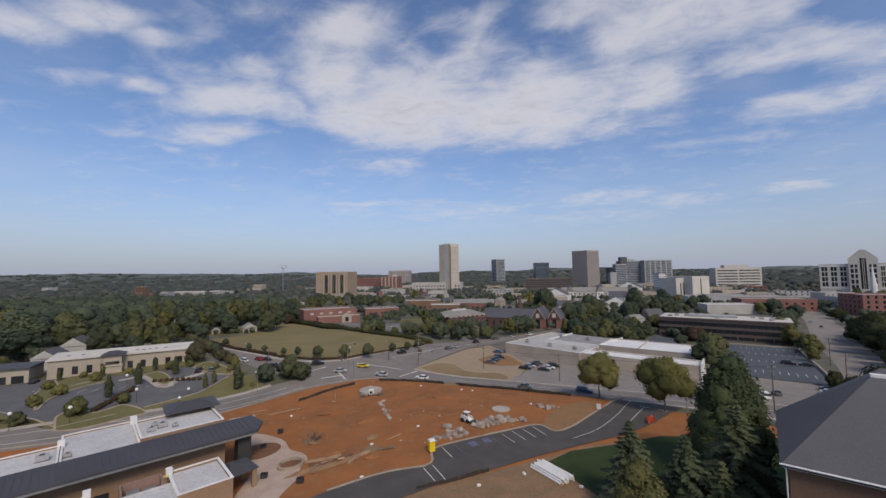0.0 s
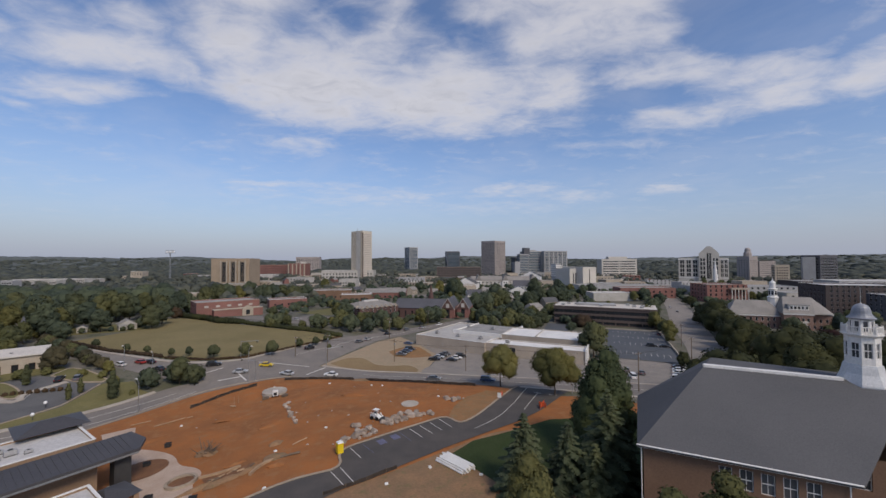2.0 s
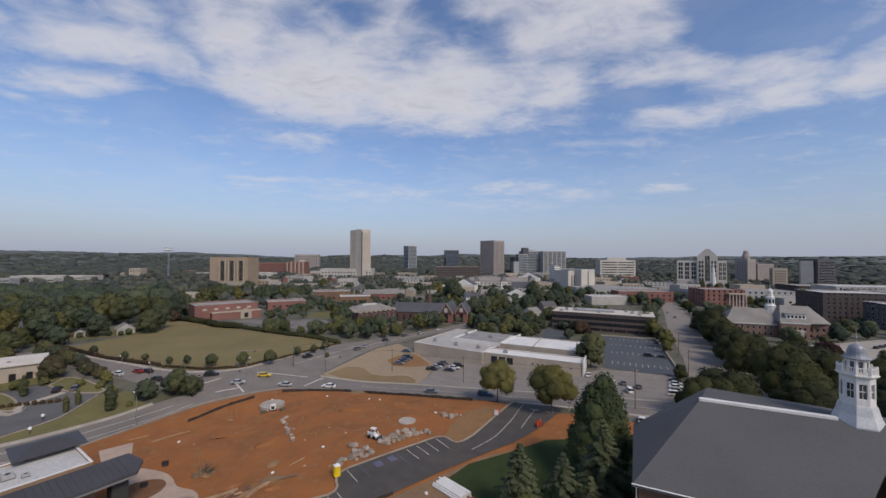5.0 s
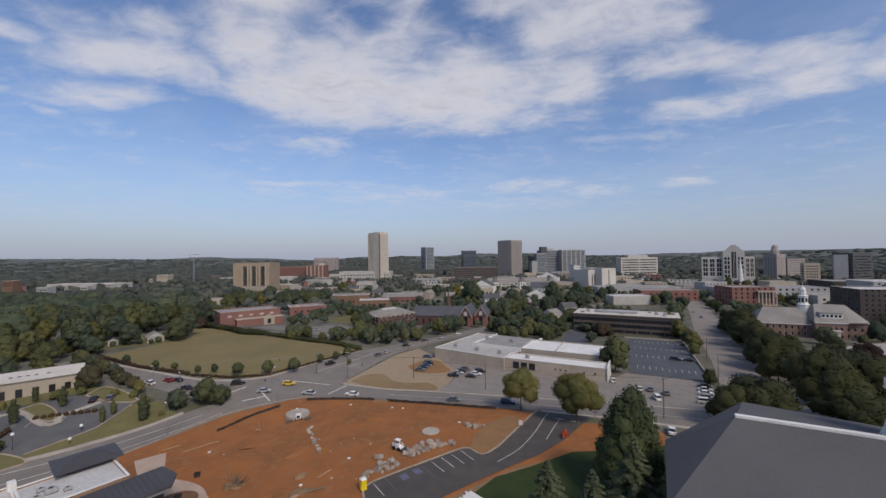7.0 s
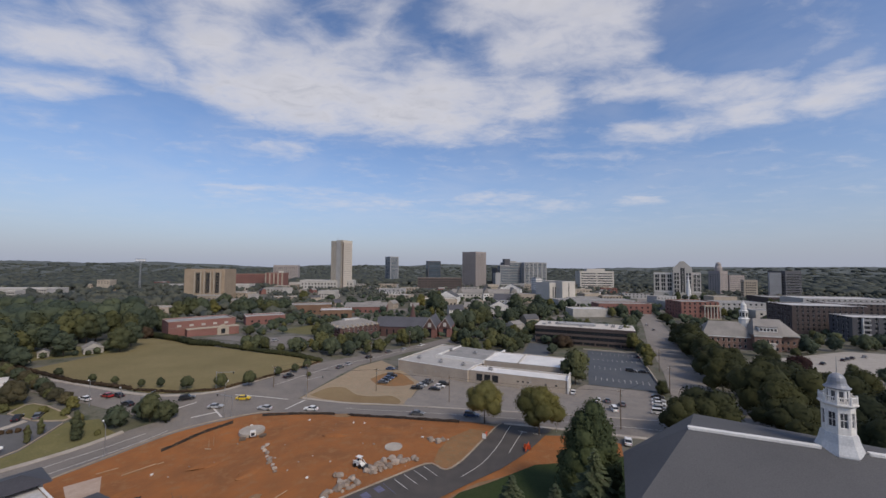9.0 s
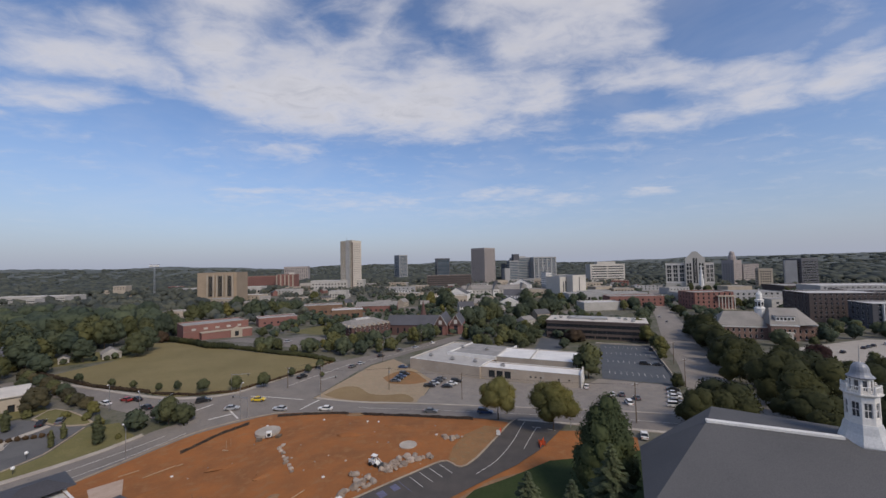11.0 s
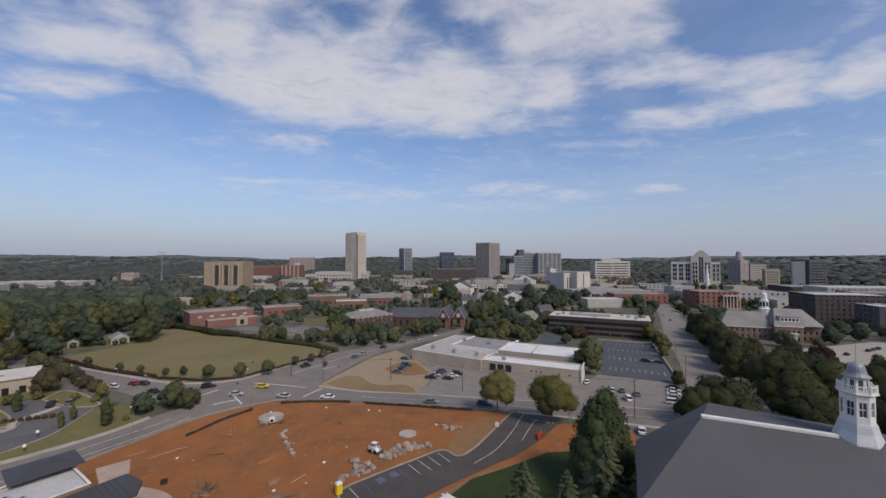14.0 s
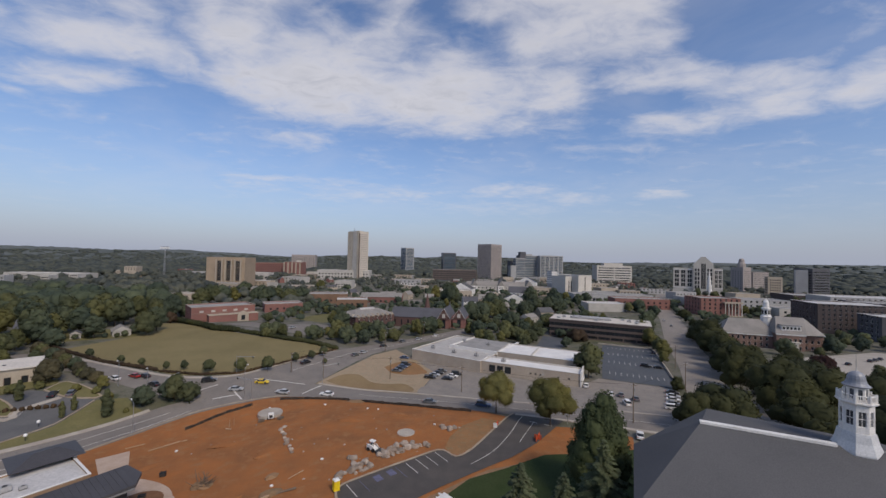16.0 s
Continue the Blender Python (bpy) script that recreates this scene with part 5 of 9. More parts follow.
bmesh.ops.recalc_face_normals(bm, faces=bm.faces[:])
part("entrance_gable", bm, STUCCO, b, "pale arched entrance gable")
part("door", boxes((28.3, 30.7, -7.4, -7.25, 1.2, 4.4)), GLASS, b)
flat("brick_hall", "low red brick hall with a white roof edge", -147, 322.5, 30, 30, 18, 6.4, BRICK, GRAVEL, {"S": [(5, 1.6, [(2, 1.6)], 2)]}, cap=WHITE)
flat("brick_store", "low tan brick store with a pale roof", -141, 410, 14, 40, 26, 9.5, BRICK_BROWN, GRAVEL, {"S": [(6, 2, [(2, 2)], 2)]}, cap=WHITE)
flat("white_roofed_store", "low brown store with a white roof", -102, 377, 12, 29, 22, 7, BRICK_BROWN, MEMBRANE, {"S": [(5, 2, [(2, 2)], 2)]}, cap=WHITE)
b = thing("brick_shed", "long brick shed with a grey pitched roof", "building", -92, 437, -7.5, 2)
block(b, 0, 46, 0, 24, 0, 7.5, BRICK, {"S": [(7, 2, [(2, 2)], 2)]})


def pitched(parent, x0, x1, y0, y1, z, rise, mat, axis="x", over=0.5, name="roof", hip=0.0, gable=None):
    """A pitched roof on a body, ridge along an axis; hip: how far the ridge's ends draw in."""
    bm = bmesh.new()
    a, b, c, d = x0 - over, x1 + over, y0 - over, y1 + over
    base = [(a, c, z), (b, c, z), (b, d, z), (a, d, z)]
    if axis == "x":
        m = (c + d) / 2
        top = [(a + hip, m, z + rise), (b - hip, m, z + rise)]
        faces = ((0, 1, 5, 4), (2, 3, 4, 5), (1, 2, 5), (3, 0, 4), (3, 2, 1, 0))
    else:
        m = (a + b) / 2
        top = [(m, c + hip, z + rise), (m, d - hip, z + rise)]
        faces = ((1, 2, 5, 4), (3, 0, 4, 5), (0, 1, 4), (2, 3, 5), (3, 2, 1, 0))
    v = [bm.verts.new(p) for p in base + top]
    for q in faces:
        bm.faces.new([v[i] for i in q]).material_index = 1 if gable and len(q) == 3 else 0
    bmesh.ops.recalc_face_normals(bm, faces=bm.faces[:])
    return part(name, bm, [mat, gable] if gable else mat, parent)


pitched(b, 0, 46, 0, 24, 7.5, 4, SHINGLE_PALE, gable=BRICK)
b = thing("gabled_courthouse", "red brick building with pale gabled dormers along its roof", "building", -58, 262, -3.0, 44)
block(b, 0, 32, 0, 24, 0, 6.8, BRICK_DARK, {"S": [(8, 1.5, [(2.2, 2.0), (5.0, 1.6)], 1)], "W": [(5, 1.5, [(2.2, 2), (5, 1.6)], 1)]}, frame_mat=WHITE, kind="framed")
pitched(b, 0, 32, 0, 24, 6.8, 3.4, SHINGLE_PALE, hip=7)
part("skylight_ridge", boxes((10, 22, 10.5, 13.5, 9.4, 10.8)), MEMBRANE, b, "white raised ridge light")


def small_gable(parent, x, y, z, w, h, depth, mat, turn=0):
    bm = bmesh.new()
    vs = [bm.verts.new(p) for p in ((-w / 2, 0, 0), (w / 2, 0, 0), (0, 0, h))]
    f = bm.faces.new(vs)
    r = bmesh.ops.extrude_face_region(bm, geom=[f])
    bmesh.ops.translate(bm, verts=[v for v in r["geom"] if isinstance(v, bmesh.types.BMVert)], vec=(0, depth, 0))
    bmesh.ops.recalc_face_normals(bm, faces=bm.faces[:])
    bm.transform(Matrix.Translation((x, y, z)) @ Matrix.Rotation(radians(turn), 4, "Z"))
    return part("dormer", bm, mat, parent, "pale gabled dormer")


for k in range(8):
    small_gable(b, 2.0 + k * 4.0, -0.55, 6.2, 2.2, 1.9, 3.0, STUCCO)
for k in range(4):
    small_gable(b, -0.55, 21 - k * 5.6, 6.2, 2.2, 1.9, 3.0, STUCCO, -90)
b = thing("brick_church", "dark red brick church with a steep dark roof and gabled front", "church", -38, 287, -6.6, -10)
block(b, 0, 42, 0, 20, 0, 8.0, BRICK_DARK, {"S": [(8, 1.3, [(2, 4)], 1)]})
pitched(b, 0, 42, 0, 20, 8.0, 6.0, SLATE, gable=BRICK_DARK)
for x0, x1, y0, rise in ((36.5, 45.5, -6.0, 7.2), (47.0, 55.5, -2.0, 6.8)):
    block(b, x0, x1, y0, 22, 0, 8.6, BRICK, {"S": [(1, 2.6, [(2, 6)], 2.5)]})
    pitched(b, x0, x1, y0, 22, 8.6, rise, SLATE, "y", 0.2)
    mid = (x0 + x1) / 2
    bm = bmesh.new()
    vs = [bm.verts.new(p) for p in ((x0, y0 - 0.25, 8.6), (x1, y0 - 0.25, 8.6), (mid, y0 - 0.25, 8.4 + rise))]
    bm.faces.new(vs)
    r = bmesh.ops.extrude_face_region(bm, geom=bm.faces[:])
    bmesh.ops.translate(bm, verts=[v for v in r["geom"] if isinstance(v, bmesh.types.BMVert)], vec=(0, -0.4, 0))
    bmesh.ops.recalc_face_normals(bm, faces=bm.faces[:])
    part("front_gable", bm, BRICK_DARK, b)
    bm = bmesh.new()
    for e in (x0 - 0.4, x1 + 0.4):
        tube(bm, (e, y0 - 0.75, 8.3), (mid, y0 - 0.75, 8.9 + rise), 0.16, 0.16, 4)
    part("gable_trim", bm, WHITEWALL, b, "white gable coping")
    part("gable_window", boxes((mid - 1.1, mid + 1.1, y0 - 0.8, y0 - 0.66, 9.4, 12.2)), WHITEWALL, b, "pale tracery window")
part("link", boxes((45.6, 46.9, 0, 20, 0, 9.5)), BRICK, b)
bm = bmesh.new()
lathe(bm, ((2.3, 0), (2.3, 13), (2.6, 13.2), (2.2, 13.6), (0.15, 24)), 8)
bm.transform(Matrix.Translation((24, 17, 0)))
part("steeple", bm, BRICK_DARK, b, "slim dark brick steeple")


def municipal():
    m = thing("municipal_hall", "brick municipal hall with grey hipped roofs and a white cupola", "building", 182.8, 253.8, -8.4, -21)
    rw = [(2.2, 2.2), (5.9, 2.2)]
    block(m, 0, 27, 0, 20, 0, 9.4, BRICK_ROSE, {"S": [(8, 1.3, rw, 1.5)], "W": [(5, 1.3, rw, 1.5)]}, kind="framed", frame_mat=WHITE)
    pitched(m, 0, 30, 0, 20, 9.4, 8.5, SHINGLE_PALE, hip=7)
    block(m, 27.05, 41, -5, 20, 0, 11.6, BRICK_ROSE, {"S": [(5, 1.4, [(2.2, 2.4), (6.6, 2.4)], 1)], "W": [(1, 1.3, [(2.2, 2.4), (6.6, 2.4)], 20)]}, kind="framed", frame_mat=WHITE)
    block(m, 41.05, 52, 0, 20, 0, 11.4, BRICK_ROSE, {"S": [(3, 1.3, rw, 1.0)], "E": [(4, 1.3, rw, 1.5)]}, kind="framed", frame_mat=WHITE)
    bm = bmesh.new()
    v = [bm.verts.new(p) for p in ((26.4, -5.6, 11.6), (41.6, -5.6, 11.6), (52.6, -0.6, 11.4), (52.6, 20.6, 11.4), (26.4, 20.6, 11.6), (31, 8, 20.8), (45.5, 8.5, 20.6))]
    for q in ((0, 1, 6, 5), (1, 2, 6), (2, 3, 6), (3, 4, 5, 6), (4, 0, 5), (4, 3, 2, 1, 0)):
        bm.faces.new([v[k] for k in q])
    bmesh.ops.recalc_face_normals(bm, faces=bm.faces[:])
    part("main_roof", bm, SHINGLE_PALE, m, "grey hipped main roof")
    part("eave_cornice", boxes((26.6, 41.4, -5.5, -5.02, 10.9, 11.55), (-0.4, 26.9, -0.45, -0.02, 8.8, 9.35), (41.5, 52.4, -0.5, -0.02, 10.7, 11.35)), WHITE, m, "white eaves cornice")
    part("dormer", boxes((30.5, 40.0, -2.6, 4, 13.6, 16.4)), WHITE, m, "white dormer with a row of windows")
    part("dormer_roof", boxes((30.1, 40.4, -3.0, 5, 16.4, 16.8)), SHINGLE_PALE, m)
    me = window_mesh(1.4, 1.7, "framed", GLASS, WHITE)
    for k in range(5):
        piece("window", me, m, Matrix.Translation((31.6 + k * 1.85, -2.66, 14.1)))
    part("entrance", boxes((33, 37.4, -6.8, -5.02, 0, 6.4), (32.4, 38, -7.2, -5.02, 6.4, 7.2)), PRECAST, m, "pale stone entrance")
    part("door", boxes((34.4, 36.0, -6.9, -6.78, 0.3, 3.4)), GLASS, m)
    bm = bmesh.new()
    lathe(bm, ((3.0, 14.0), (3.0, 19.6), (3.4, 19.9), (2.6, 20.4), (2.4, 20.8), (2.4, 24.8), (2.8, 25.1), (2.8, 25.4), (1.8, 25.8), (1.6, 28.6), (1.9, 28.9), (1.5, 29.6), (0.7, 30.6), (0.12, 31.2), (0.05, 33.4)), 8)
    bm.transform(Matrix.Translation((27.4, 11.5, 0)))
    c = part("cupola", bm, WHITE, m, "white wooden cupola")
    me = window_mesh(1.1, 2.6, "plain", GLASS, WHITE)
    for k in range(8):
        a = (k + 0.5) * math.pi / 4
        piece("window", me, c, Matrix.Translation((27.4 + 2.26 * math.cos(a), 11.5 + 2.26 * math.sin(a), 21.5)) @ Matrix.Rotation(a + math.pi / 2, 4, "Z"))


municipal()
b = flat("brick_offices", "red brick four-storey offices with a pale columned portico", 264, 396, -3, 39, 30, 17, BRICK, GRAVEL, {"S": [(7, 1.9, rows_of(4, 2.2, 4.1, 2.6), 1)], "W": [(5, 1.9, rows_of(4, 2.2, 4.1, 2.6), 2)]}, 0.8, "framed", frame_mat=STUCCO, cap=STUCCO)
part("portico_roof", boxes((21, 38.5, -4.2, -0.05, 14.2, 15.6)), STUCCO, b, "pale portico roof")
part("portico_floor", boxes((21, 38.5, -4.2, -0.05, 0, 2.0)), STUCCO, b)
for k in range(6):
    bm = bmesh.new()
    tube(bm, (21.8 + k * 3.18, -3.6, 2.0), (21.8 + k * 3.18, -3.6, 14.2), 0.5, 0.42, 10)
    part("column", bm, PRECAST, b)
b = flat("arched_tower_block", "cream stone office block with pedimented centre and dark windows", 408.7, 687.3, -32, 84, 40, 45, PRECAST, GRAVEL, {"W": [(5, 5.0, rows_of(4, 16, 7.4, 5.6), 2)]}, 0.8)
part("wing_face", boxes((69.5, 84, -1.2, -0.05, 0, 45)), PRECAST, b)
for r in ((-0.4, 35, -0.6, -0.05, 12.4, 13.6), (-0.4, 35, -0.6, -0.05, 43.6, 45.2), (69.5, 84.4, -1.8, -1.25, 12.4, 13.6), (69.5, 84.4, -1.8, -1.25, 43.6, 45.2)):
    part("string_course", boxes(r), WHITE, b, "pale string course")
wide = window_mesh(7.2, 6.0, "plain", GLASS, PRECAST)
slim = window_mesh(4.2, 6.0, "plain", GLASS, PRECAST)
bar = window_mesh(0.7, 6.0, "plain", PRECAST, PRECAST)
for j in range(4):
    z = 15.0 + j * 7.4
    for k in range(3):
        piece("window", wide, b, Matrix.Translation((6.4 + k * 11.3, -0.1, z)))
        piece("mullion", bar, b, Matrix.Translation((6.4 + k * 11.3, -0.22, z)))
    for k in range(2):
        piece("window", slim, b, Matrix.Translation((73.6 + k * 6.4, -1.26, z)))
        piece("mullion", bar, b, Matrix.Translation((73.6 + k * 6.4, -1.38, z)))
part("centre_bay", boxes((35.5, 69.0, -4, -0.05, 0, 52)), PRECAST, b)
bm = bmesh.new()
vs = [bm.verts.new(p) for p in ((34.8, -4, 52), (69.7, -4, 52), (68.5, -4, 55), (55.5, -4, 66.5), (49.0, -4, 66.5), (36.0, -4, 55))]
f = bm.faces.new(vs)
r = bmesh.ops.extrude_face_region(bm, geom=[f])
bmesh.ops.translate(bm, verts=[v for v in r["geom"] if isinstance(v, bmesh.types.BMVert)], vec=(0, 26, 0))
bmesh.ops.recalc_face_normals(bm, faces=bm.faces[:])
part("pediment", bm, PRECAST, b, "stepped stone pediment")
for k, (x, w_, z1) in enumerate(((37.6, 3.4, 46), (42.6, 3.0, 46), (48.6, 7.4, 55), (58.9, 3.0, 46), (63.5, 3.4, 46))):
    part("window", boxes((x, x + w_, -4.15, -3.9, 12, z1)), GLASS, b)
for k in range(4):
    part("spandrel", boxes((37.4, 45.8, -4.3, -4.16, 17.5 + k * 7.5, 19.2 + k * 7.5), (58.7, 67.1, -4.3, -4.16, 17.5 + k * 7.5, 19.2 + k * 7.5)), PRECAST, b)
part("mullion", boxes((51.2, 51.8, -4.4, -4.16, 12, 55), (53.2, 53.8, -4.4, -4.16, 12, 55)), PRECAST, b)
b.matrix_basis = b.matrix_basis @ Matrix.Diagonal((0.846, 1, 1, 1))
flat("brown_stepped_tower", "brown brick tower block with a stepped top", 612, 790, 22, 26, 24, 48, BROWNTOWER, GRAVEL, {"S": [(5, 1.6, rows_of(9, 4, 4.4, 2), 2)], "W": [(4, 1.6, rows_of(9, 4, 4.4, 2), 2)]})
bm = bmesh.new()
lathe(bm, ((7, 48), (7, 56), (5, 61), (5, 64), (3.5, 67), (1, 68)), 10)
bm.transform(pose(621, 806, -8))
tagged(part("tower_lantern", bm, BROWNTOWER), "round brown lantern on the stepped tower", "tower top")
flat("brown_block", "brown brick block beside the stepped tower", 640, 800, 20, 50, 30, 39, BROWNTOWER, GRAVEL, {"S": [(11, 2, rows_of(9, 4, 4.3, 2), 2)]})
flat("beige_block", "small beige block with rows of dark windows", 552, 658, -20, 20, 14, 33, STUCCO, GRAVEL, {"S": [(5, 2.0, rows_of(6, 6, 4.3, 2), 2)], "W": [(4, 2.0, rows_of(6, 6, 4.3, 2), 2)]})
flat("grey_slab", "blank blue-grey slab of an office tower", 604, 664, -36, 16, 22, 46, GREYCLAD, GRAVEL, {})
b = flat("dark_office_tower", "dark glass office tower with pale floor bands", 622, 652, 16, 42, 28, 49, SLATE, GRAVEL, {"S": [(1, 38, rows_of(9, 5, 4.6, 2.6), 1)], "W": [(1, 22, rows_of(9, 5, 4.6, 2.6), 1)]}, frame_mat=GREYCLAD, kind="mullion")
flat("long_apartments", "long dark brick apartment block with a white roof", 296, 306, -14, 52, 34, 22.5, BRICK_UMBER, MEMBRANE, {"S": [(13, 1.7, rows_of(6, 3, 3.6, 2.0), 2)], "W": [(7, 1.7, rows_of(6, 3, 3.6, 2.0), 2)]}, cap=WHITE, frame_mat=GREYCLAD, kind="framed")
b = flat("slate_apartments", "dark slate apartment block with pale balconies", 306, 270, -14, 60, 22, 17.5, SLATE, MEMBRANE, {"S": [(11, 2.2, rows_of(5, 2.4, 3.4, 2.2), 2)], "W": [(4, 2.0, rows_of(5, 2.4, 3.4, 2.0), 2)]}, cap=WHITE, frame_mat=WHITE, kind="framed")
for x in (6, 22, 38, 52):
    for j in range(5):
        part("balcony", boxes((x, x + 4.4, -1.6, -0.05, 3.2 + 3.4 * j, 3.45 + 3.4 * j), (x, x + 4.4, -1.6, -1.5, 3.45 + 3.4 * j, 4.5 + 3.4 * j)), GREYCLAD, b, "pale grey balcony")
    part("pier", boxes((x - 0.5, x - 0.05, -1.6, -0.05, 0, 19)), WHITE, b)
flat("brick_apartments", "brown brick apartment block with pale roof edges", 392, 360, -16, 80, 36, 19, BRICK_UMBER, GRAVEL, {"S": [(16, 1.8, rows_of(5, 3, 3.6, 2.0), 2)]}, cap=WHITE)
flat("grey_roofed_block", "long grey block with a pale stepped roof", 440, 440, -12, 90, 40, 18, GREYCLAD, MEMBRANE, {"S": [(16, 2.2, rows_of(4, 3, 4.0, 2.0), 2)]}, cap=WHITE)
flat("low_brick_mall", "long low brown brick mall with a grey roof", 470, 520, -12, 90, 50, 13, BRICK_UMBER, GRAVEL, {"S": [(14, 2.4, rows_of(2, 3, 5.6, 2.6), 2)]}, cap=WHITEWALL)
flat("long_store", "long low grey store with a flat roof", 300, 470, -5, 120, 40, 10, GREYCLAD, GRAVEL, {"S": [(18, 2.4, rows_of(2, 3, 4.6, 2.2), 2)]}, cap=WHITEWALL)
flat("low_block", "low grey block with a flat roof", 330, 380, -10, 70, 30, 10, WHITEWALL, GRAVEL, {"S": [(10, 2.4, rows_of(2, 2, 4.0, 2.0), 2)]}, cap=WHITEWALL)
b = thing("white_steeple", "slim white church steeple", "steeple", 440, 640, -7, 0)
bm = bmesh.new()
lathe(bm, ((3.6, 0), (3.6, 17), (3.0, 18), (2.4, 25), (0.15, 44)), 8)
part("spire", bm, WHITE, b)
b = flat("tan_apartments", "tan concrete apartment block with tall dark window bays", -345, 566, 5, 54, 40, 46, STUCCO_TAN, GRAVEL, {}, 0.8, cap=STUCCO)
for k in range(3):
    x = 15.5 + k * 13.0
    part("window_bay", boxes((x, x + 6.4, -0.5, 0.1, 14, 43)), DARKMETAL, b, "tall dark glazed bay")
    for j in range(9):
        piece("window", window_mesh(5.6, 2.2, "mullion", GLASS, STUCCO_TAN), b, Matrix.Translation((x + 3.2, -0.6, 14.5 + j * 3.15)))
    for e in (x - 1.9, x + 6.5):
        part("fin", boxes((e, e + 1.8, -3.0, 0, 2, 45)), STUCCO, b)
part("ground_floor", boxes((13, 53, -0.4, 0.1, 4, 9)), GLASS, b)
flat("brick_flats", "red brick flats with pale corner piers", -437, 905, 4, 68, 40, 33, BRICK, GRAVEL, {"S": [(14, 2, rows_of(7, 4, 4.1, 2), 2)]}, cap=STUCCO)
b = flat("brick_flats_end", "taller end of the brick flats with pale piers", -368, 897, 4, 40, 40, 36, BRICK, GRAVEL, {"S": [(6, 2, rows_of(7, 4, 4.3, 2), 1)]}, cap=STUCCO)
for x in (0, 9, 18, 27, 36):
    part("pier", boxes((x, x + 2.6, -1.0, -0.05, 0, 37)), STUCCO, b, "pale stone pier")
part("stair_head", boxes((28, 38, 4, 14, 37, 42)), PRECAST, b)
flat("far_brick_hotel", "brown brick hotel block far off", -507, 1300, 8, 76, 40, 55, BROWNTOWER, GRAVEL, {"S": [(12, 2.4, rows_of(10, 6, 4.6, 2.2), 2)]})


def tower(name, label, x, y, turn, w, d, h, wall, sides, glass=None, z=-7.0, kind="plain", frame_mat=None, top=4.0):
    b = flat(name, label, x, y, turn, w, d, h, wall, GRAVEL, sides, 1.0, kind, glass, frame_mat, z=z)
    part("penthouse", boxes((w * 0.25, w * 0.75, d * 0.25, d * 0.75, h, h + top)), wall, b)
    return b


# the tan tower: a slab of two halves with a pale joint
b = tower("tan_tower", "tall tan office tower with pale ribs and striped floors", -191, 882, 52, 27, 40, 110, TAN, {"S": [(1, 23, rows_of(24, 6, 4.2, 1.5), 1.5)], "W": [(1, 3.0, rows_of(24, 6, 4.2, 1.5), 34)]}, glass=BROWNTOWER, top=3)
part("rib", boxes((-0.3, 1.6, -0.5, 1.2, 0, 108)), DARKWALL, b, "dark recessed corner joint")
part("side_panel", boxes((-0.8, -0.05, 21.5, 40.4, 0, 111)), TAN_RIBBED, b, "tan side wall with fine ribs")
part("side_panel", boxes((-1.2, -0.05, 8.0, 21.0, 0, 112)), PRECAST, b, "pale plain middle panel")
part("side_panel", boxes((-0.8, -0.05, 1.6, 7.5, 0, 111)), TAN_RIBBED, b, "tan side wall with fine ribs")
for k in range(6):
    part("rib", boxes((-1.3, -0.82, 23.0 + k * 3.0, 23.9 + k * 3.0, 0, 111)), TAN, b)
for k in range(2):
    part("rib", boxes((-1.3, -0.82, 2.4 + k * 2.6, 3.2 + k * 2.6, 0, 111)), TAN, b)
part("plant_room", boxes((8, 20, 12, 30, 111, 114)), PRECAST, b)
bm = bmesh.new()
tube(bm, (6, 26, 111), (6, 26, 120), 0.5, 0.2, 6)
part("mast", bm, METAL, b)
tower("brown_tower", "tall brown precast office tower with a dark top band", 124, 998, 45, 45, 45, 92, BROWNTOWER, {"S": [(22, 0.9, rows_of(21, 6, 4.0, 2.4), 1)], "W": [(22, 0.9, rows_of(21, 6, 4.0, 2.4), 1)]}, top=2)
tower("blue_glass_tower", "slim blue glass office tower", -118, 1235, 34, 30, 34, 84, GREYCLAD, {"S": [(1, 26, rows_of(18, 4, 4.4, 3.0), 1)], "W": [(1, 30, rows_of(18, 4, 4.4, 3.0), 1)]}, GLASS_BLUE, kind="mullion", frame_mat=GREYCLAD, top=2)
tower("dark_glass_tower", "dark glass office tower far off", 2, 1300, 14, 44, 30, 72, SLATE, {"S": [(1, 40, rows_of(15, 4, 4.4, 3.4), 1)], "W": [(1, 26, rows_of(15, 4, 4.4, 3.4), 1)]}, GLASS_BLUE, kind="mullion", frame_mat=SLATE, top=2)
tower("glass_offices", "glass and steel office block with blue curtain wall", 214, 1060, 12, 48, 36, 66, GREYCLAD, {"S": [(1, 44, rows_of(14, 4, 4.4, 3.2), 1)], "W": [(1, 30, rows_of(14, 4, 4.4, 3.2), 1)]}, GLASS_BLUE, kind="mullion", frame_mat=GREYCLAD, top=6)
tower("glass_offices_low", "lower wing of the glass office block", 190, 1075, 12, 24, 30, 50, SLATE, {"S": [(1, 21, rows_of(10, 4, 4.4, 2.6), 1)]}, GLASS_BLUE, kind="mullion", frame_mat=GREYCLAD, top=1)
tower("striped_offices", "office block with pale frame and glass bays", 264, 1050, 10, 66, 36, 66, GREYCLAD, {"S": [(5, 10, rows_of(14, 4, 4.4, 3.0), 1)]}, GLASS_BLUE, kind="mullion", frame_mat=STUCCO, top=3)
b = thing("glass_office_annex", "stepped blue glass offices with dark plant rooms", "building", 196, 1040, -7, 12)
block(b, 0, 26, 0, 20, 0, 58, GREYCLAD, {"S": [(1, 24, rows_of(12, 4, 4.4, 3.0), 1)], "W": [(1, 18, rows_of(12, 4, 4.4, 3.0), 1)]}, GRAVEL, 0.8, "mullion", GLASS_BLUE, GREYCLAD)
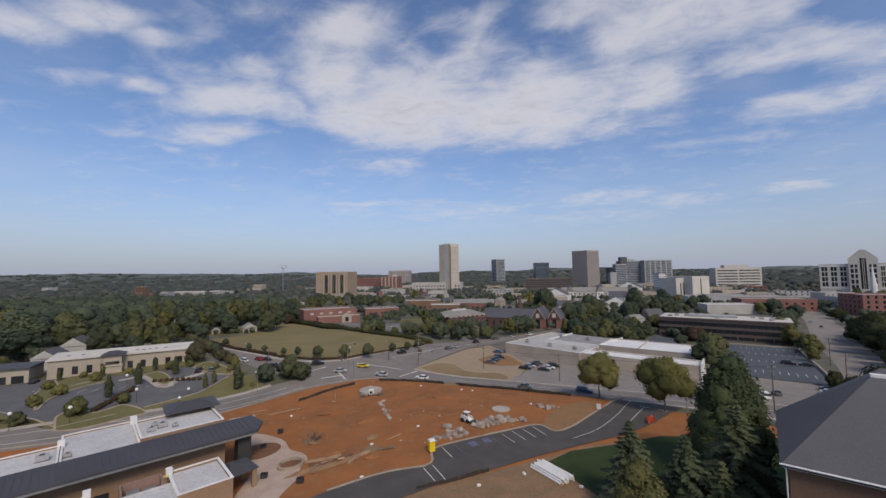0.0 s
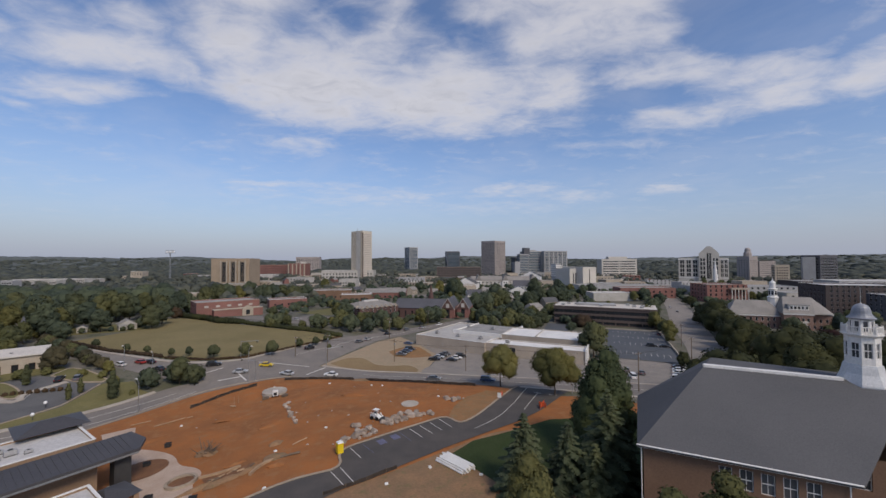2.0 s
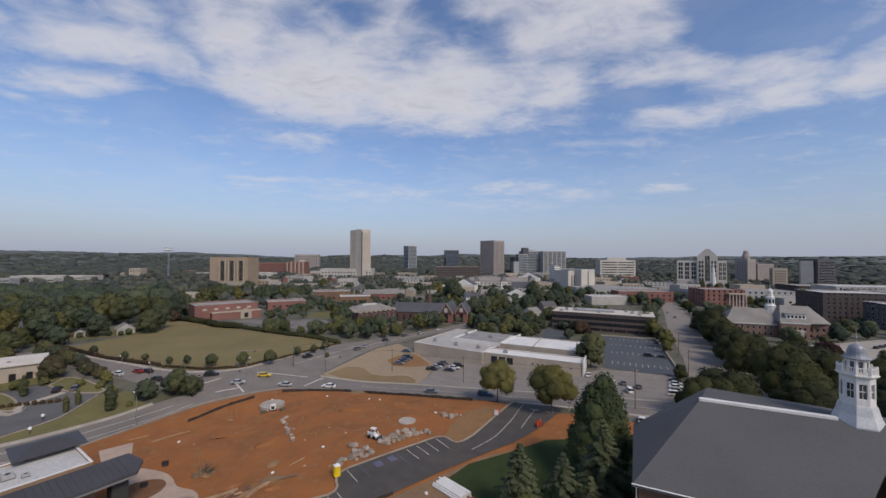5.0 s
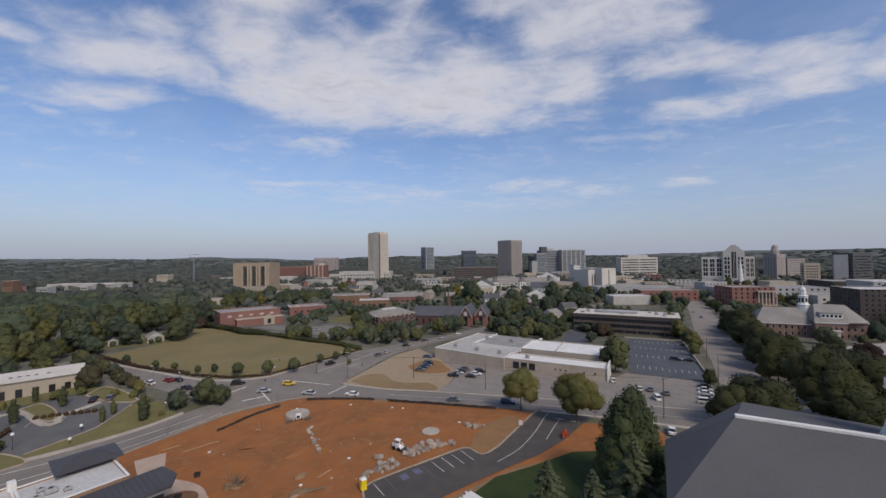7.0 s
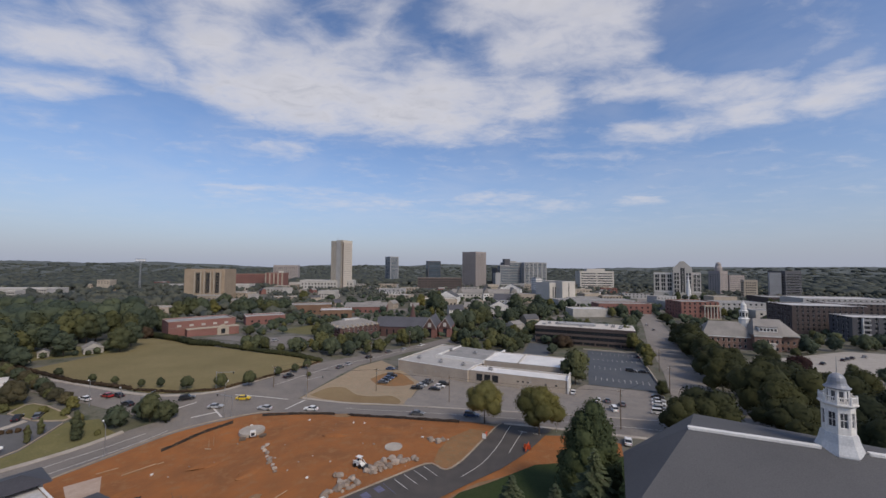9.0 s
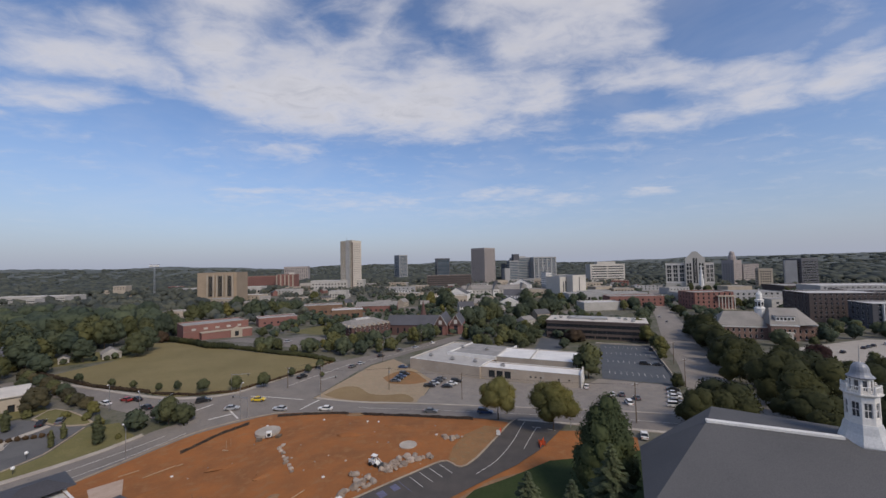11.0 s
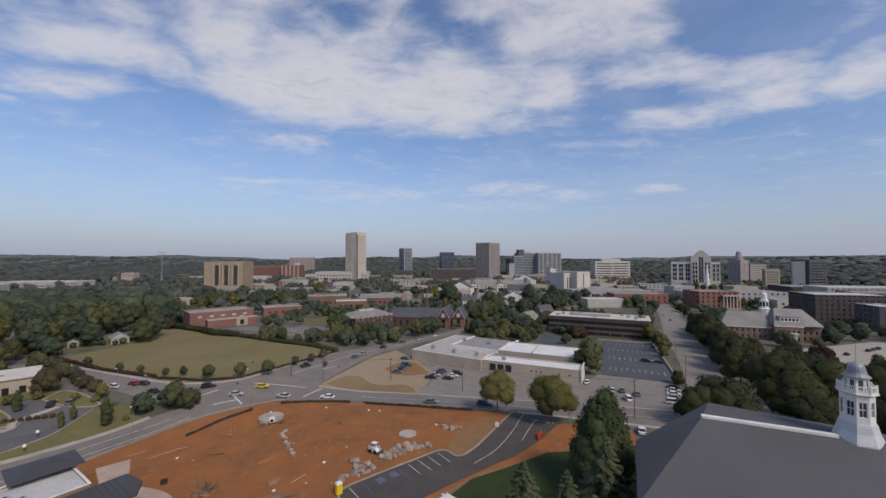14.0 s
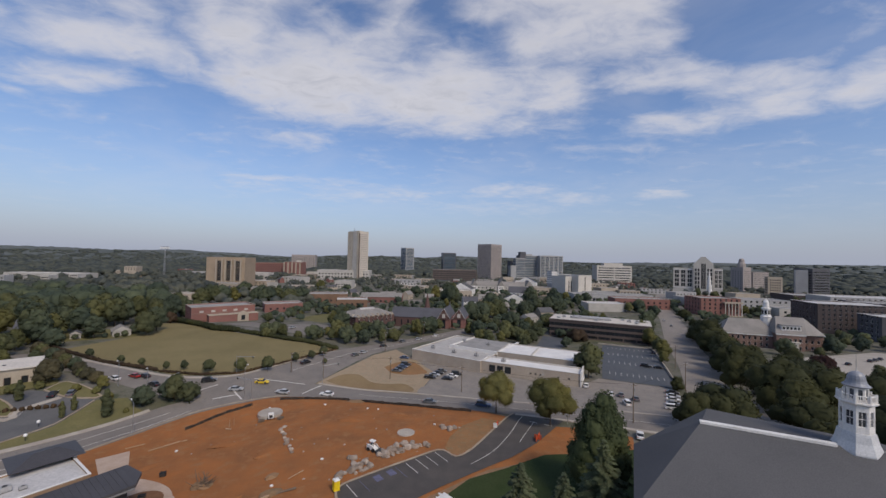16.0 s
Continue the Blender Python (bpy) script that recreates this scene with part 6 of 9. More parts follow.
part("plant_room", boxes((14, 30, 4, 18, 58, 76)), SLATE, b, "dark slate plant room")
part("terrace", boxes((-14, -0.1, 0, 18, 0, 38), (-14.4, 0, -0.4, 0.2, 36, 39)), GREYCLAD, b, "lower terrace block")
b = thing("white_stair_block", "white layered block with open landings", "building", 168, 600, -7, 20)
for k in range(6):
    part("landing", boxes((0, 11, -1.0, 12, 18 + k * 3.0, 19.6 + k * 3.0)), WHITE, b)
part("core", boxes((1, 10, 0, 12, 0, 37)), GREYCLAD, b)
flat("white_department_store", "plain white windowless store block", 192, 548, 27, 26, 40, 32, PRECAST, GRAVEL, {"S": [(1, 1.6, [(6, 24)], 6)]}, cap=WHITE)
flat("white_store_wing", "plain white store wing", 176, 556, 16, 20, 36, 30, PRECAST, GRAVEL, {"S": [(3, 1.4, [(6, 18)], 4)]}, cap=WHITE)
b = flat("white_offices", "white layered office block with dark ribbon windows", 392, 985, -4, 86, 40, 44, PRECAST, GRAVEL, {"S": [(2, 38, rows_of(6, 6, 6.2, 2.8), 2)]}, cap=WHITE, kind="mullion")
part("penthouse", boxes((20, 66, 8, 30, 45, 52)), PRECAST, b, "set-back white top storey")
# near-black panes fill the deck openings, standing in for the shade inside
b = flat("parking_garage", "brown open-decked parking garage", -22, 885, 2, 100, 40, 27, DARKWALL, GRAVEL, {"S": [(14, 6.2, rows_of(5, 3, 4.8, 2.6), 1)]}, glass=DARKMETAL)
flat("white_hall", "long white hall with a pale roof", -286, 885, 4, 118, 50, 20, WHITEWALL, MEMBRANE, {"S": [(16, 3, rows_of(2, 4, 7, 3), 2)]}, cap=WHITE)
flat("white_school", "long low white building among trees", -741, 655, 6, 126, 30, 12, WHITEWALL, MEMBRANE, {"S": [(16, 4, [(3, 4)], 2)]}, cap=WHITE)
flat("white_depot", "low white depot among trees", -420, 800, 4, 60, 30, 14, WHITEWALL, MEMBRANE, {"S": [(8, 4, [(3, 4)], 2)]}, cap=WHITE)
flat("white_shed", "low shed with white walls", 154, 408, 0, 40, 22, 8, WHITEWALL, MEMBRANE, {}, cap=WHITE)
flat("brick_row", "low brick row of shops", 196, 440, -4, 60, 24, 11, BRICK, GRAVEL, {"S": [(9, 2, rows_of(2, 2, 4.2, 2), 1)]}, cap=WHITEWALL)
flat("flat_row", "row of low shops with grey roofs", 170, 500, -2, 100, 30, 10, GREYCLAD, GRAVEL, {"S": [(14, 3, [(2, 4)], 1)]}, cap=WHITEWALL)
# roofs that rise out of the far woods
for x, y, w_, d_, h, wm, rm, lb in ((-618, 490, 13, 12, 27, BRICK_BROWN, SHINGLE, "brown brick tower block among trees"), (-520, 448, 12, 12, 20, GREYCLAD, GRAVEL, "grey block among trees"), (-555, 536, 10, 16, 16, WHITEWALL, MEMBRANE, "white block among trees"),
                                    (-552, 573, 12, 16, 17, WHITEWALL, MEMBRANE, "low white block among trees"), (-640, 780, 22, 20, 22, STUCCO, MEMBRANE, "cream block with a pale roof among trees"), (-290, 415, 26, 16, 6.5, GREYWALL, GRAVEL, "low grey block beside a clearing"), (-1290, 770, 24, 20, 20, WHITEWALL, MEMBRANE, "far white block among trees")):
    flat("woodland_block", lb, x, y, 8, w_, d_, h, wm, rm, {"S": [(4, 1.8, rows_of(2, h - 6.5, 3.2, 1.5), 0.8)]}, cap=WHITE)
drape("lot_clearing", [(-262, 350), (-300, 420), (-310, 455), (-280, 470), (-232, 352), (-224, 320)], 0.1, ROAD, 10.0, "grey parking lot in a clearing of the woods", "lot")
# pale gabled blocks and houses in the middle of the town
rnd = random.Random(5)


def house(x, y, turn, w, d, h, rise, wall, roof_mat, label, name="house"):
    b = thing(name, label, "house", x, y, ground_z(x, y) - 0.6, turn)
    n = max(2, int(w / 3.2))
    block(b, -w / 2, w / 2, -d / 2, d / 2, 0, h + 0.6, wall, {"S": [(n, 1.1, [(1.6, 1.5)] + ([(4.8, 1.5)] if h > 5.5 else []), 0.6)], "E": [(2, 1.1, [(1.6, 1.5)], 0.6)]}, kind="framed", frame_mat=WHITE)
    pitched(b, -w / 2, w / 2, -d / 2, d / 2, h + 0.6, rise, roof_mat, over=0.35, gable=wall)
    return b


house(-169.0, 205.0, 135, 9, 7.5, 2.7, 2.4, WHITEWALL, SHINGLE_PALE, "small white house with a grey pitched roof")
house(-183.4, 195.0, 130, 5, 4, 2.4, 1.3, WHITEWALL, SHINGLE, "small dark-roofed white cabin at the trees")
house(-204, 196, 30, 14, 10, 5.0, 4.0, BRICK_BROWN, SLATE, "brick house with a steep dark roof among trees")
house(-187, 117, 125, 10, 8, 4.2, 3.0, WHITEWALL, SLATE, "grey timber house with a dark pitched roof")
house(-202, 136, 130, 11, 9, 4.0, 3.6, WHITEWALL, SHINGLE, "pale timber house among trees")
for x, y, t, w, d, h, ri, wm, rm, lb in ((30, 420, 8, 16, 12, 6, 5, WHITE, SLATE, "white house with a steep dark roof"), (52, 445, -12, 20, 14, 7, 5, STUCCO, SHINGLE_PALE, "cream house with a pale roof"), (84, 455, 80, 16, 22, 7, 6, WHITE, SLATE, "white gabled block with a dark roof"),
                                         (30, 560, 70, 22, 30, 10, 8, WHITE, SHINGLE, "white gabled town block"), (150, 690, 70, 22, 34, 14, 9, WHITE, SLATE, "white gabled block with a dark roof"), (60, 395, 20, 14, 11, 5, 4, WHITEWALL, SHINGLE_PALE, "pale house with a grey roof"),
                                         (95, 360, 15, 13, 11, 5, 4, STUCCO, SHINGLE, "cream house among trees"), (74, 330, 40, 12, 10, 4, 3, WHITEWALL, SHINGLE_PALE, "pale bungalow among trees"), (110, 400, 0, 14, 10, 5, 4, BRICK, SHINGLE_PALE, "brick house among trees"),
                                         (235, 480, 0, 14, 12, 5, 6, WHITE, SHINGLE_PALE, "small white gabled house"), (252, 486, 0, 14, 12, 5, 6, WHITE, SHINGLE_PALE, "small white gabled house")):
    house(x, y, t, w, d, h, ri, wm, rm, lb)
b = thing("gabled_row", "long white-trimmed row with a purple-grey pitched roof", "building", 40, 612, -8, 3)
block(b, 0, 104, 0, 22, 0, 12, WHITEWALL, {"S": [(16, 2.4, rows_of(2, 3, 4.6, 2.2), 2)]}, frame_mat=WHITE, kind="framed")
pitched(b, 0, 104, 0, 22, 12, 6.5, SHINGLE_PALE, gable=WHITEWALL)
for x in (6, 48, 92):
    block(b, x, x + 9, -3, -0.05, 0, 12, WHITE, {"S": [(2, 1.8, rows_of(2, 3, 4.6, 2.4), 1)]}, frame_mat=GREYCLAD, kind="framed")
    pitched(b, x, x + 9, -3, 14, 12, 9.5, SHINGLE_PALE, "y", 0.4)
    small_gable(b, x + 4.5, -3.3, 12, 9.4, 9.2, 0.3, WHITE)
b = thing("green_roofed_hall", "pale hall with a flat greenish roof and white edge", "building", -4, 520, -8, 4)
block(b, 0, 44, 0, 22, 0, 9.5, STUCCO, {"S": [(9, 2.2, [(2.5, 2.6)], 1)]}, MEMBRANE_TAN, 0.8, cap=WHITE)
b = thing("dark_gabled_house", "white gabled house with a steep dark roof", "house", 92, 540, -8, -14)
block(b, 0, 26, 0, 16, 0, 8, WHITE, {"S": [(5, 1.6, rows_of(2, 2, 3.2, 1.8), 1)]}, kind="framed", frame_mat=GREYCLAD)
pitched(b, 0, 26, 0, 16, 8, 8, SLATE, gable=WHITE)
block(b, 18, 25, -3, -0.05, 0, 8, WHITE, {"S": [(2, 1.4, rows_of(2, 2, 3.2, 1.8), 1)]}, kind="framed", frame_mat=GREYCLAD)
pitched(b, 18, 25, -3, 10, 8, 6, SLATE, "y", 0.3)
small_gable(b, 21.5, -3.2, 8, 7.2, 5.8, 0.25, WHITE)
k = 0
for x, y in [(rnd.uniform(-330, 420), rnd.uniform(520, 1000)) for _ in range(34)] + [(rnd.uniform(-800, -360), rnd.uniform(380, 1000)) for _ in range(14)]:
    wm, lb = rnd.choice(((BRICK, "low brick building with a flat grey roof"), (WHITEWALL, "low white building with a flat roof"), (STUCCO, "low cream building with a flat roof"), (GREYCLAD, "low grey building with a flat roof")))
    flat("town_building", lb, x, y, rnd.uniform(-20, 20), rnd.uniform(22, 50), rnd.uniform(16, 30), rnd.uniform(6, 13), wm, rnd.choice((MEMBRANE, GRAVEL, GRAVEL)), {"S": [(6, 2.2, rows_of(2, 2.2, 4.0, 1.9), 1)]}, cap=WHITEWALL)
for k in range(46):
    x, y = rnd.uniform(-330, 420), rnd.uniform(440, 980)
    if clear(x, y, 8):
        house(x, y, rnd.uniform(0, 180), rnd.uniform(10, 18), rnd.uniform(8, 12), rnd.uniform(3.5, 6.5), rnd.uniform(2.5, 4.5), rnd.choice((WHITE, WHITEWALL, STUCCO, BRICK)), rnd.choice((SHINGLE_PALE, SHINGLE, SLATE, SHINGLE_PALE)), "small pitched-roof house among town trees", "town_house")
for x, y, w_, d_, tn in ((-20, 470, 60, 30, 5), (60, 500, 70, 30, -8), (120, 470, 50, 26, 0), (-210, 480, 60, 36, 12), (-250, 620, 90, 40, 5), (330, 560, 80, 40, -10), (380, 420, 60, 30, -12), (10, 690, 110, 40, 0), (-120, 560, 80, 36, 8)):
    drape("lot_town", [(x + (a * w_ / 2) * math.cos(radians(tn)) - (c * d_ / 2) * math.sin(radians(tn)), y + (a * w_ / 2) * math.sin(radians(tn)) + (c * d_ / 2) * math.cos(radians(tn))) for a, c in ((-1, -1), (1, -1), (1, 1), (-1, 1))], 0.1, ROAD, 15.0, "grey town parking lot", "lot")
drape("lot_brick_school", [(-128, 262), (-108, 250), (-84, 262), (-66, 245), (-58, 225), (-75, 215), (-110, 235), (-140, 250)], 0.08, ROAD, 8.0, "grey parking lot between trees and brick buildings", "lot")


# ---- trees ----
def ball(div):
    bm = bmesh.new()
    bmesh.ops.create_icosphere(bm, subdivisions=div, radius=1.0)
    bm.verts.index_update()
    out = np.array([v.co[:] for v in bm.verts]), np.array([[v.index for v in f.verts] for f in bm.faces])
    bm.free()
    return out


BALLS = {1: ball(1), 2: ball(2)}


def leaf_cloud(rng, lobes, n, size, flatness=0.0, wide=1.0, core=0.78, div=2, spread=0.34):
    """Many small leaf clumps round the lobes of a crown, facing outward and up, over a rough inner mass of each lobe."""
    L = np.array(lobes, float)
    area = (L[:, 3] * L[:, 4] + L[:, 3] * L[:, 5] + L[:, 4] * L[:, 5])
    pick = rng.choice(len(L), n, p=area / area.sum())
    d = rng.normal(size=(n, 3))
    d[:, 2] += 0.25
    d /= np.linalg.norm(d, axis=1)[:, None]
    r = 0.7 + spread * rng.random(n) ** 1.25
    P = L[pick, :3] + d * r[:, None] * L[pick, 3:6]
    nrm = d * 1.0 + rng.normal(size=(n, 3)) * 0.36 + np.array((0, 0, 0.3 + flatness))
    nrm /= np.linalg.norm(nrm, axis=1)[:, None]
    t = np.cross(nrm, rng.normal(size=(n, 3)))
    t /= np.linalg.norm(t, axis=1)[:, None]
    b = np.cross(nrm, t)
    s = size * (0.5 + 0.9 * rng.random(n))
    t, b = t * s[:, None] * wide, b * (s * (0.6 + 0.5 * rng.random(n)))[:, None]
    bend = nrm * (s * 0.25)[:, None]
    V = np.stack([P - t * 0.5, P - b * 0.5 + bend * 0.3, P + t * 0.5, P + b * 0.5 - bend], 1).reshape(-1, 3)
    F = np.arange(4 * n).reshape(n, 4).tolist()
    soft = np.repeat(d * 0.95 + np.array((0, 0, 0.22)) + nrm * 0.2, 4, 0)
    B, T = BALLS[div]
    m = len(L)
    rough = 1 + 0.16 * rng.normal(size=(m, len(B), 1)).clip(-1.5, 1.5)
    C = L[:, None, :3] + B[None] * rough * L[:, None, 3:6] * core
    G = (T[None] + (np.arange(m) * len(B))[:, None, None] + 4 * n).reshape(-1, 3).tolist()
    CN = np.repeat((B * 0.95 + np.array((0, 0, 0.25)))[None], m, 0).reshape(-1, 3)
    return np.concatenate([V, C.reshape(-1, 3)]), F + G, np.concatenate([soft, CN])


def foliage(name, cloud, leaf, parent=None, label="", centre=None):
    """A crown as one mesh; its normals lean outward from each clump, so that it shades softly."""
    V, F, S = cloud
    ob = part(name, (V.tolist(), [], F), leaf, parent, label)
    if centre is not None:
        out = V - np.array(centre)
        S = S + 0.55 * out / (np.linalg.norm(out, axis=1)[:, None] + 1e-6)
    S = S / np.linalg.norm(S, axis=1)[:, None]
    ob.data.normals_split_custom_set_from_vertices(S.tolist())
    return ob


def wood(rng, h, crown_z, radius, r0, limbs=7, lobes=()):
    """A tapered, slightly bent trunk with limbs that reach into the crown."""
    bm = bmesh.new()
    p, a = Vector((0, 0, -0.4)), Vector((0, 0, 1))
    top = h * 0.8
    pts = [p]
    for k in range(5):
        a = (a + Vector((rng.normal() * 0.05, rng.normal() * 0.05, 0))).normalized()
        p = p + a * (top + 0.4) / 5
        pts.append(p)
    for k, (q0, q1) in enumerate(zip(pts, pts[1:])):
        tube(bm, q0, q1, r0 * (1 - k / 5.6), r0 * (1 - (k + 1) / 5.6), 6)
    for k in range(limbs):
        s = rng.uniform(crown_z * 0.8, top * 0.9)
        i = min(4, int((s + 0.4) / (top + 0.4) * 5))
        base = pts[i].lerp(pts[i + 1], 0.4)
        ang = rng.uniform(0, 6.28)
        reach = radius * rng.uniform(0.5, 0.8)
        mid = base + Vector((math.cos(ang) * reach * 0.5, math.sin(ang) * reach * 0.5, reach * 0.35))
        end = base + Vector((math.cos(ang) * reach, math.sin(ang) * reach, reach * rng.uniform(0.5, 0.9)))
        tube(bm, base, mid, r0 * 0.38, r0 * 0.24, 4)
        tube(bm, mid, end, r0 * 0.24, r0 * 0.06, 3)
    return bm


def broadleaf(name, label, x, y, h, radius, leaf, n, size, seed, low=0.25, group="", squash=1.0, nl=11, category="tree", trunk=None, limbs=7, peak=0.0, div=2):
    rng = np.random.default_rng(seed)
    t = thing(name, label, category, x, y, None, rng.uniform(0, 360), group)
    cz = h * low
    lobes = []
    H = h - cz
    for k in range(nl):
        f = (k + 0.5) / nl
        ang, zz = k * 2.4 + rng.uniform(-0.4, 0.4), cz + H * (0.18 + 0.66 * f)
        prof = math.sin(math.pi * min(1, 0.22 + 0.72 * f)) ** 0.7 * (1 - peak * f)
        rr = radius * prof * rng.uniform(0.42, 0.66)
        lr = radius * rng.uniform(0.34, 0.52) * (0.75 + 0.25 * prof) * (1 - peak * 0.5 * f)
        lobes.append((rr * math.cos(ang), rr * math.sin(ang), zz, lr, lr, min(lr, H * 0.3) * squash))
    lobes.append((0, 0, cz + H * 0.5, radius * 0.74 * (1 - 0.35 * peak), radius * 0.74 * (1 - 0.35 * peak), H * 0.42))
    lobes.append((0.1 * radius, 0, h - radius * 0.3, radius * 0.4 * (1 - 0.6 * peak), radius * 0.4 * (1 - 0.6 * peak), radius * 0.32))
    cloud = leaf_cloud(rng, lobes, n, size, div=div)
    part("trunk", wood(rng, h, cz, radius, trunk or max(0.1, h * 0.017), limbs), BARK, t)
    foliage("crown", cloud, leaf, t, "", (0, 0, cz + H * 0.4))
    return t


def columnar(name, label, x, y, h, radius, leaf, n, size, seed, group=""):
    rng = np.random.default_rng(seed)
    t = thing(name, label, "tree", x, y, None, 0, group)
    lobes = [(rng.uniform(-0.2, 0.2) * radius, rng.uniform(-0.2, 0.2) * radius, h * (0.16 + 0.74 * k / 6), radius * (0.75 + 0.3 * math.sin(math.pi * (k + 1) / 8)) * (1 if k < 5 else 0.6), radius * 0.9 * (1 if k < 5 else 0.6), h * 0.12) for k in range(7)]
    cloud = leaf_cloud(rng, lobes, n, size)
    part("trunk", wood(rng, h, h * 0.2, radius, 0.09, 4), BARK, t)
    foliage("crown", cloud, leaf, t)
    return t


def conifer(name, label, x, y, h, radius, seed, whorls=26, group="", leaf=None):
    """A spruce: whorls of drooping boughs, each a spine with rows of needle sprays."""
    rng = np.random.default_rng(seed)
    t = thing(name, label, "tree", x, y, None, 0, group)
    bm = bmesh.new()
    tube(bm, (0, 0, -0.4), (0, 0, h * 0.96), 0.28, 0.04, 8)
    V = []
    for k in range(whorls):
        f = k / (whorls - 1)
        z = h * (0.06 + 0.92 * f)
        R = radius * (1 - f) ** 0.8 * rng.uniform(0.82, 1.12) + 0.15
        m = max(4, int(9 * (1 - 0.5 * f)))
        a0 = rng.uniform(0, 6.28)
        for j in range(m):
            a = a0 + j * 2 * math.pi / m + rng.uniform(-0.25, 0.25)
            RR = R * rng.uniform(0.75, 1.12)
            d = np.array((math.cos(a), math.sin(a), 0))
            side = np.array((-d[1], d[0], 0))
            droop = rng.uniform(0.22, 0.4)
            ns = max(3, int(RR / 0.32))
            tube(bm, (0, 0, z), tuple(d * RR * 0.8 + np.array((0, 0, z - droop * RR * 0.55))), 0.05, 0.015, 4)
            for i in range(ns):
                u = (i + 0.6) / ns
                c = d * RR * u + np.array((0, 0, z - droop * RR * u + 0.2 * RR * u * u * droop))
                wd = (0.28 + 0.5 * RR * 0.34 * math.sin(math.pi * min(1, 0.25 + 0.7 * u))) * rng.uniform(0.8, 1.2)
                up = np.array((0, 0, 0.05))
                V += [c - d * 0.3 - side * wd * 0.5 + up, c + d * 0.34 - side * wd * 0.3 - up, c + d * 0.34 + side * wd * 0.3 - up, c - d * 0.3 + side * wd * 0.5 + up]
                for sg in (-1, 1):
                    tip = c + side * sg * wd + d * 0.22 + np.array((0, 0, -0.16 * rng.uniform(0.5, 1.8)))
                    w2 = d * 0.2
                    q = [c - w2, c + w2 + np.array((0, 0, 0.03)), tip + w2 * 0.5, tip - w2 * 0.6]
                    V += q if sg > 0 else q[::-1]
    V = np.array(V)
    V += rng.normal(scale=0.04, size=V.shape)
    F = np.arange(len(V)).reshape(-1, 4)
    part("trunk", bm, BARK, t)
    S = V * np.array((1, 1, 0)) / radius + np.array((0, 0, 0.75))
    foliage("crown", (V, F.tolist(), S), leaf or NEEDLE, t, "layered dark green drooping boughs")
    return t


def again(src, x, y, s, turn, label=""):
    """The same kind of tree at another place and size."""
    c = copy_thing(src, pose(x, y, ground_z(x, y) - 0.05, 0, 0, turn) @ Matrix.Diagonal((s, s, s * (0.9 + 0.2 * ((x * 7.3 + y * 3.1) % 1)), 1)))
    if label:
        c["label"] = label
    return c


# near trees
broadleaf("street_tree", "round olive-green street tree beside the drive", 16.5, 115.3, 11.9, 6.0, LEAF_STREET, 12000, 0.32, 11, 0.22, "street trees")
broadleaf("street_tree", "olive and yellow street tree on red clay", 29.6, 104.9, 12.6, 6.6, LEAF_GOLD, 13000, 0.32, 12, 0.24, "street trees")
broadleaf("magnolia", "tall dense dark green tree on the lawn", 30.4, 74.0, 20.0, 7.4, LEAF_MAGNOLIA, 17000, 0.38, 13, 0.06, squash=0.95, nl=22, peak=0.42, trunk=0.35)
conifer("spruce", "tall layered spruce beside the brick hall", 26.6, 63.2, 15.6, 6.4, 14, 30, "spruces")
conifer("spruce", "dark spruce on the lawn near the drive", 12.9, 62.0, 12.2, 5.4, 15, 25, "spruces")
conifer("spruce", "small dark spruce on the lawn", 19.6, 61.5, 11.0, 4.9, 16, 20, "spruces")
conifer("spruce", "small dark spruce between larger ones", 22.6, 58.0, 9.2, 4.2, 17, 18, "spruces")
broadleaf("willow", "yellow-green willow in front of the spruces", 10.8, 46.8, 12.8, 3.8, LEAF_WILLOW, 9000, 0.3, 18, 0.08, squash=1.7)
broadleaf("willow", "olive tree before the brick hall", 28.6, 38.6, 15.4, 3.6, LEAF_WILLOW, 8000, 0.3, 19, 0.1, squash=1.5)
broadleaf("willow", "olive tree with thin foliage before the hall", 23.5, 39.5, 13.2, 3.4, LEAF_WILLOW, 7000, 0.3, 20, 0.1, squash=1.5)
broadleaf("brown_shrub", "brown leafless shrub under the spruces", 16.3, 47.5, 7.4, 3.4, LEAF_RUST, 3500, 0.28, 21, 0.05, category="shrub")

OAKS = [broadleaf("oak", "broad dark green oak along the street", 76.5, 104.2, 11.8, 9.6, LEAF_OAK, 4800, 0.58, 31, 0.12, "street oaks"),
        broadleaf("oak", "broad dark green oak along the street", 107.4, 123.1, 16.6, 9.6, LEAF_OAK, 4600, 0.62, 32, 0.1, "street oaks"),
        broadleaf("oak", "broad dark green oak along the street", 115.5, 149.9, 14.2, 8.2, LEAF_OAK, 4200, 0.6, 33, 0.12, "street oaks")]
OAK_H = (11.8, 16.6, 14.2)
rnd = random.Random(8)
for k, (x, y, h) in enumerate(((95.6, 100.5, 10.5), (68, 103, 10.2), (100, 108, 12.5), (127, 165, 14.5), (134, 180, 14.5), (142, 196, 15), (150, 212, 15), (158, 226, 15.5), (166, 241, 16.5), (174, 258, 15.5), (128, 138, 15.5),
                               (140, 150, 14.5), (121, 122, 14), (132, 118, 13), (148, 166, 12.5), (112, 98, 12), (126, 100, 12), (152, 132, 12), (184, 276, 11), (193, 293, 9), (165, 206, 8), (143, 108, 12), (160, 112, 12), (88, 88, 10), (104, 84, 11),
                               (206, 318, 7), (218, 344, 7), (232, 372, 8), (120, 84, 12), (172, 190, 9), (178, 226, 4), (160, 150, 9))):
    j = k % 3
    again(OAKS[j], x, y, h / OAK_H[j], rnd.uniform(0, 360))
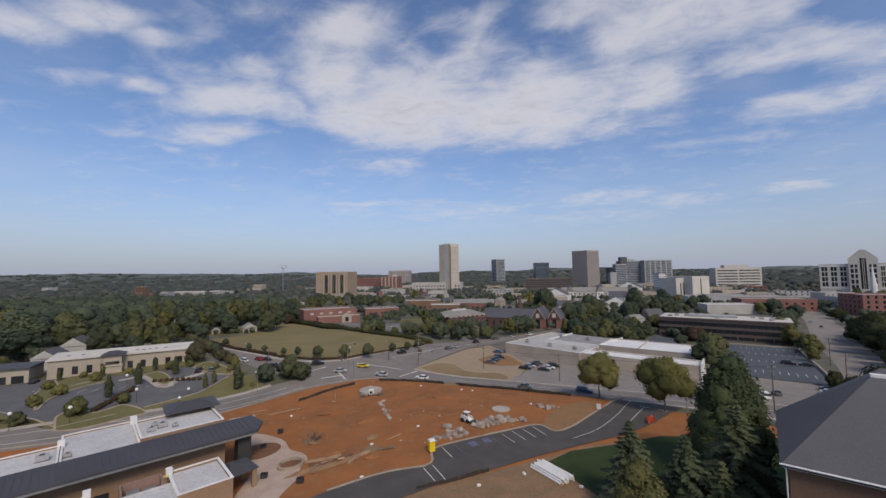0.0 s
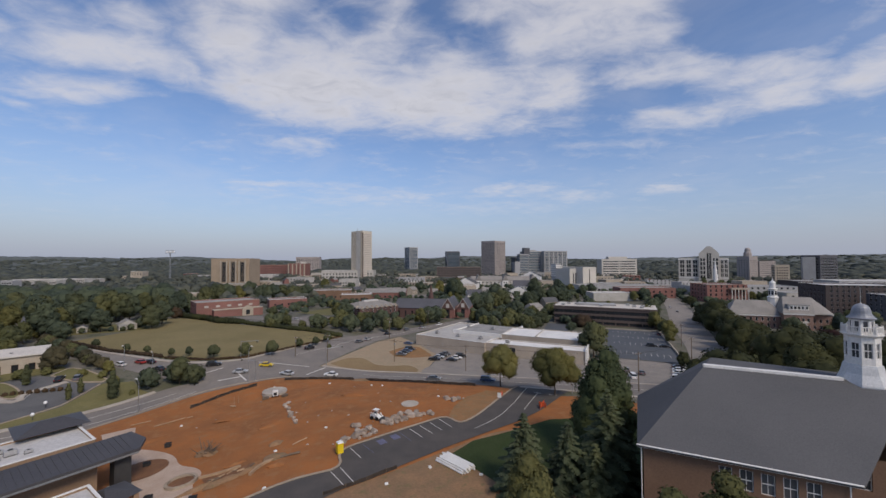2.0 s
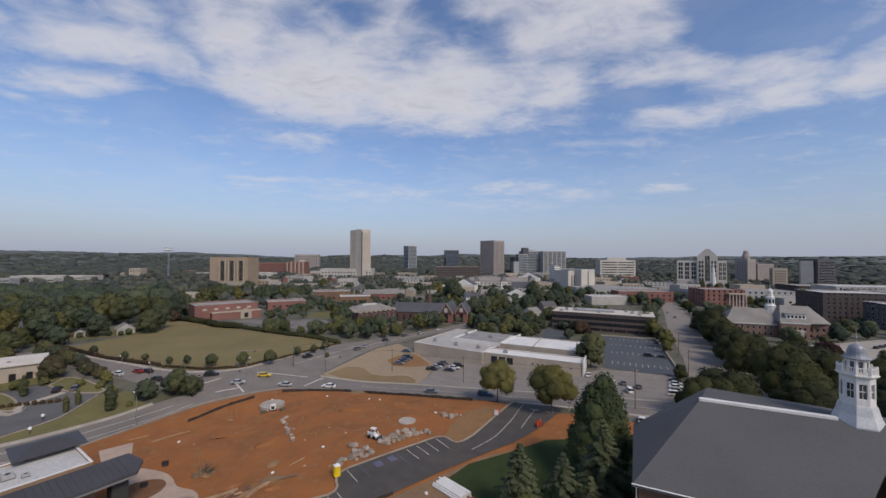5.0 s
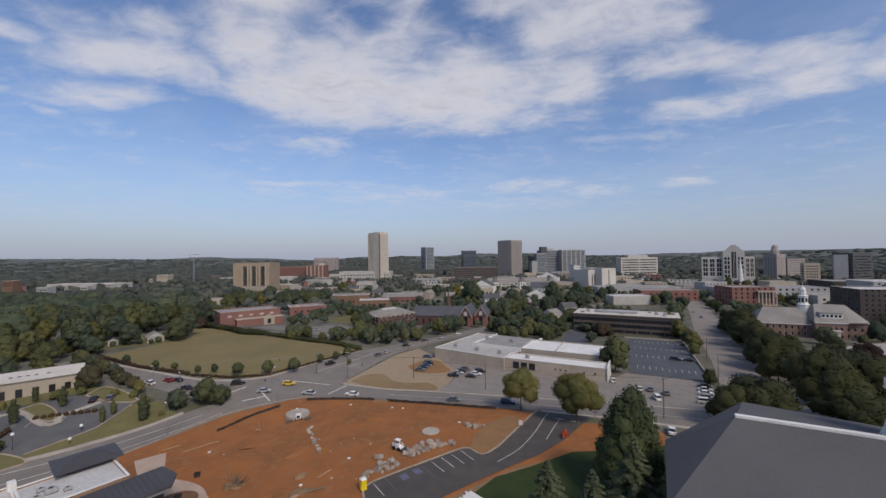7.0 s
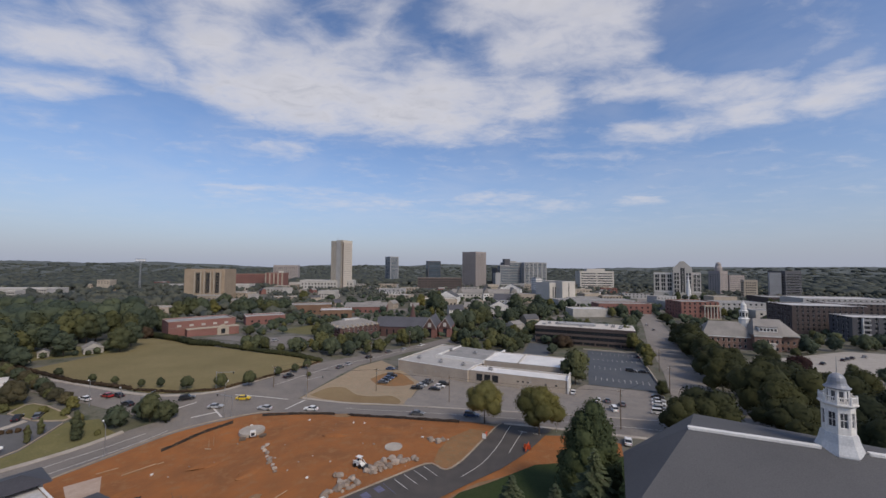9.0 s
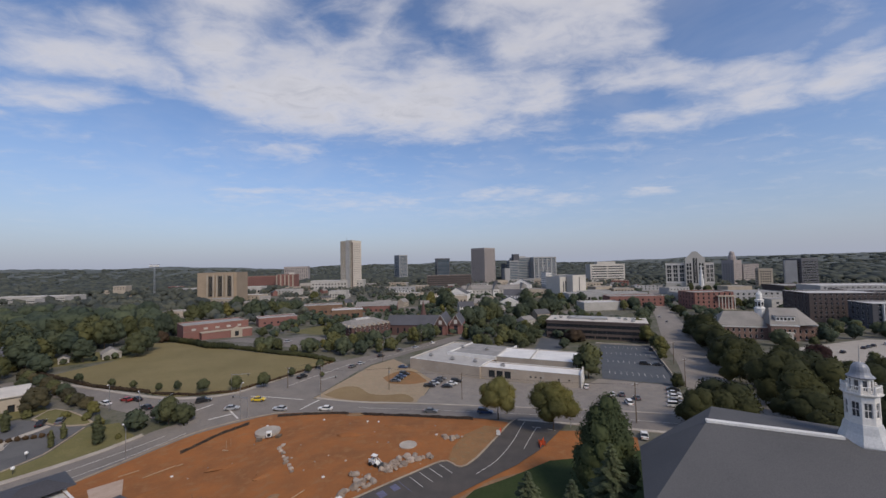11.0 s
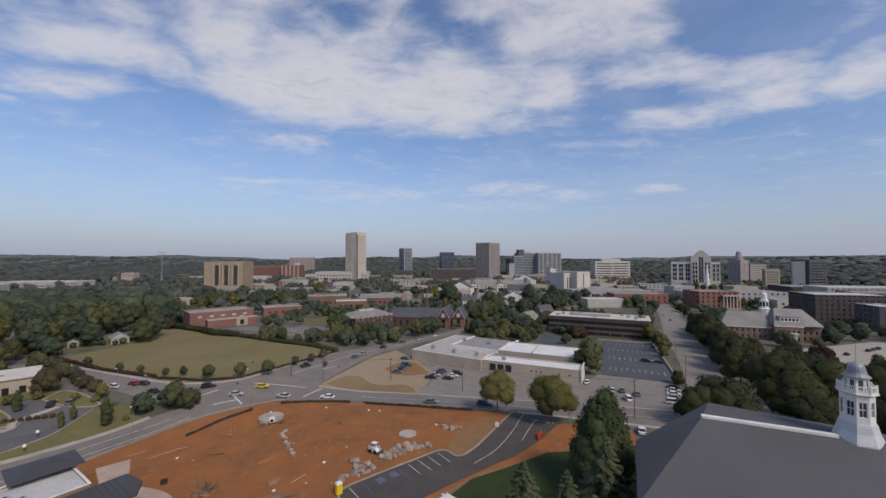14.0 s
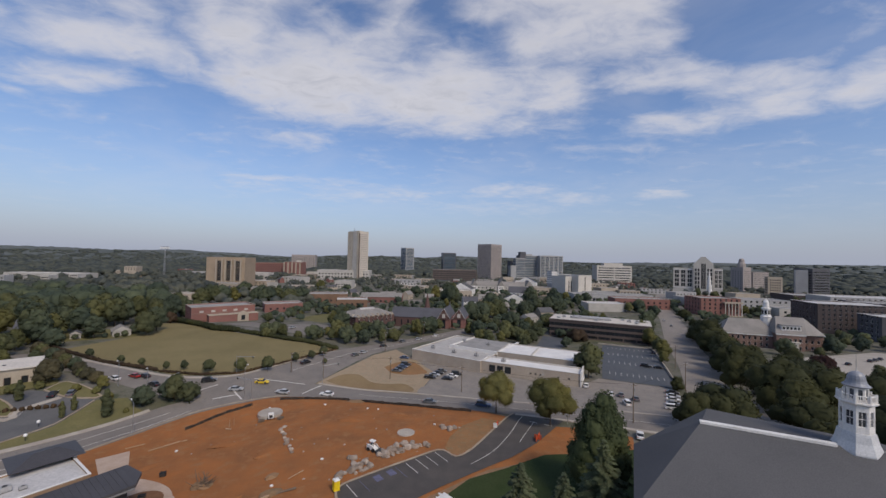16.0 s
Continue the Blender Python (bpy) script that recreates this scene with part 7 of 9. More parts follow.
broadleaf("plum_tree", "dark purple-leaved tree beside the forecourt", 170.3, 173, 9.4, 5.6, LEAF_PURPLE, 3500, 0.6, 35, 0.1)
MIDS = [broadleaf("tree", "green broad-leaved tree among the buildings", 61.8, 163, 15.0, 6.4, LEAF_MID, 1300, 0.88, 41, 0.08, "town trees", limbs=3, div=1),
        broadleaf("tree", "olive-green broad-leaved tree among the buildings", 116.2, 203.5, 10.0, 4.2, LEAF_OLIVE, 1200, 0.64, 42, 0.08, "town trees", limbs=3, div=1),
        broadleaf("tree", "dark green broad-leaved tree among the buildings", -38, 232, 10.5, 5.6, WOODS, 1100, 0.84, 43, 0.08, "town trees", limbs=3, div=1),
        broadleaf("tree", "green broad-leaved tree among the buildings", -60, 222, 9.0, 5.2, LEAF_MID, 1100, 0.84, 44, 0.08, "town trees", limbs=3, div=1)]
MID_H = (15.0, 10.0, 10.5, 9.0)
broadleaf("round_bush", "round dark clipped bush at the lot corner", 91.1, 150, 5.4, 2.6, LEAF_OAK, 1600, 0.4, 45, 0.02, category="bush")
for x, y, h, j in ((120.5, 213, 8, 1), (109, 191, 6, 1), (125, 224, 7, 3), (209, 383, 12, 2), (128, 240, 12, 1), (135, 262, 13, 0), (150, 285, 12, 2), (160, 305, 11, 0), (174, 330, 12, 2), (88, 262, 7, 2), (80, 266, 6, 2),
                   (-83.6, 122.6, 8.4, 0), (-86.5, 124.5, 6.6, 2), (-79.5, 123.2, 6.2, 3), (-91.4, 119.6, 6.6, 2), (-110.5, 127.3, 4.5, 1),
                   (-175, 175, 10, 2)):
    again(MIDS[j], x, y, h / MID_H[j], rnd.uniform(0, 360))
FT = broadleaf("field_tree", "small round green tree at the field's edge", -74.3, 144.6, 5.6, 2.5, LEAF_MID, 1600, 0.42, 51, 0.2, "field trees")
for x, y, h in ((-145, 160.6, 3.7), (-126, 153.3, 3.2), (-115.5, 150.2, 3.2), (-103.3, 146.4, 3.0), (-96.7, 146.4, 3.4), (-86.1, 144.4, 5.3), (-66, 148.2, 5.7), (-61.2, 163, 4.0), (-56.7, 170, 4.2), (-53.6, 177, 4.8), (-49.5, 166, 2.6)):
    again(FT, x, y, h / 5.6, rnd.uniform(0, 360), "small round rust-tinged tree at the field's edge" if h < 3.5 else "")
CT = columnar("columnar_tree", "slim upright dark tree in a car park island", -96.6, 112.8, 8.4, 1.5, LEAF_MID, 1500, 0.4, 61, "upright trees")
for x, y, h in ((-125.5, 116.2, 7), (-127.5, 104.3, 7), (-122.6, 91.6, 6.2), (-106.6, 110.0, 4.6), (-107.4, 114.3, 4.8), (-98.8, 115.4, 5.5), (-138, 119, 5), (-149, 109, 5), (-160, 103, 4.5)):
    again(CT, x, y, h / 8.4, rnd.uniform(0, 360))
SB = broadleaf("shrub", "low rounded olive shrub in a car park bed", -115.2, 90.3, 2.9, 1.9, LEAF_OLIVE, 700, 0.34, 71, 0.02, "car park shrubs", category="shrub")
for x, y, h in ((-122.1, 70.6, 3.3), (-135.2, 81.5, 3.2), (-140.5, 90.7, 3.3), (-116.7, 79.3, 4.5), (-151.5, 94.6, 3), (-146.7, 105.1, 3.0), (-143, 113.5, 2.4), (-133, 121, 3.5), (-129, 125.5, 2.6), (-156, 107.5, 2.2), (-101, 119.5, 1.6), (-93.5, 116.2, 1.5), (-104, 122, 2.6), (-117, 125, 2.4), (-110, 124.5, 2.2)):
    again(SB, x, y, h / 2.9, rnd.uniform(0, 360))
HB = broadleaf("hedge_bush", "small dark bush in a planted row", -115.6, 82.8, 1.3, 0.8, LEAF_RUST, 260, 0.24, 72, 0.02, "bush row", category="bush")
for k in range(1, 14):
    again(HB, -115.6 - 0.55 * k, 82.8 + 1.25 * k, 1.0 + 0.2 * ((k * 37) % 5) / 5, k * 40)
for k in range(10):
    again(HB, -124 + 1.35 * k, 107 + 0.9 * k, 1.0, k * 40)
broadleaf("rust_tree", "broad rust-brown tree below the office block", 89, 254, 7.5, 8.4, LEAF_RUST, 2600, 0.6, 95, 0.03)
broadleaf("plum_tree", "dark red-leaved tree beside the brick school", -172, 247, 7.0, 4.4, LEAF_RUST, 1600, 0.6, 96, 0.05)
# hedges
rng = np.random.default_rng(77)


def hedge(name, label, pts, w, h, leaf, seed, dens=26):
    rng = np.random.default_rng(seed)
    lobes = [(x + rng.uniform(-0.3, 0.3), y + rng.uniform(-0.3, 0.3), ground_z(x, y) + h * 0.45, w * rng.uniform(0.8, 1.2), w * rng.uniform(0.8, 1.2), h * rng.uniform(0.5, 0.65)) for x, y, _ in along(pts, w * 0.9)]
    tagged(foliage(name, leaf_cloud(rng, lobes, len(lobes) * dens, 0.55), leaf), label, "hedge")


hedge("hedge", "dark clipped hedge at the back of the field", [(-189, 264), (-168, 250), (-142.7, 233), (-130.9, 223), (-113.8, 219)], 1.8, 3.6, LEAF_OAK, 81, 60)
hedge("hedge", "low dark hedge along the field's front", [(-205, 190.5), (-168, 171), (-132, 152.6), (-105, 144.4)], 0.8, 1.3, LEAF_RUST, 82)
hedge("hedge", "low dry hedge along the avenue", [(-103, 143.6), (-88, 141.6), (-74, 143.6), (-65, 158.5), (-51.5, 190)], 0.6, 0.8, LEAF_RUST, 83)
hedge("hedge", "rough hedge between field and gardens", [(-113, 219), (-80, 201.5), (-51, 191)], 1.6, 2.2, LEAF_OAK, 84, 40)

BT = broadleaf("brown_tree", "spreading tree with dull brown leaves beside the car park", -131.5, 130.5, 7.6, 4.6, LEAF_BROWN, 1800, 0.55, 97, 0.1, "brown trees")
for x, y, h in ((-116.2, 131.5, 4.2), (-121.5, 134.0, 4.4), (-129, 139, 4.6), (-138, 145, 4.2), (-148, 151, 4.8), (-160, 158, 4.4), (-172, 166, 5.0)):
    again(BT, x, y, h / 7.6, x * 9.0)
for x, y, h, j in ((-125, 136, 4.0, 3), (-134, 142.5, 5.0, 2), (-143, 148, 4.4, 3), (-154, 154.5, 5.0, 2), (-166, 162, 5.0, 3)):
    again(MIDS[j], x, y, h / MID_H[j], x * 5.0)
TALLS = [broadleaf("tree", "tall green tree at the edge of the woods", -216, 172, 16.0, 6.6, LEAF_MID, 2000, 0.82, 46, 0.1, "wood edge trees", limbs=4, div=1),
         broadleaf("tree", "tall dark tree at the edge of the woods", -198, 204, 15.0, 5.6, WOODS, 1900, 0.82, 47, 0.08, "wood edge trees", limbs=4, div=1),
         broadleaf("tree", "tall yellowing tree at the edge of the woods", -224, 198, 13.5, 5.8, LEAF_OLIVE, 1900, 0.8, 48, 0.08, "wood edge trees", limbs=4, div=1)]
TALL_H = (16.0, 15.0, 13.5)
for k, (x, y, h) in enumerate(((-213, 152, 9), (-208, 156, 10), (-204, 165, 9), (-199, 170, 10.5), (-196, 176, 6), (-190, 178, 5), (-180, 178, 4.5), (-205, 148, 7.5), (-194, 162, 8), (-172, 128, 7), (-166, 134, 8), (-159, 140, 8.5), (-152, 146, 7), (-176, 140, 9), (-170, 148, 9.5), (-162, 154, 9), (-155, 160, 8), (-184, 148, 9), (-178, 158, 10), (-168, 166, 9), (-160, 170, 8), (-190, 136, 8.5), (-196, 118, 8), (-194, 106, 7), (-200, 98, 8), (-150, 168, 7), (-184, 168, 9.5))):
    if clear(x, y, 1.0):
        again(TALLS[k % 3], x, y, h / TALL_H[k % 3], k * 77.0)
for x, y, h, j, lb in ((-156, 205.5, 13.6, 0, "broad olive-green tree beside the field"), (-189, 187.5, 13.5, 2, "yellow-green tree at the edge of the field"), (-174.5, 195.5, 12.6, 1, "dark tree beside a small white house"), (-190, 204, 15, 1, "tall dark tree behind a small cabin"), (-160, 218, 13, 1, "dark tree behind the field"),
                       (-208, 121, 19.0, 1, "tall dark tree behind timber houses"), (-199, 158, 14.0, 0, "broad tree behind the cream building"), (-194, 146, 12.0, 1, "dark tree behind the cream building"), (-214, 140, 17, 0, "tall tree behind timber houses"), (-222, 108, 18, 1, "tall dark tree behind the annex")):
    t = again(TALLS[j], x, y, h / TALL_H[j], x * 7.0, lb)
    t.matrix_basis = t.matrix_basis @ Matrix.Diagonal((1.22, 1.22, 1, 1))
for x, y, h, j in ((-180.5, 191.5, 3.2, 2), (-165.5, 198.5, 2.6, 3), (-163.5, 201, 3.4, 2), (-184.5, 189, 3.0, 3), (-170.5, 197, 3.0, 2), (-178, 196, 5.5, 2), (-163.5, 208, 6.0, 2)):
    again(MIDS[j], x, y, h / MID_H[j], x * 3.0, "low dark bush at the field's edge")
drape("ground_grass_edge", [(-205, 196), (-184, 184), (-170, 193.5), (-150, 204), (-150, 222), (-175, 222), (-200, 215)], 0.03, VERGE, 6.0, "rough grass under the trees beside the field", "ground")
for x, y, h, j in ((272, 262, 8, 2), (281, 258, 9, 0), (290, 253, 8.5, 2), (299, 248, 9.5, 2), (308, 244, 8, 0), (317, 240, 9, 2), (326, 236, 8.5, 2), (336, 231, 9, 0), (266, 256, 6, 3), (286, 246, 4, 3), (303, 238, 4.5, 3), (320, 230, 4.5, 3), (246, 252, 6, 2), (254, 258, 7, 2), (178, 158, 7, 2), (185, 164, 7.5, 0), (196, 160, 7, 2), (205, 166, 6, 2), (220, 175, 7, 2), (170, 144, 8, 0)):
    again(MIDS[j], x, y, h / MID_H[j], x * 3.0, "dark green tree before the apartment blocks")
for x, y, h in ((73, 352, 17), (92, 384, 20), (109, 401, 22), (120, 418, 22), (94, 415, 24), (104, 388, 18), (82, 366, 16), (8, 424, 22), (14, 436, 20), (2, 432, 17), (130, 440, 19)):
    if clear(x, y, 1.0):
        again(TALLS[1], x, y, h / TALL_H[1], x * 11.0, "tall dark tree in the middle of the town")
# trees between the streets and the town's buildings
rnd = random.Random(14)
for k, (x, y, h) in enumerate(((-244, 377, 18), (-228, 367, 18), (-230, 388, 18), (-222, 393, 18), (-218, 405, 18), (-186, 393, 18), (-170, 377, 18), (-171, 405, 18), (-154, 393, 18), (-154, 423, 18), (-179, 571, 18), (-258, 506, 18), (-91, 213, 8), (-87, 213, 7), (-100, 221, 6.5), (-68, 205, 8.75), (-71, 255, 10.5), (-63, 245, 10.8), (-50, 206, 9.5), (-56, 212, 7.75), (-96, 323, 7), (-188, 283, 9), (-49, 224, 8.25), (-42, 210, 8.25), (-37, 209, 10.8), (-33, 217, 8), (-28, 225, 8.5), (-25, 258, 5.75), (-16, 244, 11), (-12, 252, 11), (-7, 256, 11.2), (-2, 266, 9), (-47, 245, 6.5), (8, 296, 11.8), (15, 301, 14), (24, 307, 14.8), (32, 318, 16.2), (41, 337, 15.8), (49, 340, 16), (23, 250, 9.5), (18, 254, 7.5), (51, 403, 17.8), (8, 570, 18), (15, 552, 18), (37, 427, 15.5), (-35, 528, 15.5), (-8, 491, 18), (47, 294, 15), (51, 284, 12.5), (63, 314, 13.8), (65, 288, 8.5), (83, 347, 18), (95, 365, 18), (107, 385, 18), (117, 393, 18), (39, 239, 8.75), (46, 244, 9.25), (57, 264, 9.75), (156, 490, 13), (160, 458, 13.5), (181, 490, 14.2), (215, 569, 18), (133, 242, 7.5), (127, 226, 6), (167, 291, 7), (186, 347, 10.2), (206, 406, 14.8), (195, 406, 12), (215, 384, 11.2), (307, 405, 9), (316, 405, 10.8), (325, 405, 10.2), (323, 392, 13.2), (407, 618, 13.8), (412, 587, 13), (450, 618, 11.8), (458, 503, 13.2), (456, 489, 13), (229, 228, 10), (232, 224, 9), (213, 219, 5), (257, 238, 8.75), (256, 228, 8.5))):
    if clear(x, y, 1.0):
        j = (2, 0, 3, 2, 1, 2)[k % 6]
        again(MIDS[j], x, y, h / MID_H[j], rnd.uniform(0, 360), "dark green tree between the town's buildings")
# trees of the town, each its own
rnd = random.Random(21)
count = 0
spots = [(-130, -20, 262, 330, 16), (-100, -25, 205, 258, 26), (-20, 60, 250, 420, 36), (50, 150, 280, 430, 34), (-300, -185, 120, 300, 56), (-215, -186, 195, 300, 18), (195, 330, 220, 300, 18), (40, 76, 215, 268, 10), (20, 70, 208, 260, 8)]
for x0, x1, y0, y1, n in spots:
    done = tries = 0
    while done < n and tries < n * 12:
        tries += 1
        x, y = rnd.uniform(x0, x1), rnd.uniform(y0, y1)
        if not clear(x, y, 2.5):
            continue
        wood_side = x < -150
        j = rnd.choice((0, 0, 2, 3, 1) if wood_side else (2, 3, 2, 3, 0, 1))
        h = rnd.uniform(11, 18) if wood_side else rnd.uniform(4, 6.5) if x < -20 else rnd.uniform(5.5, 10)
        if wood_side and x > -184 and y > 215:
            continue
        if wood_side:
            j = (0, 1, 0, 1, 2, 1, 0)[done % 7]
            again(TALLS[j], x, y, h / TALL_H[j], rnd.uniform(0, 360))
        else:
            again(MIDS[j], x, y, h / MID_H[j], rnd.uniform(0, 360))
        done += 1

# woods and far trees that nobody could count
lobes = []
rnd = random.Random(33)


def far_tree(x, y, h, r):
    z = ground_z(x, y)
    a = rnd.uniform(0, 6.28)
    lobes.append((x, y, z + h * 0.56, r * 0.85, r * 0.85, h * 0.4))
    for k in range(3 if y < 430 and x > -560 else 2):
        a += rnd.uniform(1.6, 2.5)
        q = r * rnd.uniform(0.34, 0.52)
        lobes.append((x + q * math.cos(a), y + q * math.sin(a), z + h * rnd.uniform(0.42, 0.74), r * rnd.uniform(0.5, 0.68), r * rnd.uniform(0.5, 0.68), h * rnd.uniform(0.2, 0.28)))


def scatter(rows, gap):
    for x0, x1, y0, y1, n, lo, hi in rows:
        for _ in range(n):
            x, y = rnd.uniform(x0, x1), rnd.uniform(y0, y1)
            if -184 < x < -130 and y < 330:
                continue
            if clear(x, y, gap):
                h = rnd.uniform(lo, hi)
                far_tree(x, y, h, h * rnd.uniform(0.42, 0.62))


rng = np.random.default_rng(5)
scatter(((-130, 150, 262, 430, 380, 3.5, 8), (-330, 320, 430, 620, 540, 5, 10), (195, 420, 215, 420, 130, 5, 9)), 2.0)
tagged(foliage("town_tree_cover", leaf_cloud(rng, lobes, len(lobes) * 16, 1.2, 0.2, div=1, core=0.84, spread=0.34), WOODS), "green tree cover between the town's roofs", "trees", "", "stuff")
lobes = []
scatter(((-560, -230, 100, 420, 400, 12, 20),), 3.0)
tagged(foliage("near_woods", leaf_cloud(rng, lobes, len(lobes) * 56, 1.2, 0.1, core=0.84, spread=0.34), WOODS), "dense dark green woods of tall trees", "woods", "", "stuff")
lobes = []
scatter(((-1100, -560, 140, 560, 760, 11, 18), (-560, -300, 420, 560, 200, 11, 17), (-1250, -330, 560, 1250, 1150, 10, 17), (-330, -120, 330, 560, 160, 8, 13), (-330, 420, 620, 1000, 760, 6, 11), (420, 900, 480, 1250, 900, 7, 12), (-700, 900, 1000, 1250, 700, 8, 13), (300, 800, 150, 300, 140, 8, 13), (-700, -230, -60, 100, 360, 11, 17)), 3.0)
tagged(foliage("far_woods", leaf_cloud(rng, lobes, len(lobes) * 5, 2.6, 0.2, div=1, core=0.86, spread=0.3), FAR_WOODS_HAZED), "mixed woods and town trees reaching far off, paled for haze", "woods", "", "stuff")
lobes = []
for _ in range(7200):
    a, r = rnd.uniform(-1.2, 1.1), 1120 * 3.3 ** rnd.random()
    x, y, h, w_ = math.sin(a) * r, math.cos(a) * r, rnd.uniform(9, 17), rnd.uniform(10, 18) * (1 + r / 5000)
    lobes.append((x, y, ground_z(x, y) + h * 0.62, w_, w_, h * 0.5))
tagged(foliage("distant_woods", leaf_cloud(rng, lobes, len(lobes) * 4, 5.0, 0.3, 1.3, div=1, core=0.9, spread=0.25), FAR_WOODS_HAZED), "distant grey-green woods before the hills, paled for haze", "woods", "", "stuff")
# the canopy of the hills: one rough sheet of tree tops, its colour lightened for haze
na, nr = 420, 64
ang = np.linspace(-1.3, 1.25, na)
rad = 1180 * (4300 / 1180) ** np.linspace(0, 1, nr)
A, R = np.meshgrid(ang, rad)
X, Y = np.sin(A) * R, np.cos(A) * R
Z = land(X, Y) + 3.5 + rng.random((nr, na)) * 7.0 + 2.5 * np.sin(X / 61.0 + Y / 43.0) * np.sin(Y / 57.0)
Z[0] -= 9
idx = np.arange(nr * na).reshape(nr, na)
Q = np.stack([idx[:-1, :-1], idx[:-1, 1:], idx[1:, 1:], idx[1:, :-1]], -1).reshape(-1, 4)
tagged(part("hill_woods", (np.stack([X, Y, Z], -1).reshape(-1, 3).tolist(), [], Q.tolist()), HILLWOODS_HAZED), "wooded hills along the horizon, haze in their colour", "woods", "", "stuff")


# ---- vehicles ----
CAR_PAINTS = {"white": (0.72, 0.72, 0.72), "silver": (0.42, 0.43, 0.45), "black": (0.02, 0.02, 0.023), "grey": (0.13, 0.135, 0.145), "blue": (0.05, 0.08, 0.16), "red": (0.32, 0.03, 0.025), "yellow": (0.7, 0.5, 0.03)}
CARS = {}


def profile_body(bm, rows, mi=0):
    """A body lofted across the car from outlines (x, half width, z)."""
    rings = [[bm.verts.new((x, s * w, z)) for s in (-1, 1)] for x, w, z in rows]
    for a, b in zip(rings, rings[1:] + rings[:1]):
        bm.faces.new((a[0], b[0], b[1], a[1])).material_index = mi
    bm.faces.new([r[0] for r in rings][::-1])
    bm.faces.new([r[1] for r in rings])


def build_car(color, x, y, turn, kind):
    paint = material("car_paint_" + color, CAR_PAINTS[color], 0.3, tuple(c * 0.92 for c in CAR_PAINTS[color]), 1.0, 6.0, spec=0.6)
    L, Hh = (4.6, 1.45) if kind == "saloon" else (4.9, 1.78)
    c = thing({"saloon": "car", "suv": "suv", "pickup": "pickup_truck"}[kind], {"saloon": "%s saloon car on the asphalt", "suv": "%s sport utility car on the asphalt", "pickup": "%s pickup truck on the ground"}[kind] % color, "car", x, y, ground_z(x, y) + 0.12, turn, "cars")
    h = L / 2
    belt = 0.92 if kind == "saloon" else 1.05
    bm = bmesh.new()
    profile_body(bm, ((-h, 0.78, 0.34), (-h + 0.05, 0.84, 0.8), (-h + 0.25, 0.87, belt), (h - 1.35, 0.88, belt), (h - 0.25, 0.82, belt - 0.2), (h, 0.76, 0.62), (h - 0.02, 0.76, 0.3), (0, 0.86, 0.24)))
    bmesh.ops.recalc_face_normals(bm, faces=bm.faces[:])
    bmesh.ops.bevel(bm, geom=bm.edges[:], offset=0.05, segments=2, affect="EDGES")
    part("body", bm, paint, c)
    x0, x1, x2, x3 = {"saloon": (-1.75, -1.05, 0.35, 1.05), "suv": (-2.2, -1.95, 0.45, 1.1), "pickup": (-0.55, -0.35, 0.6, 1.2)}[kind]
    bm = bmesh.new()
    profile_body(bm, ((x0, 0.8, belt - 0.02), (x1, 0.66, Hh - 0.07), (x2, 0.66, Hh - 0.07), (x3, 0.8, belt - 0.02)))
    bmesh.ops.recalc_face_normals(bm, faces=bm.faces[:])
    part("glasshouse", bm, GLASS, c, "dark tinted windows")
    bm = bmesh.new()
    box(bm, x1 - 0.06, x2 + 0.06, -0.69, 0.69, Hh - 0.1, Hh, 0, 0.04)
    part("roof", bm, paint, c)
    for sx in (-L * 0.3, L * 0.31):
        for sy in (-0.8, 0.8):
            bm = bmesh.new()
            tube(bm, (sx, sy - 0.1, 0.33), (sx, sy + 0.1, 0.33), 0.33, 0.33, 14)
            wl_ = part("wheel", bm, RUBBER, c)
            bm = bmesh.new()
            s = 1 if sy > 0 else -1
            tube(bm, (sx, sy + s * 0.09, 0.33), (sx, sy + s * 0.115, 0.33), 0.2, 0.18, 10)
            part("rim", bm, METAL, wl_)
    for sy in (-0.6, 0.6):
        part("headlight", boxes((h - 0.12, h + 0.01, sy - 0.16, sy + 0.16, 0.62, 0.74)), LAMP_WHITE, c)
        part("tail_light", boxes((-h - 0.01, -h + 0.1, sy - 0.16, sy + 0.16, 0.68, 0.84)), RED_LENS, c)
    if kind == "pickup":
        part("bed_rail", boxes((-h + 0.1, x0 - 0.05, -0.86, -0.74, belt, belt + 0.12), (-h + 0.1, x0 - 0.05, 0.74, 0.86, belt, belt + 0.12)), paint, c)
    return c


def car(color, x, y, turn, kind="saloon"):
    if (color, kind) not in CARS:
        CARS[color, kind] = build_car(color, x, y, turn, kind)
        return CARS[color, kind]
    a = radians(turn)
    pitch = math.degrees(math.atan2(ground_z(x + 1.4 * math.cos(a), y + 1.4 * math.sin(a)) - ground_z(x - 1.4 * math.cos(a), y - 1.4 * math.sin(a)), 2.8))
    return copy_thing(CARS[color, kind], pose(x, y, ground_z(x, y) + 0.12, 0, -pitch, turn))


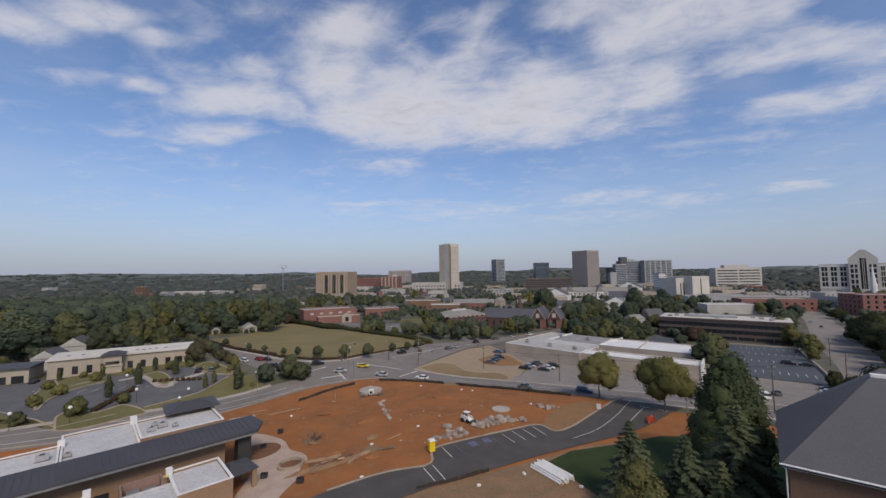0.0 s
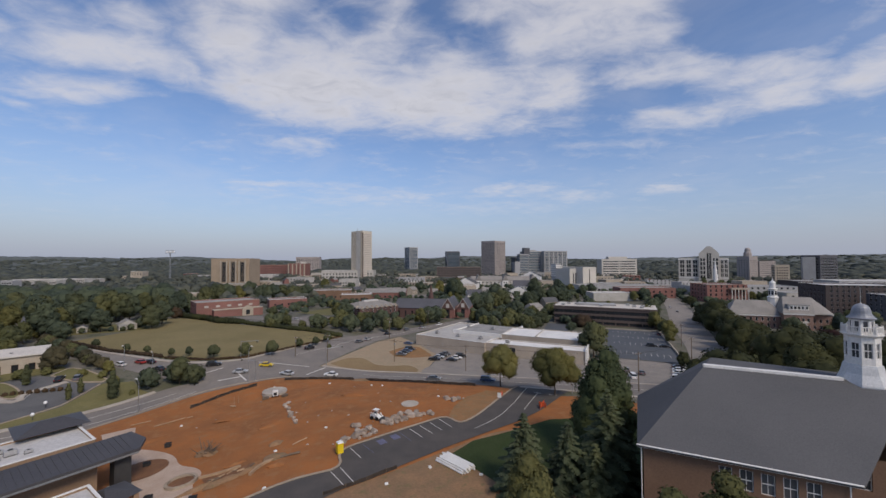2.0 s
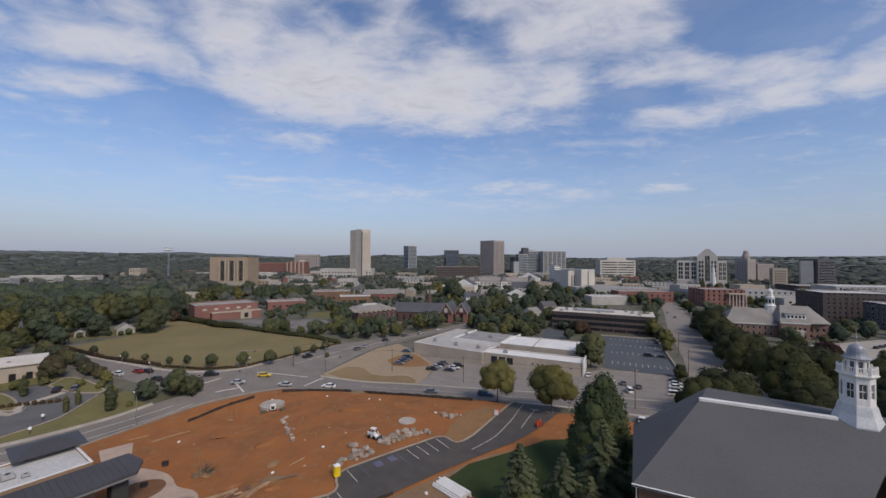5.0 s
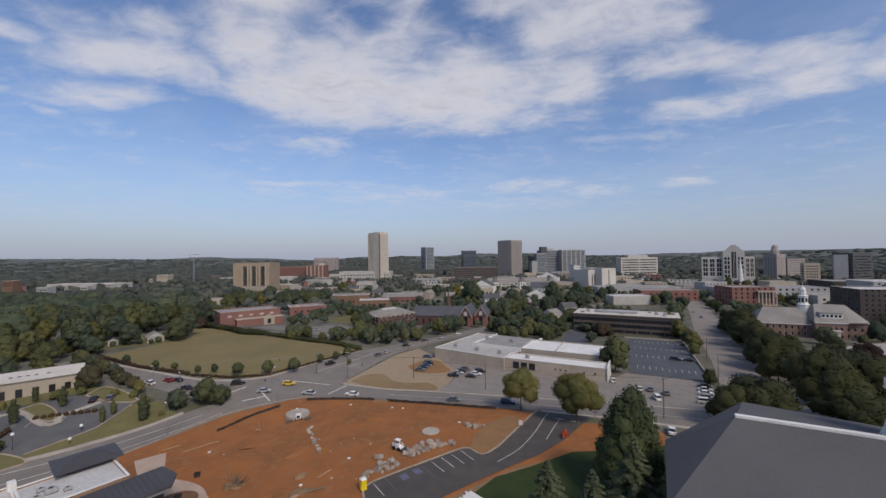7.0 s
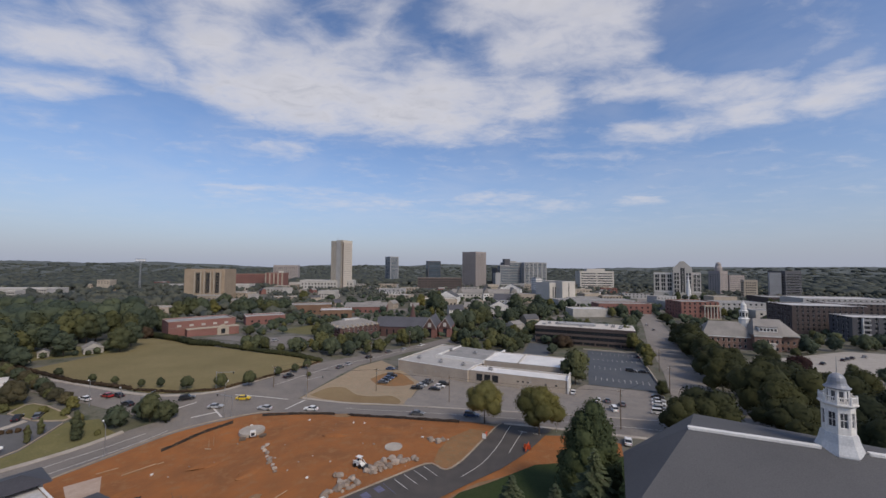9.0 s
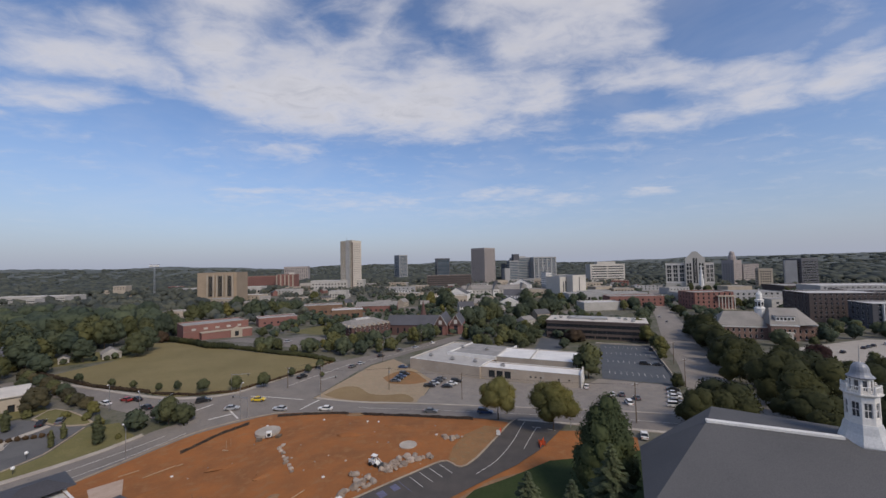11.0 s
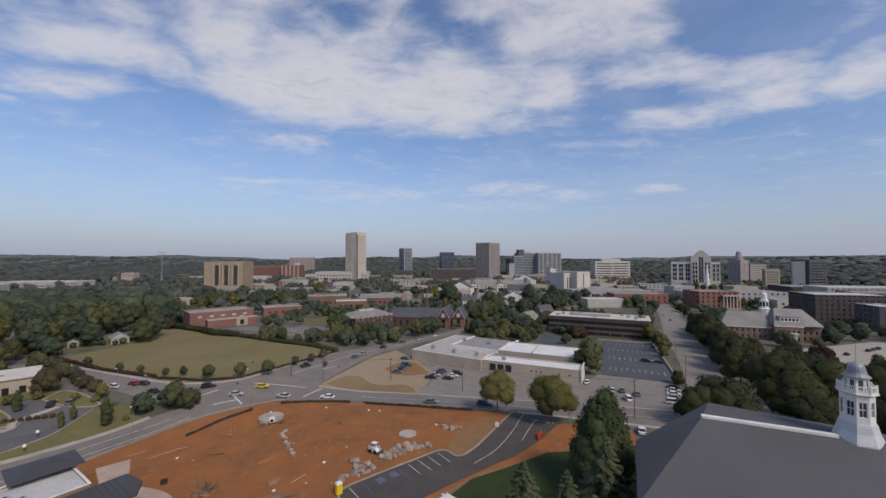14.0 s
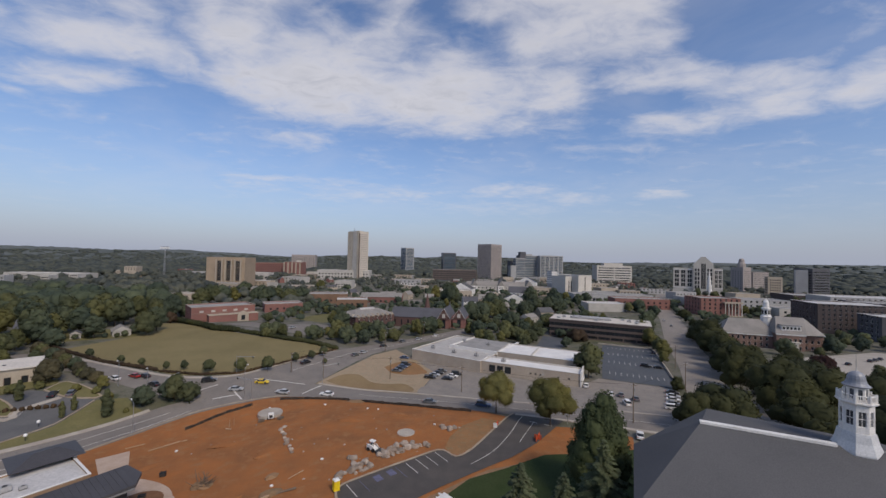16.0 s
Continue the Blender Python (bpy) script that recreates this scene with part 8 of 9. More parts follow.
for row in (("grey", -18.8, 166.2, -12), ("black", -17.9, 169.4, -12), ("blue", -16.9, 172.6, -12), ("black", -15.9, 175.8, -12, "suv"), ("blue", -17.6, 187.7, -14), ("black", -4.3, 158.0, -8, "pickup"), ("silver", -2.6, 161.3, -12), ("black", -1.2, 164.2, -12), ("grey", 0.3, 167.2, -12),
            ("black", 2.7, 156.8, -10), ("white", 4.7, 160, -12), ("black", 6.6, 163.2, -12, "suv"), ("white", 56.6, 151.6, 65), ("white", 61.7, 141, 70), ("grey", 65, 140.5, 70), ("white", 61.8, 129.2, 80, "suv"), ("grey", 67.7, 135.2, 75),
            ("black", 86.3, 145.2, -25), ("silver", 83.7, 140.3, -25), ("white", 80.9, 135.3, -25), ("grey", 77.5, 129.5, -25), ("white", 74, 123.6, -25, "suv"), ("black", 100.8, 180.4, -25), ("black", 96, 182.5, -25, "suv"), ("black", 117.5, 216, 65),
            ("silver", -52.7, 130.1, 172), ("white", -38.3, 131.2, 176), ("black", -97.5, 132.3, 160), ("white", -113, 134.8, 158), ("black", -80.8, 135.9, 20, "suv"), ("grey", -3.4, 125.2, -14), ("grey", -40.9, 184.7, 64), ("silver", -38.4, 191.5, 62),
            ("black", -31.2, 209.5, 55), ("grey", -22.4, 224.6, 50), ("black", -56.6, 162.5, 66, "pickup"), ("silver", -68.4, 130.2, 8), ("black", -119.9, 120.6, 118), ("grey", -116, 122.5, 118), ("black", -105, 138, 158), ("grey", -127.7, 138.5, 158, "suv"), ("silver", -122, 136, 158),
            ("red", -108.2, 137.6, 158), ("silver", -14, 232, 50), ("white", -4, 244, 48), ("black", -166, 99.5, 128), ("blue", 13.5, 122.3, -16, "suv"), ("yellow", -62.6, 136.5, 3), ("white", 50.8, 99.0, 65), ("black", 226, 205, 30), ("grey", 232, 208, 30), ("black", 238, 211, 30), ("black", 205, 196, 30), ("silver", 250, 215, 30),
            ("white", -75, 225, 60), ("silver", -90, 235, 60), ("white", -68, 240, 55), ("silver", 200, 350, 62), ("grey", 190, 322, 62), ("white", 240, 425, 62)):
    car(*row)


# ---- poles, lamps and wires ----
def utility_pole(x, y, h, turn=0.0, arm=True, label="weathered timber utility pole with a cross-arm"):
    p = thing("utility_pole", label, "pole", x, y, None, turn, "utility poles")
    bm = bmesh.new()
    tube(bm, (0, 0, -0.5), (0, 0, h), 0.16, 0.1, 8)
    part("pole", bm, TIMBER, p)
    if arm:
        part("cross_arm", boxes((-1.2, 1.2, -0.06, 0.06, h - 0.8, h - 0.66)), TIMBER, p)
        for k in (-1.0, -0.5, 0.5, 1.0):
            bm = bmesh.new()
            lathe(bm, ((0.03, h - 0.66), (0.06, h - 0.6), (0.06, h - 0.5), (0.02, h - 0.44)), 8)
            bm.transform(Matrix.Translation((k, 0, 0)))
            part("insulator", bm, LAMP_WHITE, p)
        bm = bmesh.new()
        tube(bm, (0.25, 0, h - 2.4), (0.25, 0, h - 1.5), 0.2, 0.2, 10)
        part("transformer", bm, METAL, p)
    return p


def street_lamp(x, y, h, turn, reach=2.4):
    p = thing("street_lamp", "tall grey street lamp with a curved arm", "street lamp", x, y, None, turn, "street lamps")
    bm = bmesh.new()
    tube(bm, (0, 0, -0.3), (0, 0, h - 0.6), 0.11, 0.07, 8)
    part("pole", bm, METAL, p)
    bm = bmesh.new()
    tube(bm, (0, 0, h - 0.7), (reach * 0.5, 0, h - 0.1), 0.05, 0.045, 6)
    tube(bm, (reach * 0.5, 0, h - 0.1), (reach, 0, h), 0.045, 0.04, 6)
    part("arm", bm, METAL, p)
    part("lantern", boxes((reach - 0.1, reach + 0.75, -0.16, 0.16, h - 0.06, h + 0.12), bev=0.03), LAMP_WHITE, p, "white lamp head")
    return p


POLES = [(-20.3, 155.9, 9.0), (7.6, 141.7, 9.6), (53.8, 108.7, 11.2), (94.2, 150, 10.9), (110, 182.9, 10.6), (-28.8, 200, 10.5), (-11, 241.3, 9.8), (-57.5, 149.5, 8)]
for x, y, h in POLES:
    utility_pole(x, y, h, 20 if x > 0 else -30)
utility_pole(-44.9, 148.5, 10.5, -20)
street_lamp(-62.2, 123.4, 10.8, 100)
street_lamp(-95.5, 126.8, 9.0, -60)
street_lamp(-108, 130.5, 9.0, -60)
street_lamp(-83, 105.5, 8.5, 140)
street_lamp(35, 107.2, 8.5, 80)


def wire(a, b, sag, r=0.02):
    bm = bmesh.new()
    pts = [(a[0] + (b[0] - a[0]) * k / 10, a[1] + (b[1] - a[1]) * k / 10, a[2] + (b[2] - a[2]) * k / 10 - sag * 4 * (k / 10) * (1 - k / 10)) for k in range(11)]
    rings = [[bm.verts.new((p[0] + r * math.cos(k * 1.257), p[1], p[2] + r * math.sin(k * 1.257))) for k in range(5)] for p in pts]
    for u, v in zip(rings, rings[1:]):
        for k in range(5):
            bm.faces.new((u[k], u[(k + 1) % 5], v[(k + 1) % 5], v[k]))
    tagged(part("overhead_wire", bm, DARKMETAL), "thin dark sagging overhead wire between poles", "wire", "overhead wires")


tops = {i: (x, y, ground_z(x, y) + h - 0.5) for i, (x, y, h) in enumerate(POLES)}
for i, j in ((7, 0), (0, 1), (1, 2), (2, 3), (3, 4), (7, 5), (5, 6)):
    for off in (0.0, 0.8):
        a, b = tops[i], tops[j]
        wire((a[0] + off, a[1], a[2]), (b[0] + off, b[1], b[2]), 0.9)


def lot_lamp(x, y, h=4.5):
    p = thing("lot_lamp", "short dark car park lamp with a white globe", "lamp", x, y, None, 0, "car park lamps")
    bm = bmesh.new()
    tube(bm, (0, 0, -0.2), (0, 0, h), 0.07, 0.05, 8)
    part("pole", bm, DARKMETAL, p)
    bm = bmesh.new()
    lathe(bm, ((0.12, h), (0.34, h + 0.12), (0.42, h + 0.4), (0.3, h + 0.68), (0.08, h + 0.78)), 12)
    part("globe", bm, LAMP_WHITE, p, "white globe")


for x, y in ((-112.7, 92, ), (-107.5, 104.5), (-113.5, 76), (-120, 68), (-128, 101), (-104, 98)):
    lot_lamp(x, y, 1.2 if x > -110 else 3.6)

# tall floodlight mast far off
m = thing("floodlight_mast", "tall lattice mast with a rack of floodlights", "mast", -502, 700, None, 10)
bm = bmesh.new()
for sx in (-1.2, 1.2):
    for sy in (-1.2, 1.2):
        tube(bm, (sx, sy, 0), (sx * 0.5, sy * 0.5, 58), 0.3, 0.2, 5)
for k in range(14):
    z0, z1 = k * 4.1, (k + 1) * 4.1
    w0, w1 = 1.2 - 0.05 * k, 1.2 - 0.05 * (k + 1)
    tube(bm, (-w0, -w0, z0), (w1, -w1, z1), 0.12, 0.12, 4)
    tube(bm, (w0, -w0, z0), (w1, w1, z1), 0.12, 0.12, 4)
part("lattice", bm, METAL, m)
part("rack", boxes((-8, 8, -0.5, 0.5, 58, 58.8), (-8, 8, -0.5, 0.5, 62, 62.6)), DARKMETAL, m)
for k in range(6):
    for z in (58.8, 60.6):
        part("floodlight", boxes((-7.6 + k * 2.6, -5.8 + k * 2.6, -0.8, 0.3, z, z + 1.3)), LAMP_WHITE, m)

# ---- building site ----
def portable_toilet(x, y, turn):
    t = thing("portable_toilet", "yellow portable toilet with a white domed roof", "portable toilet", x, y, ground_z(x, y) + 0.05, turn)
    part("base", boxes((-0.6, 0.6, -0.6, 0.6, 0, 0.14)), RUBBER, t)
    part("cabin", boxes((-0.55, 0.55, -0.55, 0.55, 0.14, 2.05), bev=0.05), YELLOW, t)
    part("door", boxes((-0.38, 0.38, -0.59, -0.54, 0.25, 1.95), bev=0.01), YELLOW, t, "yellow ribbed door")
    for k in range(4):
        part("rib", boxes((-0.42 + k * 0.26, -0.36 + k * 0.26, 0.545, 0.58, 0.2, 1.95)), YELLOW, t)
    bm = bmesh.new()
    lathe(bm, ((0.8, 2.05), (0.8, 2.12), (0.68, 2.26), (0.35, 2.38), (0.05, 2.42)), 4, 0, math.pi / 4)
    part("roof", bm, PLASTIC_WHITE, t, "white domed roof")
    bm = bmesh.new()
    tube(bm, (0.4, 0.4, 2.0), (0.4, 0.4, 2.6), 0.05, 0.05, 8)
    part("vent_pipe", bm, PLASTIC_WHITE, t)


portable_toilet(-19.6, 74.4, -52)


def loader(x, y, turn):
    s = thing("skid_loader", "small white skid loader on the red clay", "loader", x, y, ground_z(x, y) + 0.05, turn)
    bm = bmesh.new()
    profile_body(bm, ((-1.3, 0.62, 0.35), (-1.35, 0.62, 1.1), (-0.9, 0.62, 1.35), (0.5, 0.6, 0.95), (1.1, 0.6, 0.6), (1.1, 0.6, 0.3)))
    bmesh.ops.recalc_face_normals(bm, faces=bm.faces[:])
    part("body", bm, PLASTIC_WHITE, s)
    part("cab_post", boxes((-0.7, -0.6, -0.5, -0.42, 1.1, 2.1), (-0.7, -0.6, 0.42, 0.5, 1.1, 2.1), (0.42, 0.52, -0.5, -0.42, 0.9, 2.1), (0.42, 0.52, 0.42, 0.5, 0.9, 2.1)), DARKMETAL, s)
    part("cab_roof", boxes((-0.8, 0.6, -0.55, 0.55, 2.1, 2.2), bev=0.03), PLASTIC_WHITE, s)
    part("seat", boxes((-0.4, 0.1, -0.25, 0.25, 0.9, 1.05), (-0.45, -0.35, -0.25, 0.25, 1.05, 1.6)), RUBBER, s)
    for sy in (-0.72, 0.72):
        bm = bmesh.new()
        tube(bm, (-1.25, sy, 1.45), (0.4, sy, 1.3), 0.09, 0.09, 6)
        tube(bm, (0.4, sy, 1.3), (1.5, sy, 0.5), 0.09, 0.08, 6)
        part("lift_arm", bm, PLASTIC_WHITE, s)
        for sx in (-0.8, 0.65):
            bm = bmesh.new()
            tube(bm, (sx, sy - 0.14, 0.42), (sx, sy + 0.14, 0.42), 0.42, 0.42, 14)
            part("wheel", bm, RUBBER, s)
    bm = bmesh.new()
    profile_body(bm, ((1.4, 0.9, 0.1), (1.45, 0.9, 0.7), (1.6, 0.9, 0.65), (2.2, 0.9, 0.12), (2.2, 0.9, 0.05)))
    bmesh.ops.recalc_face_normals(bm, faces=bm.faces[:])
    part("bucket", bm, DARKMETAL, s)


loader(-15.4, 89.9, -30)


def rock(x, y, r, seed, label="rough pale grey quarry boulder on red clay", mat=None):
    rg = random.Random(seed)
    t = thing("boulder", label, "boulder", x, y, ground_z(x, y) + 0.02, rg.uniform(0, 360), "boulders")
    bm = bmesh.new()
    bmesh.ops.create_icosphere(bm, subdivisions=2, radius=1)
    sx, sy, sz = rg.uniform(0.8, 1.3), rg.uniform(0.7, 1.1), rg.uniform(0.55, 0.85)
    o = Vector((rg.uniform(0, 50), rg.uniform(0, 50), rg.uniform(0, 50)))
    for v in bm.verts:
        d = 1 + 0.45 * noise.noise(v.co * 1.2 + o) + 0.15 * noise.noise(v.co * 3 + o)
        v.co = Vector((v.co.x * sx, v.co.y * sy, v.co.z * sz)) * d * r
        v.co.z = max(v.co.z, -0.3 * r) + 0.3 * r
    ob = part("stone", bm, mat or ROCK, t)
    return t


rg = random.Random(4)
for x, y in ((-12.1, 86.7), (-10.5, 88), (-8.9, 89.4), (-7.3, 91.2), (-5.9, 91.1), (-4.6, 91.9), (-3.3, 92.8), (-13, 89.2), (-11.4, 90.4), (-10.1, 91.6), (-8.3, 92.6), (-19.5, 80.3), (-18.2, 81.2), (-18.1, 83.4), (-16.7, 83), (-15.4, 81.8), (-18.9, 86.1), (1.3, 101.8), (2.7, 101.4), (3.8, 101.9), (-12.2, 88.2), (-9.6, 90),
             (-7.8, 90.2), (-6.6, 92.4), (-11.8, 89.4), (-17.2, 82.2), (-16, 84.3), (-13.6, 87.6), (-20.3, 79.6), (-14.4, 82.6)):
    rock(x, y, rg.uniform(0.5, 0.95), rg.randint(0, 999))
    rock(x + rg.uniform(-1.3, 1.3), y + rg.uniform(-1.3, 1.3), rg.uniform(0.4, 0.8), rg.randint(0, 999), "blocky pale grey boulder in a pile on red clay")
    rock(x + rg.uniform(-0.9, 0.9), y + rg.uniform(-0.9, 0.9), rg.uniform(0.3, 0.6), rg.randint(0, 999), "small rough brown-grey stone on red clay")
for k, (x, y) in enumerate(((-42.3, 103.7), (-41.2, 102), (-40, 100.4), (-39.2, 98.6), (-38, 97), (-37.4, 95.2), (-36, 93.6), (-35, 92), (-34.3, 90.6), (-41.9, 105.2))):
    rock(x, y, rg.uniform(0.4, 0.7), 500 + k, "grey rubble block in a line across the clay")


def mound(x, y, rx, ry, h, mat, name, label, seed, turn=0.0):
    t = thing(name, label, "heap", x, y, ground_z(x, y) - 0.1, turn)
    bm = bmesh.new()
    bmesh.ops.create_icosphere(bm, subdivisions=3, radius=1)
    o = Vector((seed * 3.1, seed * 1.7, 0))
    for v in bm.verts:
        d = 1 + 0.3 * noise.noise(v.co * 1.5 + o) + 0.15 * noise.noise(v.co * 4 + o)
        v.co = Vector((v.co.x * rx * d, v.co.y * ry * d, max(0, v.co.z) * h * d))
    part("mound", bm, mat, t)


def round_pad(x, y, r, h, label):
    t = thing("round_pad", label, "pad", x, y, ground_z(x, y) - 0.1, 0)
    bm = bmesh.new()
    lathe(bm, ((r, 0), (r, h), (r - 0.25, h + 0.02), (r - 0.3, h - 0.06), (0.5, h - 0.05)), 28)
    part("slab", bm, CONCRETE, t, "pale round concrete slab")
    return t


round_pad(-49.9, 114.6, 3.4, 0.9, "raised round pale concrete pad on the clay")
t = thing("mixer_trailer", "small white trailer machine beside the round pad", "machine", -48.2, 111.2, None, 20)
part("body", boxes((-0.7, 0.7, -0.5, 0.5, 0.5, 1.9), bev=0.06), PLASTIC_WHITE, t)
part("panel", boxes((-0.45, 0.45, -0.54, -0.5, 0.7, 1.5)), DARKMETAL, t)
for sx in (-0.8, 0.8):
    bm = bmesh.new()
    tube(bm, (sx - 0.1, 0, 0.35), (sx + 0.1, 0, 0.35), 0.35, 0.35, 12)
    part("wheel", bm, RUBBER, t)
for k, (x, y) in enumerate(((-50.4, 110.0), (-45.6, 111.4))):
    t = thing("pallet_stack", "dark stack of pallets on the clay", "stack", x, y, None, 20 + 60 * k)
    for j in range(4):
        part("pallet", boxes((-0.8, 0.8, -0.6, 0.6, 0.16 * j, 0.16 * j + 0.12)), TIMBER, t)
round_pad(-8.6, 98.8, 2.2, 0.3, "low round pale concrete cover on the clay")
mound(-47.6, 78.8, 2.2, 1.5, 0.8, BARE, "root_heap", "heap of earth and roots on the clay", 5)
mound(-31.8, 74.5, 2.2, 1.2, 0.9, BARE, "earth_heap", "low heap of dug earth", 7, 20)
mound(-34.5, 80.6, 1.6, 1.0, 0.8, BARE, "earth_heap", "low heap of dug earth", 8, 60)
# added mound in place of a pale blur; no heap was made out
mound(-27.0, 126.0, 3.2, 1.2, 0.7, BARE, "earth_heap", "added low mound at the silt fence, where a pale smudge lies", 9)
rg = random.Random(12)
for k in range(22):
    a = rg.uniform(0, 6.28)
    bm = bmesh.new()
    x, y = -47.6 + rg.uniform(-1.5, 1.5), 78.8 + rg.uniform(-1.2, 1.2)
    z = ground_z(x, y)
    tube(bm, (x, y, z + 0.6), (x + math.cos(a) * 1.8, y + math.sin(a) * 1.8, z + rg.uniform(1.2, 2.8)), 0.09, 0.03, 5)
    tagged(part("dead_branch", bm, TIMBER), "bare grey branch sticking out of the root heap", "branch", "branches")


def log(x0, y0, x1, y1, r, mat=None, label="pale timber lying on the red clay"):
    bm = bmesh.new()
    tube(bm, (x0, y0, ground_z(x0, y0) + r + 0.05), (x1, y1, ground_z(x1, y1) + r + 0.05), r, r * 0.85, 9)
    tagged(part("log", bm, mat or LOG), label, "timber", "timbers")


log(-71.2, 95.6, -66.6, 100.4, 0.16)
log(-66.2, 100.2, -65.2, 101.0, 0.14)
log(-58.2, 106.2, -56.6, 105.8, 0.2)
log(-30.6, 79.2, -28.6, 82.2, 0.12)
log(-27.6, 75.6, -31.4, 74.0, 0.22, TIMBER, "weathered trunk lying on the clay")
log(-78, 97, -75, 99.6, 0.14)
for x, y in ((-57.9, 107.4), (-57.1, 108.2)):
    bm = bmesh.new()
    tube(bm, (x, y, ground_z(x, y) - 0.2), (x, y, ground_z(x, y) + 2.2), 0.06, 0.05, 6)
    tagged(part("survey_stake", bm, LOG), "upright timber stake in the clay", "stake", "stakes")
# walls in building and dug timbers between plaza and bays
strip("wall_retaining", densify(curved([(-43.1, 69.1), (-40.0, 70.3), (-37.3, 72.2)], 4), 1.0), 0.4, 0.04, LOG, 0.4, "low pale timber edge on the clay", "wall")
strip("wall_retaining", densify(curved([(-33.9, 68.7), (-33.4, 71.8), (-32.0, 73.6)], 4), 1.0), 0.45, 0.04, LOG, 0.45, "low pale wall edge on the clay", "wall")
mound(-37.5, 67.7, 3.7, 0.85, 0.7, BARE, "spoil_ridge", "long ridge of pale spoil on the clay", 11, 48)
for x, y, rx, ry, h, sd, tn, mt in ((-40.8, 65.9, 3.4, 0.7, 0.6, 21, 46, BARE), (-34.6, 70.6, 2.8, 0.6, 0.6, 22, 50, BARE), (-38.6, 73.6, 2.4, 0.6, 0.5, 23, 40, DIRT), (-30.6, 71.6, 2.0, 0.9, 0.6, 24, 20, DIRT), (-52, 98, 4.5, 2.0, 0.45, 25, 30, DIRT), (-24, 108, 5.0, 1.8, 0.4, 26, -15, DIRT), (-40, 92, 4.0, 2.2, 0.4, 27, 60, DIRT), (-12, 112, 4.0, 1.5, 0.5, 28, -18, DIRT), (-66, 88, 3.5, 1.5, 0.4, 29, 50, DIRT)):
    mound(x, y, rx, ry, h, mt, "spoil_ridge", "low ridge of loose spoil on the clay", sd, tn)
drape("ground_trench", [(-42.6, 69.0), (-37.6, 71.6), (-35.6, 73.6), (-34.4, 70.8), (-36.6, 69.2), (-40.2, 66.6)], 0.075, MULCH, 3.0, "dark dug trench between the walls", "ground")
rg = random.Random(19)
for k in range(15):
    u = rg.random()
    x, y = -40.5 + 5.2 * u + rg.uniform(-0.8, 0.8), 67.6 + 4.6 * u + rg.uniform(-0.9, 0.9)
    a = radians(rg.uniform(20, 70))
    ln = rg.uniform(0.7, 2.0)
    log(x - math.cos(a) * ln / 2, y - math.sin(a) * ln / 2, x + math.cos(a) * ln / 2, y + math.sin(a) * ln / 2, rg.uniform(0.07, 0.16), TIMBER if k % 2 else LOG, "rough piece of timber in the trench")
for k in range(34):
    x, y = rg.uniform(-62, 6), rg.uniform(76, 124)
    if y > 118 - 0.1 * x - (x < -45) * 14 or y < 88 + 0.45 * x:
        continue
    rock(x, y, rg.uniform(0.12, 0.3), 900 + k, "small pale stone half sunk in the clay")
# dark planters on the plaza
for x, y in ((-59.2, 83.8), (-57.4, 75.6), (-47.7, 63.4), (-39.5, 62.0)):
    t = thing("equipment_box", "small dark junction box on the ground", "box", x, y, ground_z(x, y) + 0.12, 20, "junction boxes")
    part("case", boxes((-0.55, 0.55, -0.4, 0.4, 0, 0.75), bev=0.04), DARKMETAL, t)
    part("lid", boxes((-0.6, 0.6, -0.45, 0.45, 0.75, 0.82)), RUBBER, t)


def silt_fence(pts, h, label="low black silt fence on stakes"):
    f = thing("silt_fence", label, "fence", pts[0][0], pts[0][1], 0, 0)
    o = Vector((pts[0][0], pts[0][1], 0))
    bm = bmesh.new()
    P = densify(pts, 1.2)
    rg = random.Random(len(P))
    rows = []
    for x, y in P:
        z = ground_z(x, y)
        b = rg.uniform(-0.12, 0.12)
        rows.append([bm.verts.new((x - o.x + s, y - o.y + s, zz)) for s, zz in ((0, z - 0.1), (b, z + h * rg.uniform(0.75, 1.05)), (b + 0.06, z + h * rg.uniform(0.7, 1.0)), (0.06, z - 0.1))])
    for a, b in zip(rows, rows[1:]):
        for k in range(3):
            bm.faces.new((a[k], b[k], b[k + 1], a[k + 1]))
    bmesh.ops.recalc_face_normals(bm, faces=bm.faces[:])
    part("cloth", bm, BLACKCLOTH, f, "black woven cloth")
    for x, y in P[::3]:
        z = ground_z(x, y)
        part("stake", boxes((x - o.x - 0.03, x - o.x + 0.03, y - o.y - 0.1, y - o.y - 0.04, z - 0.2, z + h + 0.15)), TIMBER, f)


silt_fence([(-69.6, 106.7), (-64.1, 115.2), (-58.2, 120.6)], 0.9)
silt_fence([(-51.5, 125.2), (-42, 127), (-33.5, 127.6), (-29.6, 127)], 0.9)
silt_fence([(-25.4, 126), (-10, 121.2), (0.8, 117.9), (9.2, 115.8)], 0.95)
silt_fence([(-18.5, 61), (-12.7, 64.6), (-8, 68.3)], 0.75)


def barrier(x, y, turn):
    t = thing("site_barrier", "orange plastic mesh barrier at the drive", "barrier", x, y, ground_z(x, y) + 0.1, turn)
    for k in (-0.9, 0.9):
        part("post", boxes((k - 0.04, k + 0.04, -0.04, 0.04, 0, 1.3)), TIMBER, t)
    bm = bmesh.new()
    for k in range(9):
        z = 0.12 + k * 0.13
        box(bm, -0.95, 0.95, -0.02, 0.02, z, z + 0.07)
    for k in range(12):
        x0 = -0.95 + k * 0.165
        box(bm, x0, x0 + 0.06, -0.021, 0.021, 0.1, 1.25)
    part("mesh", bm, ORANGE, t)


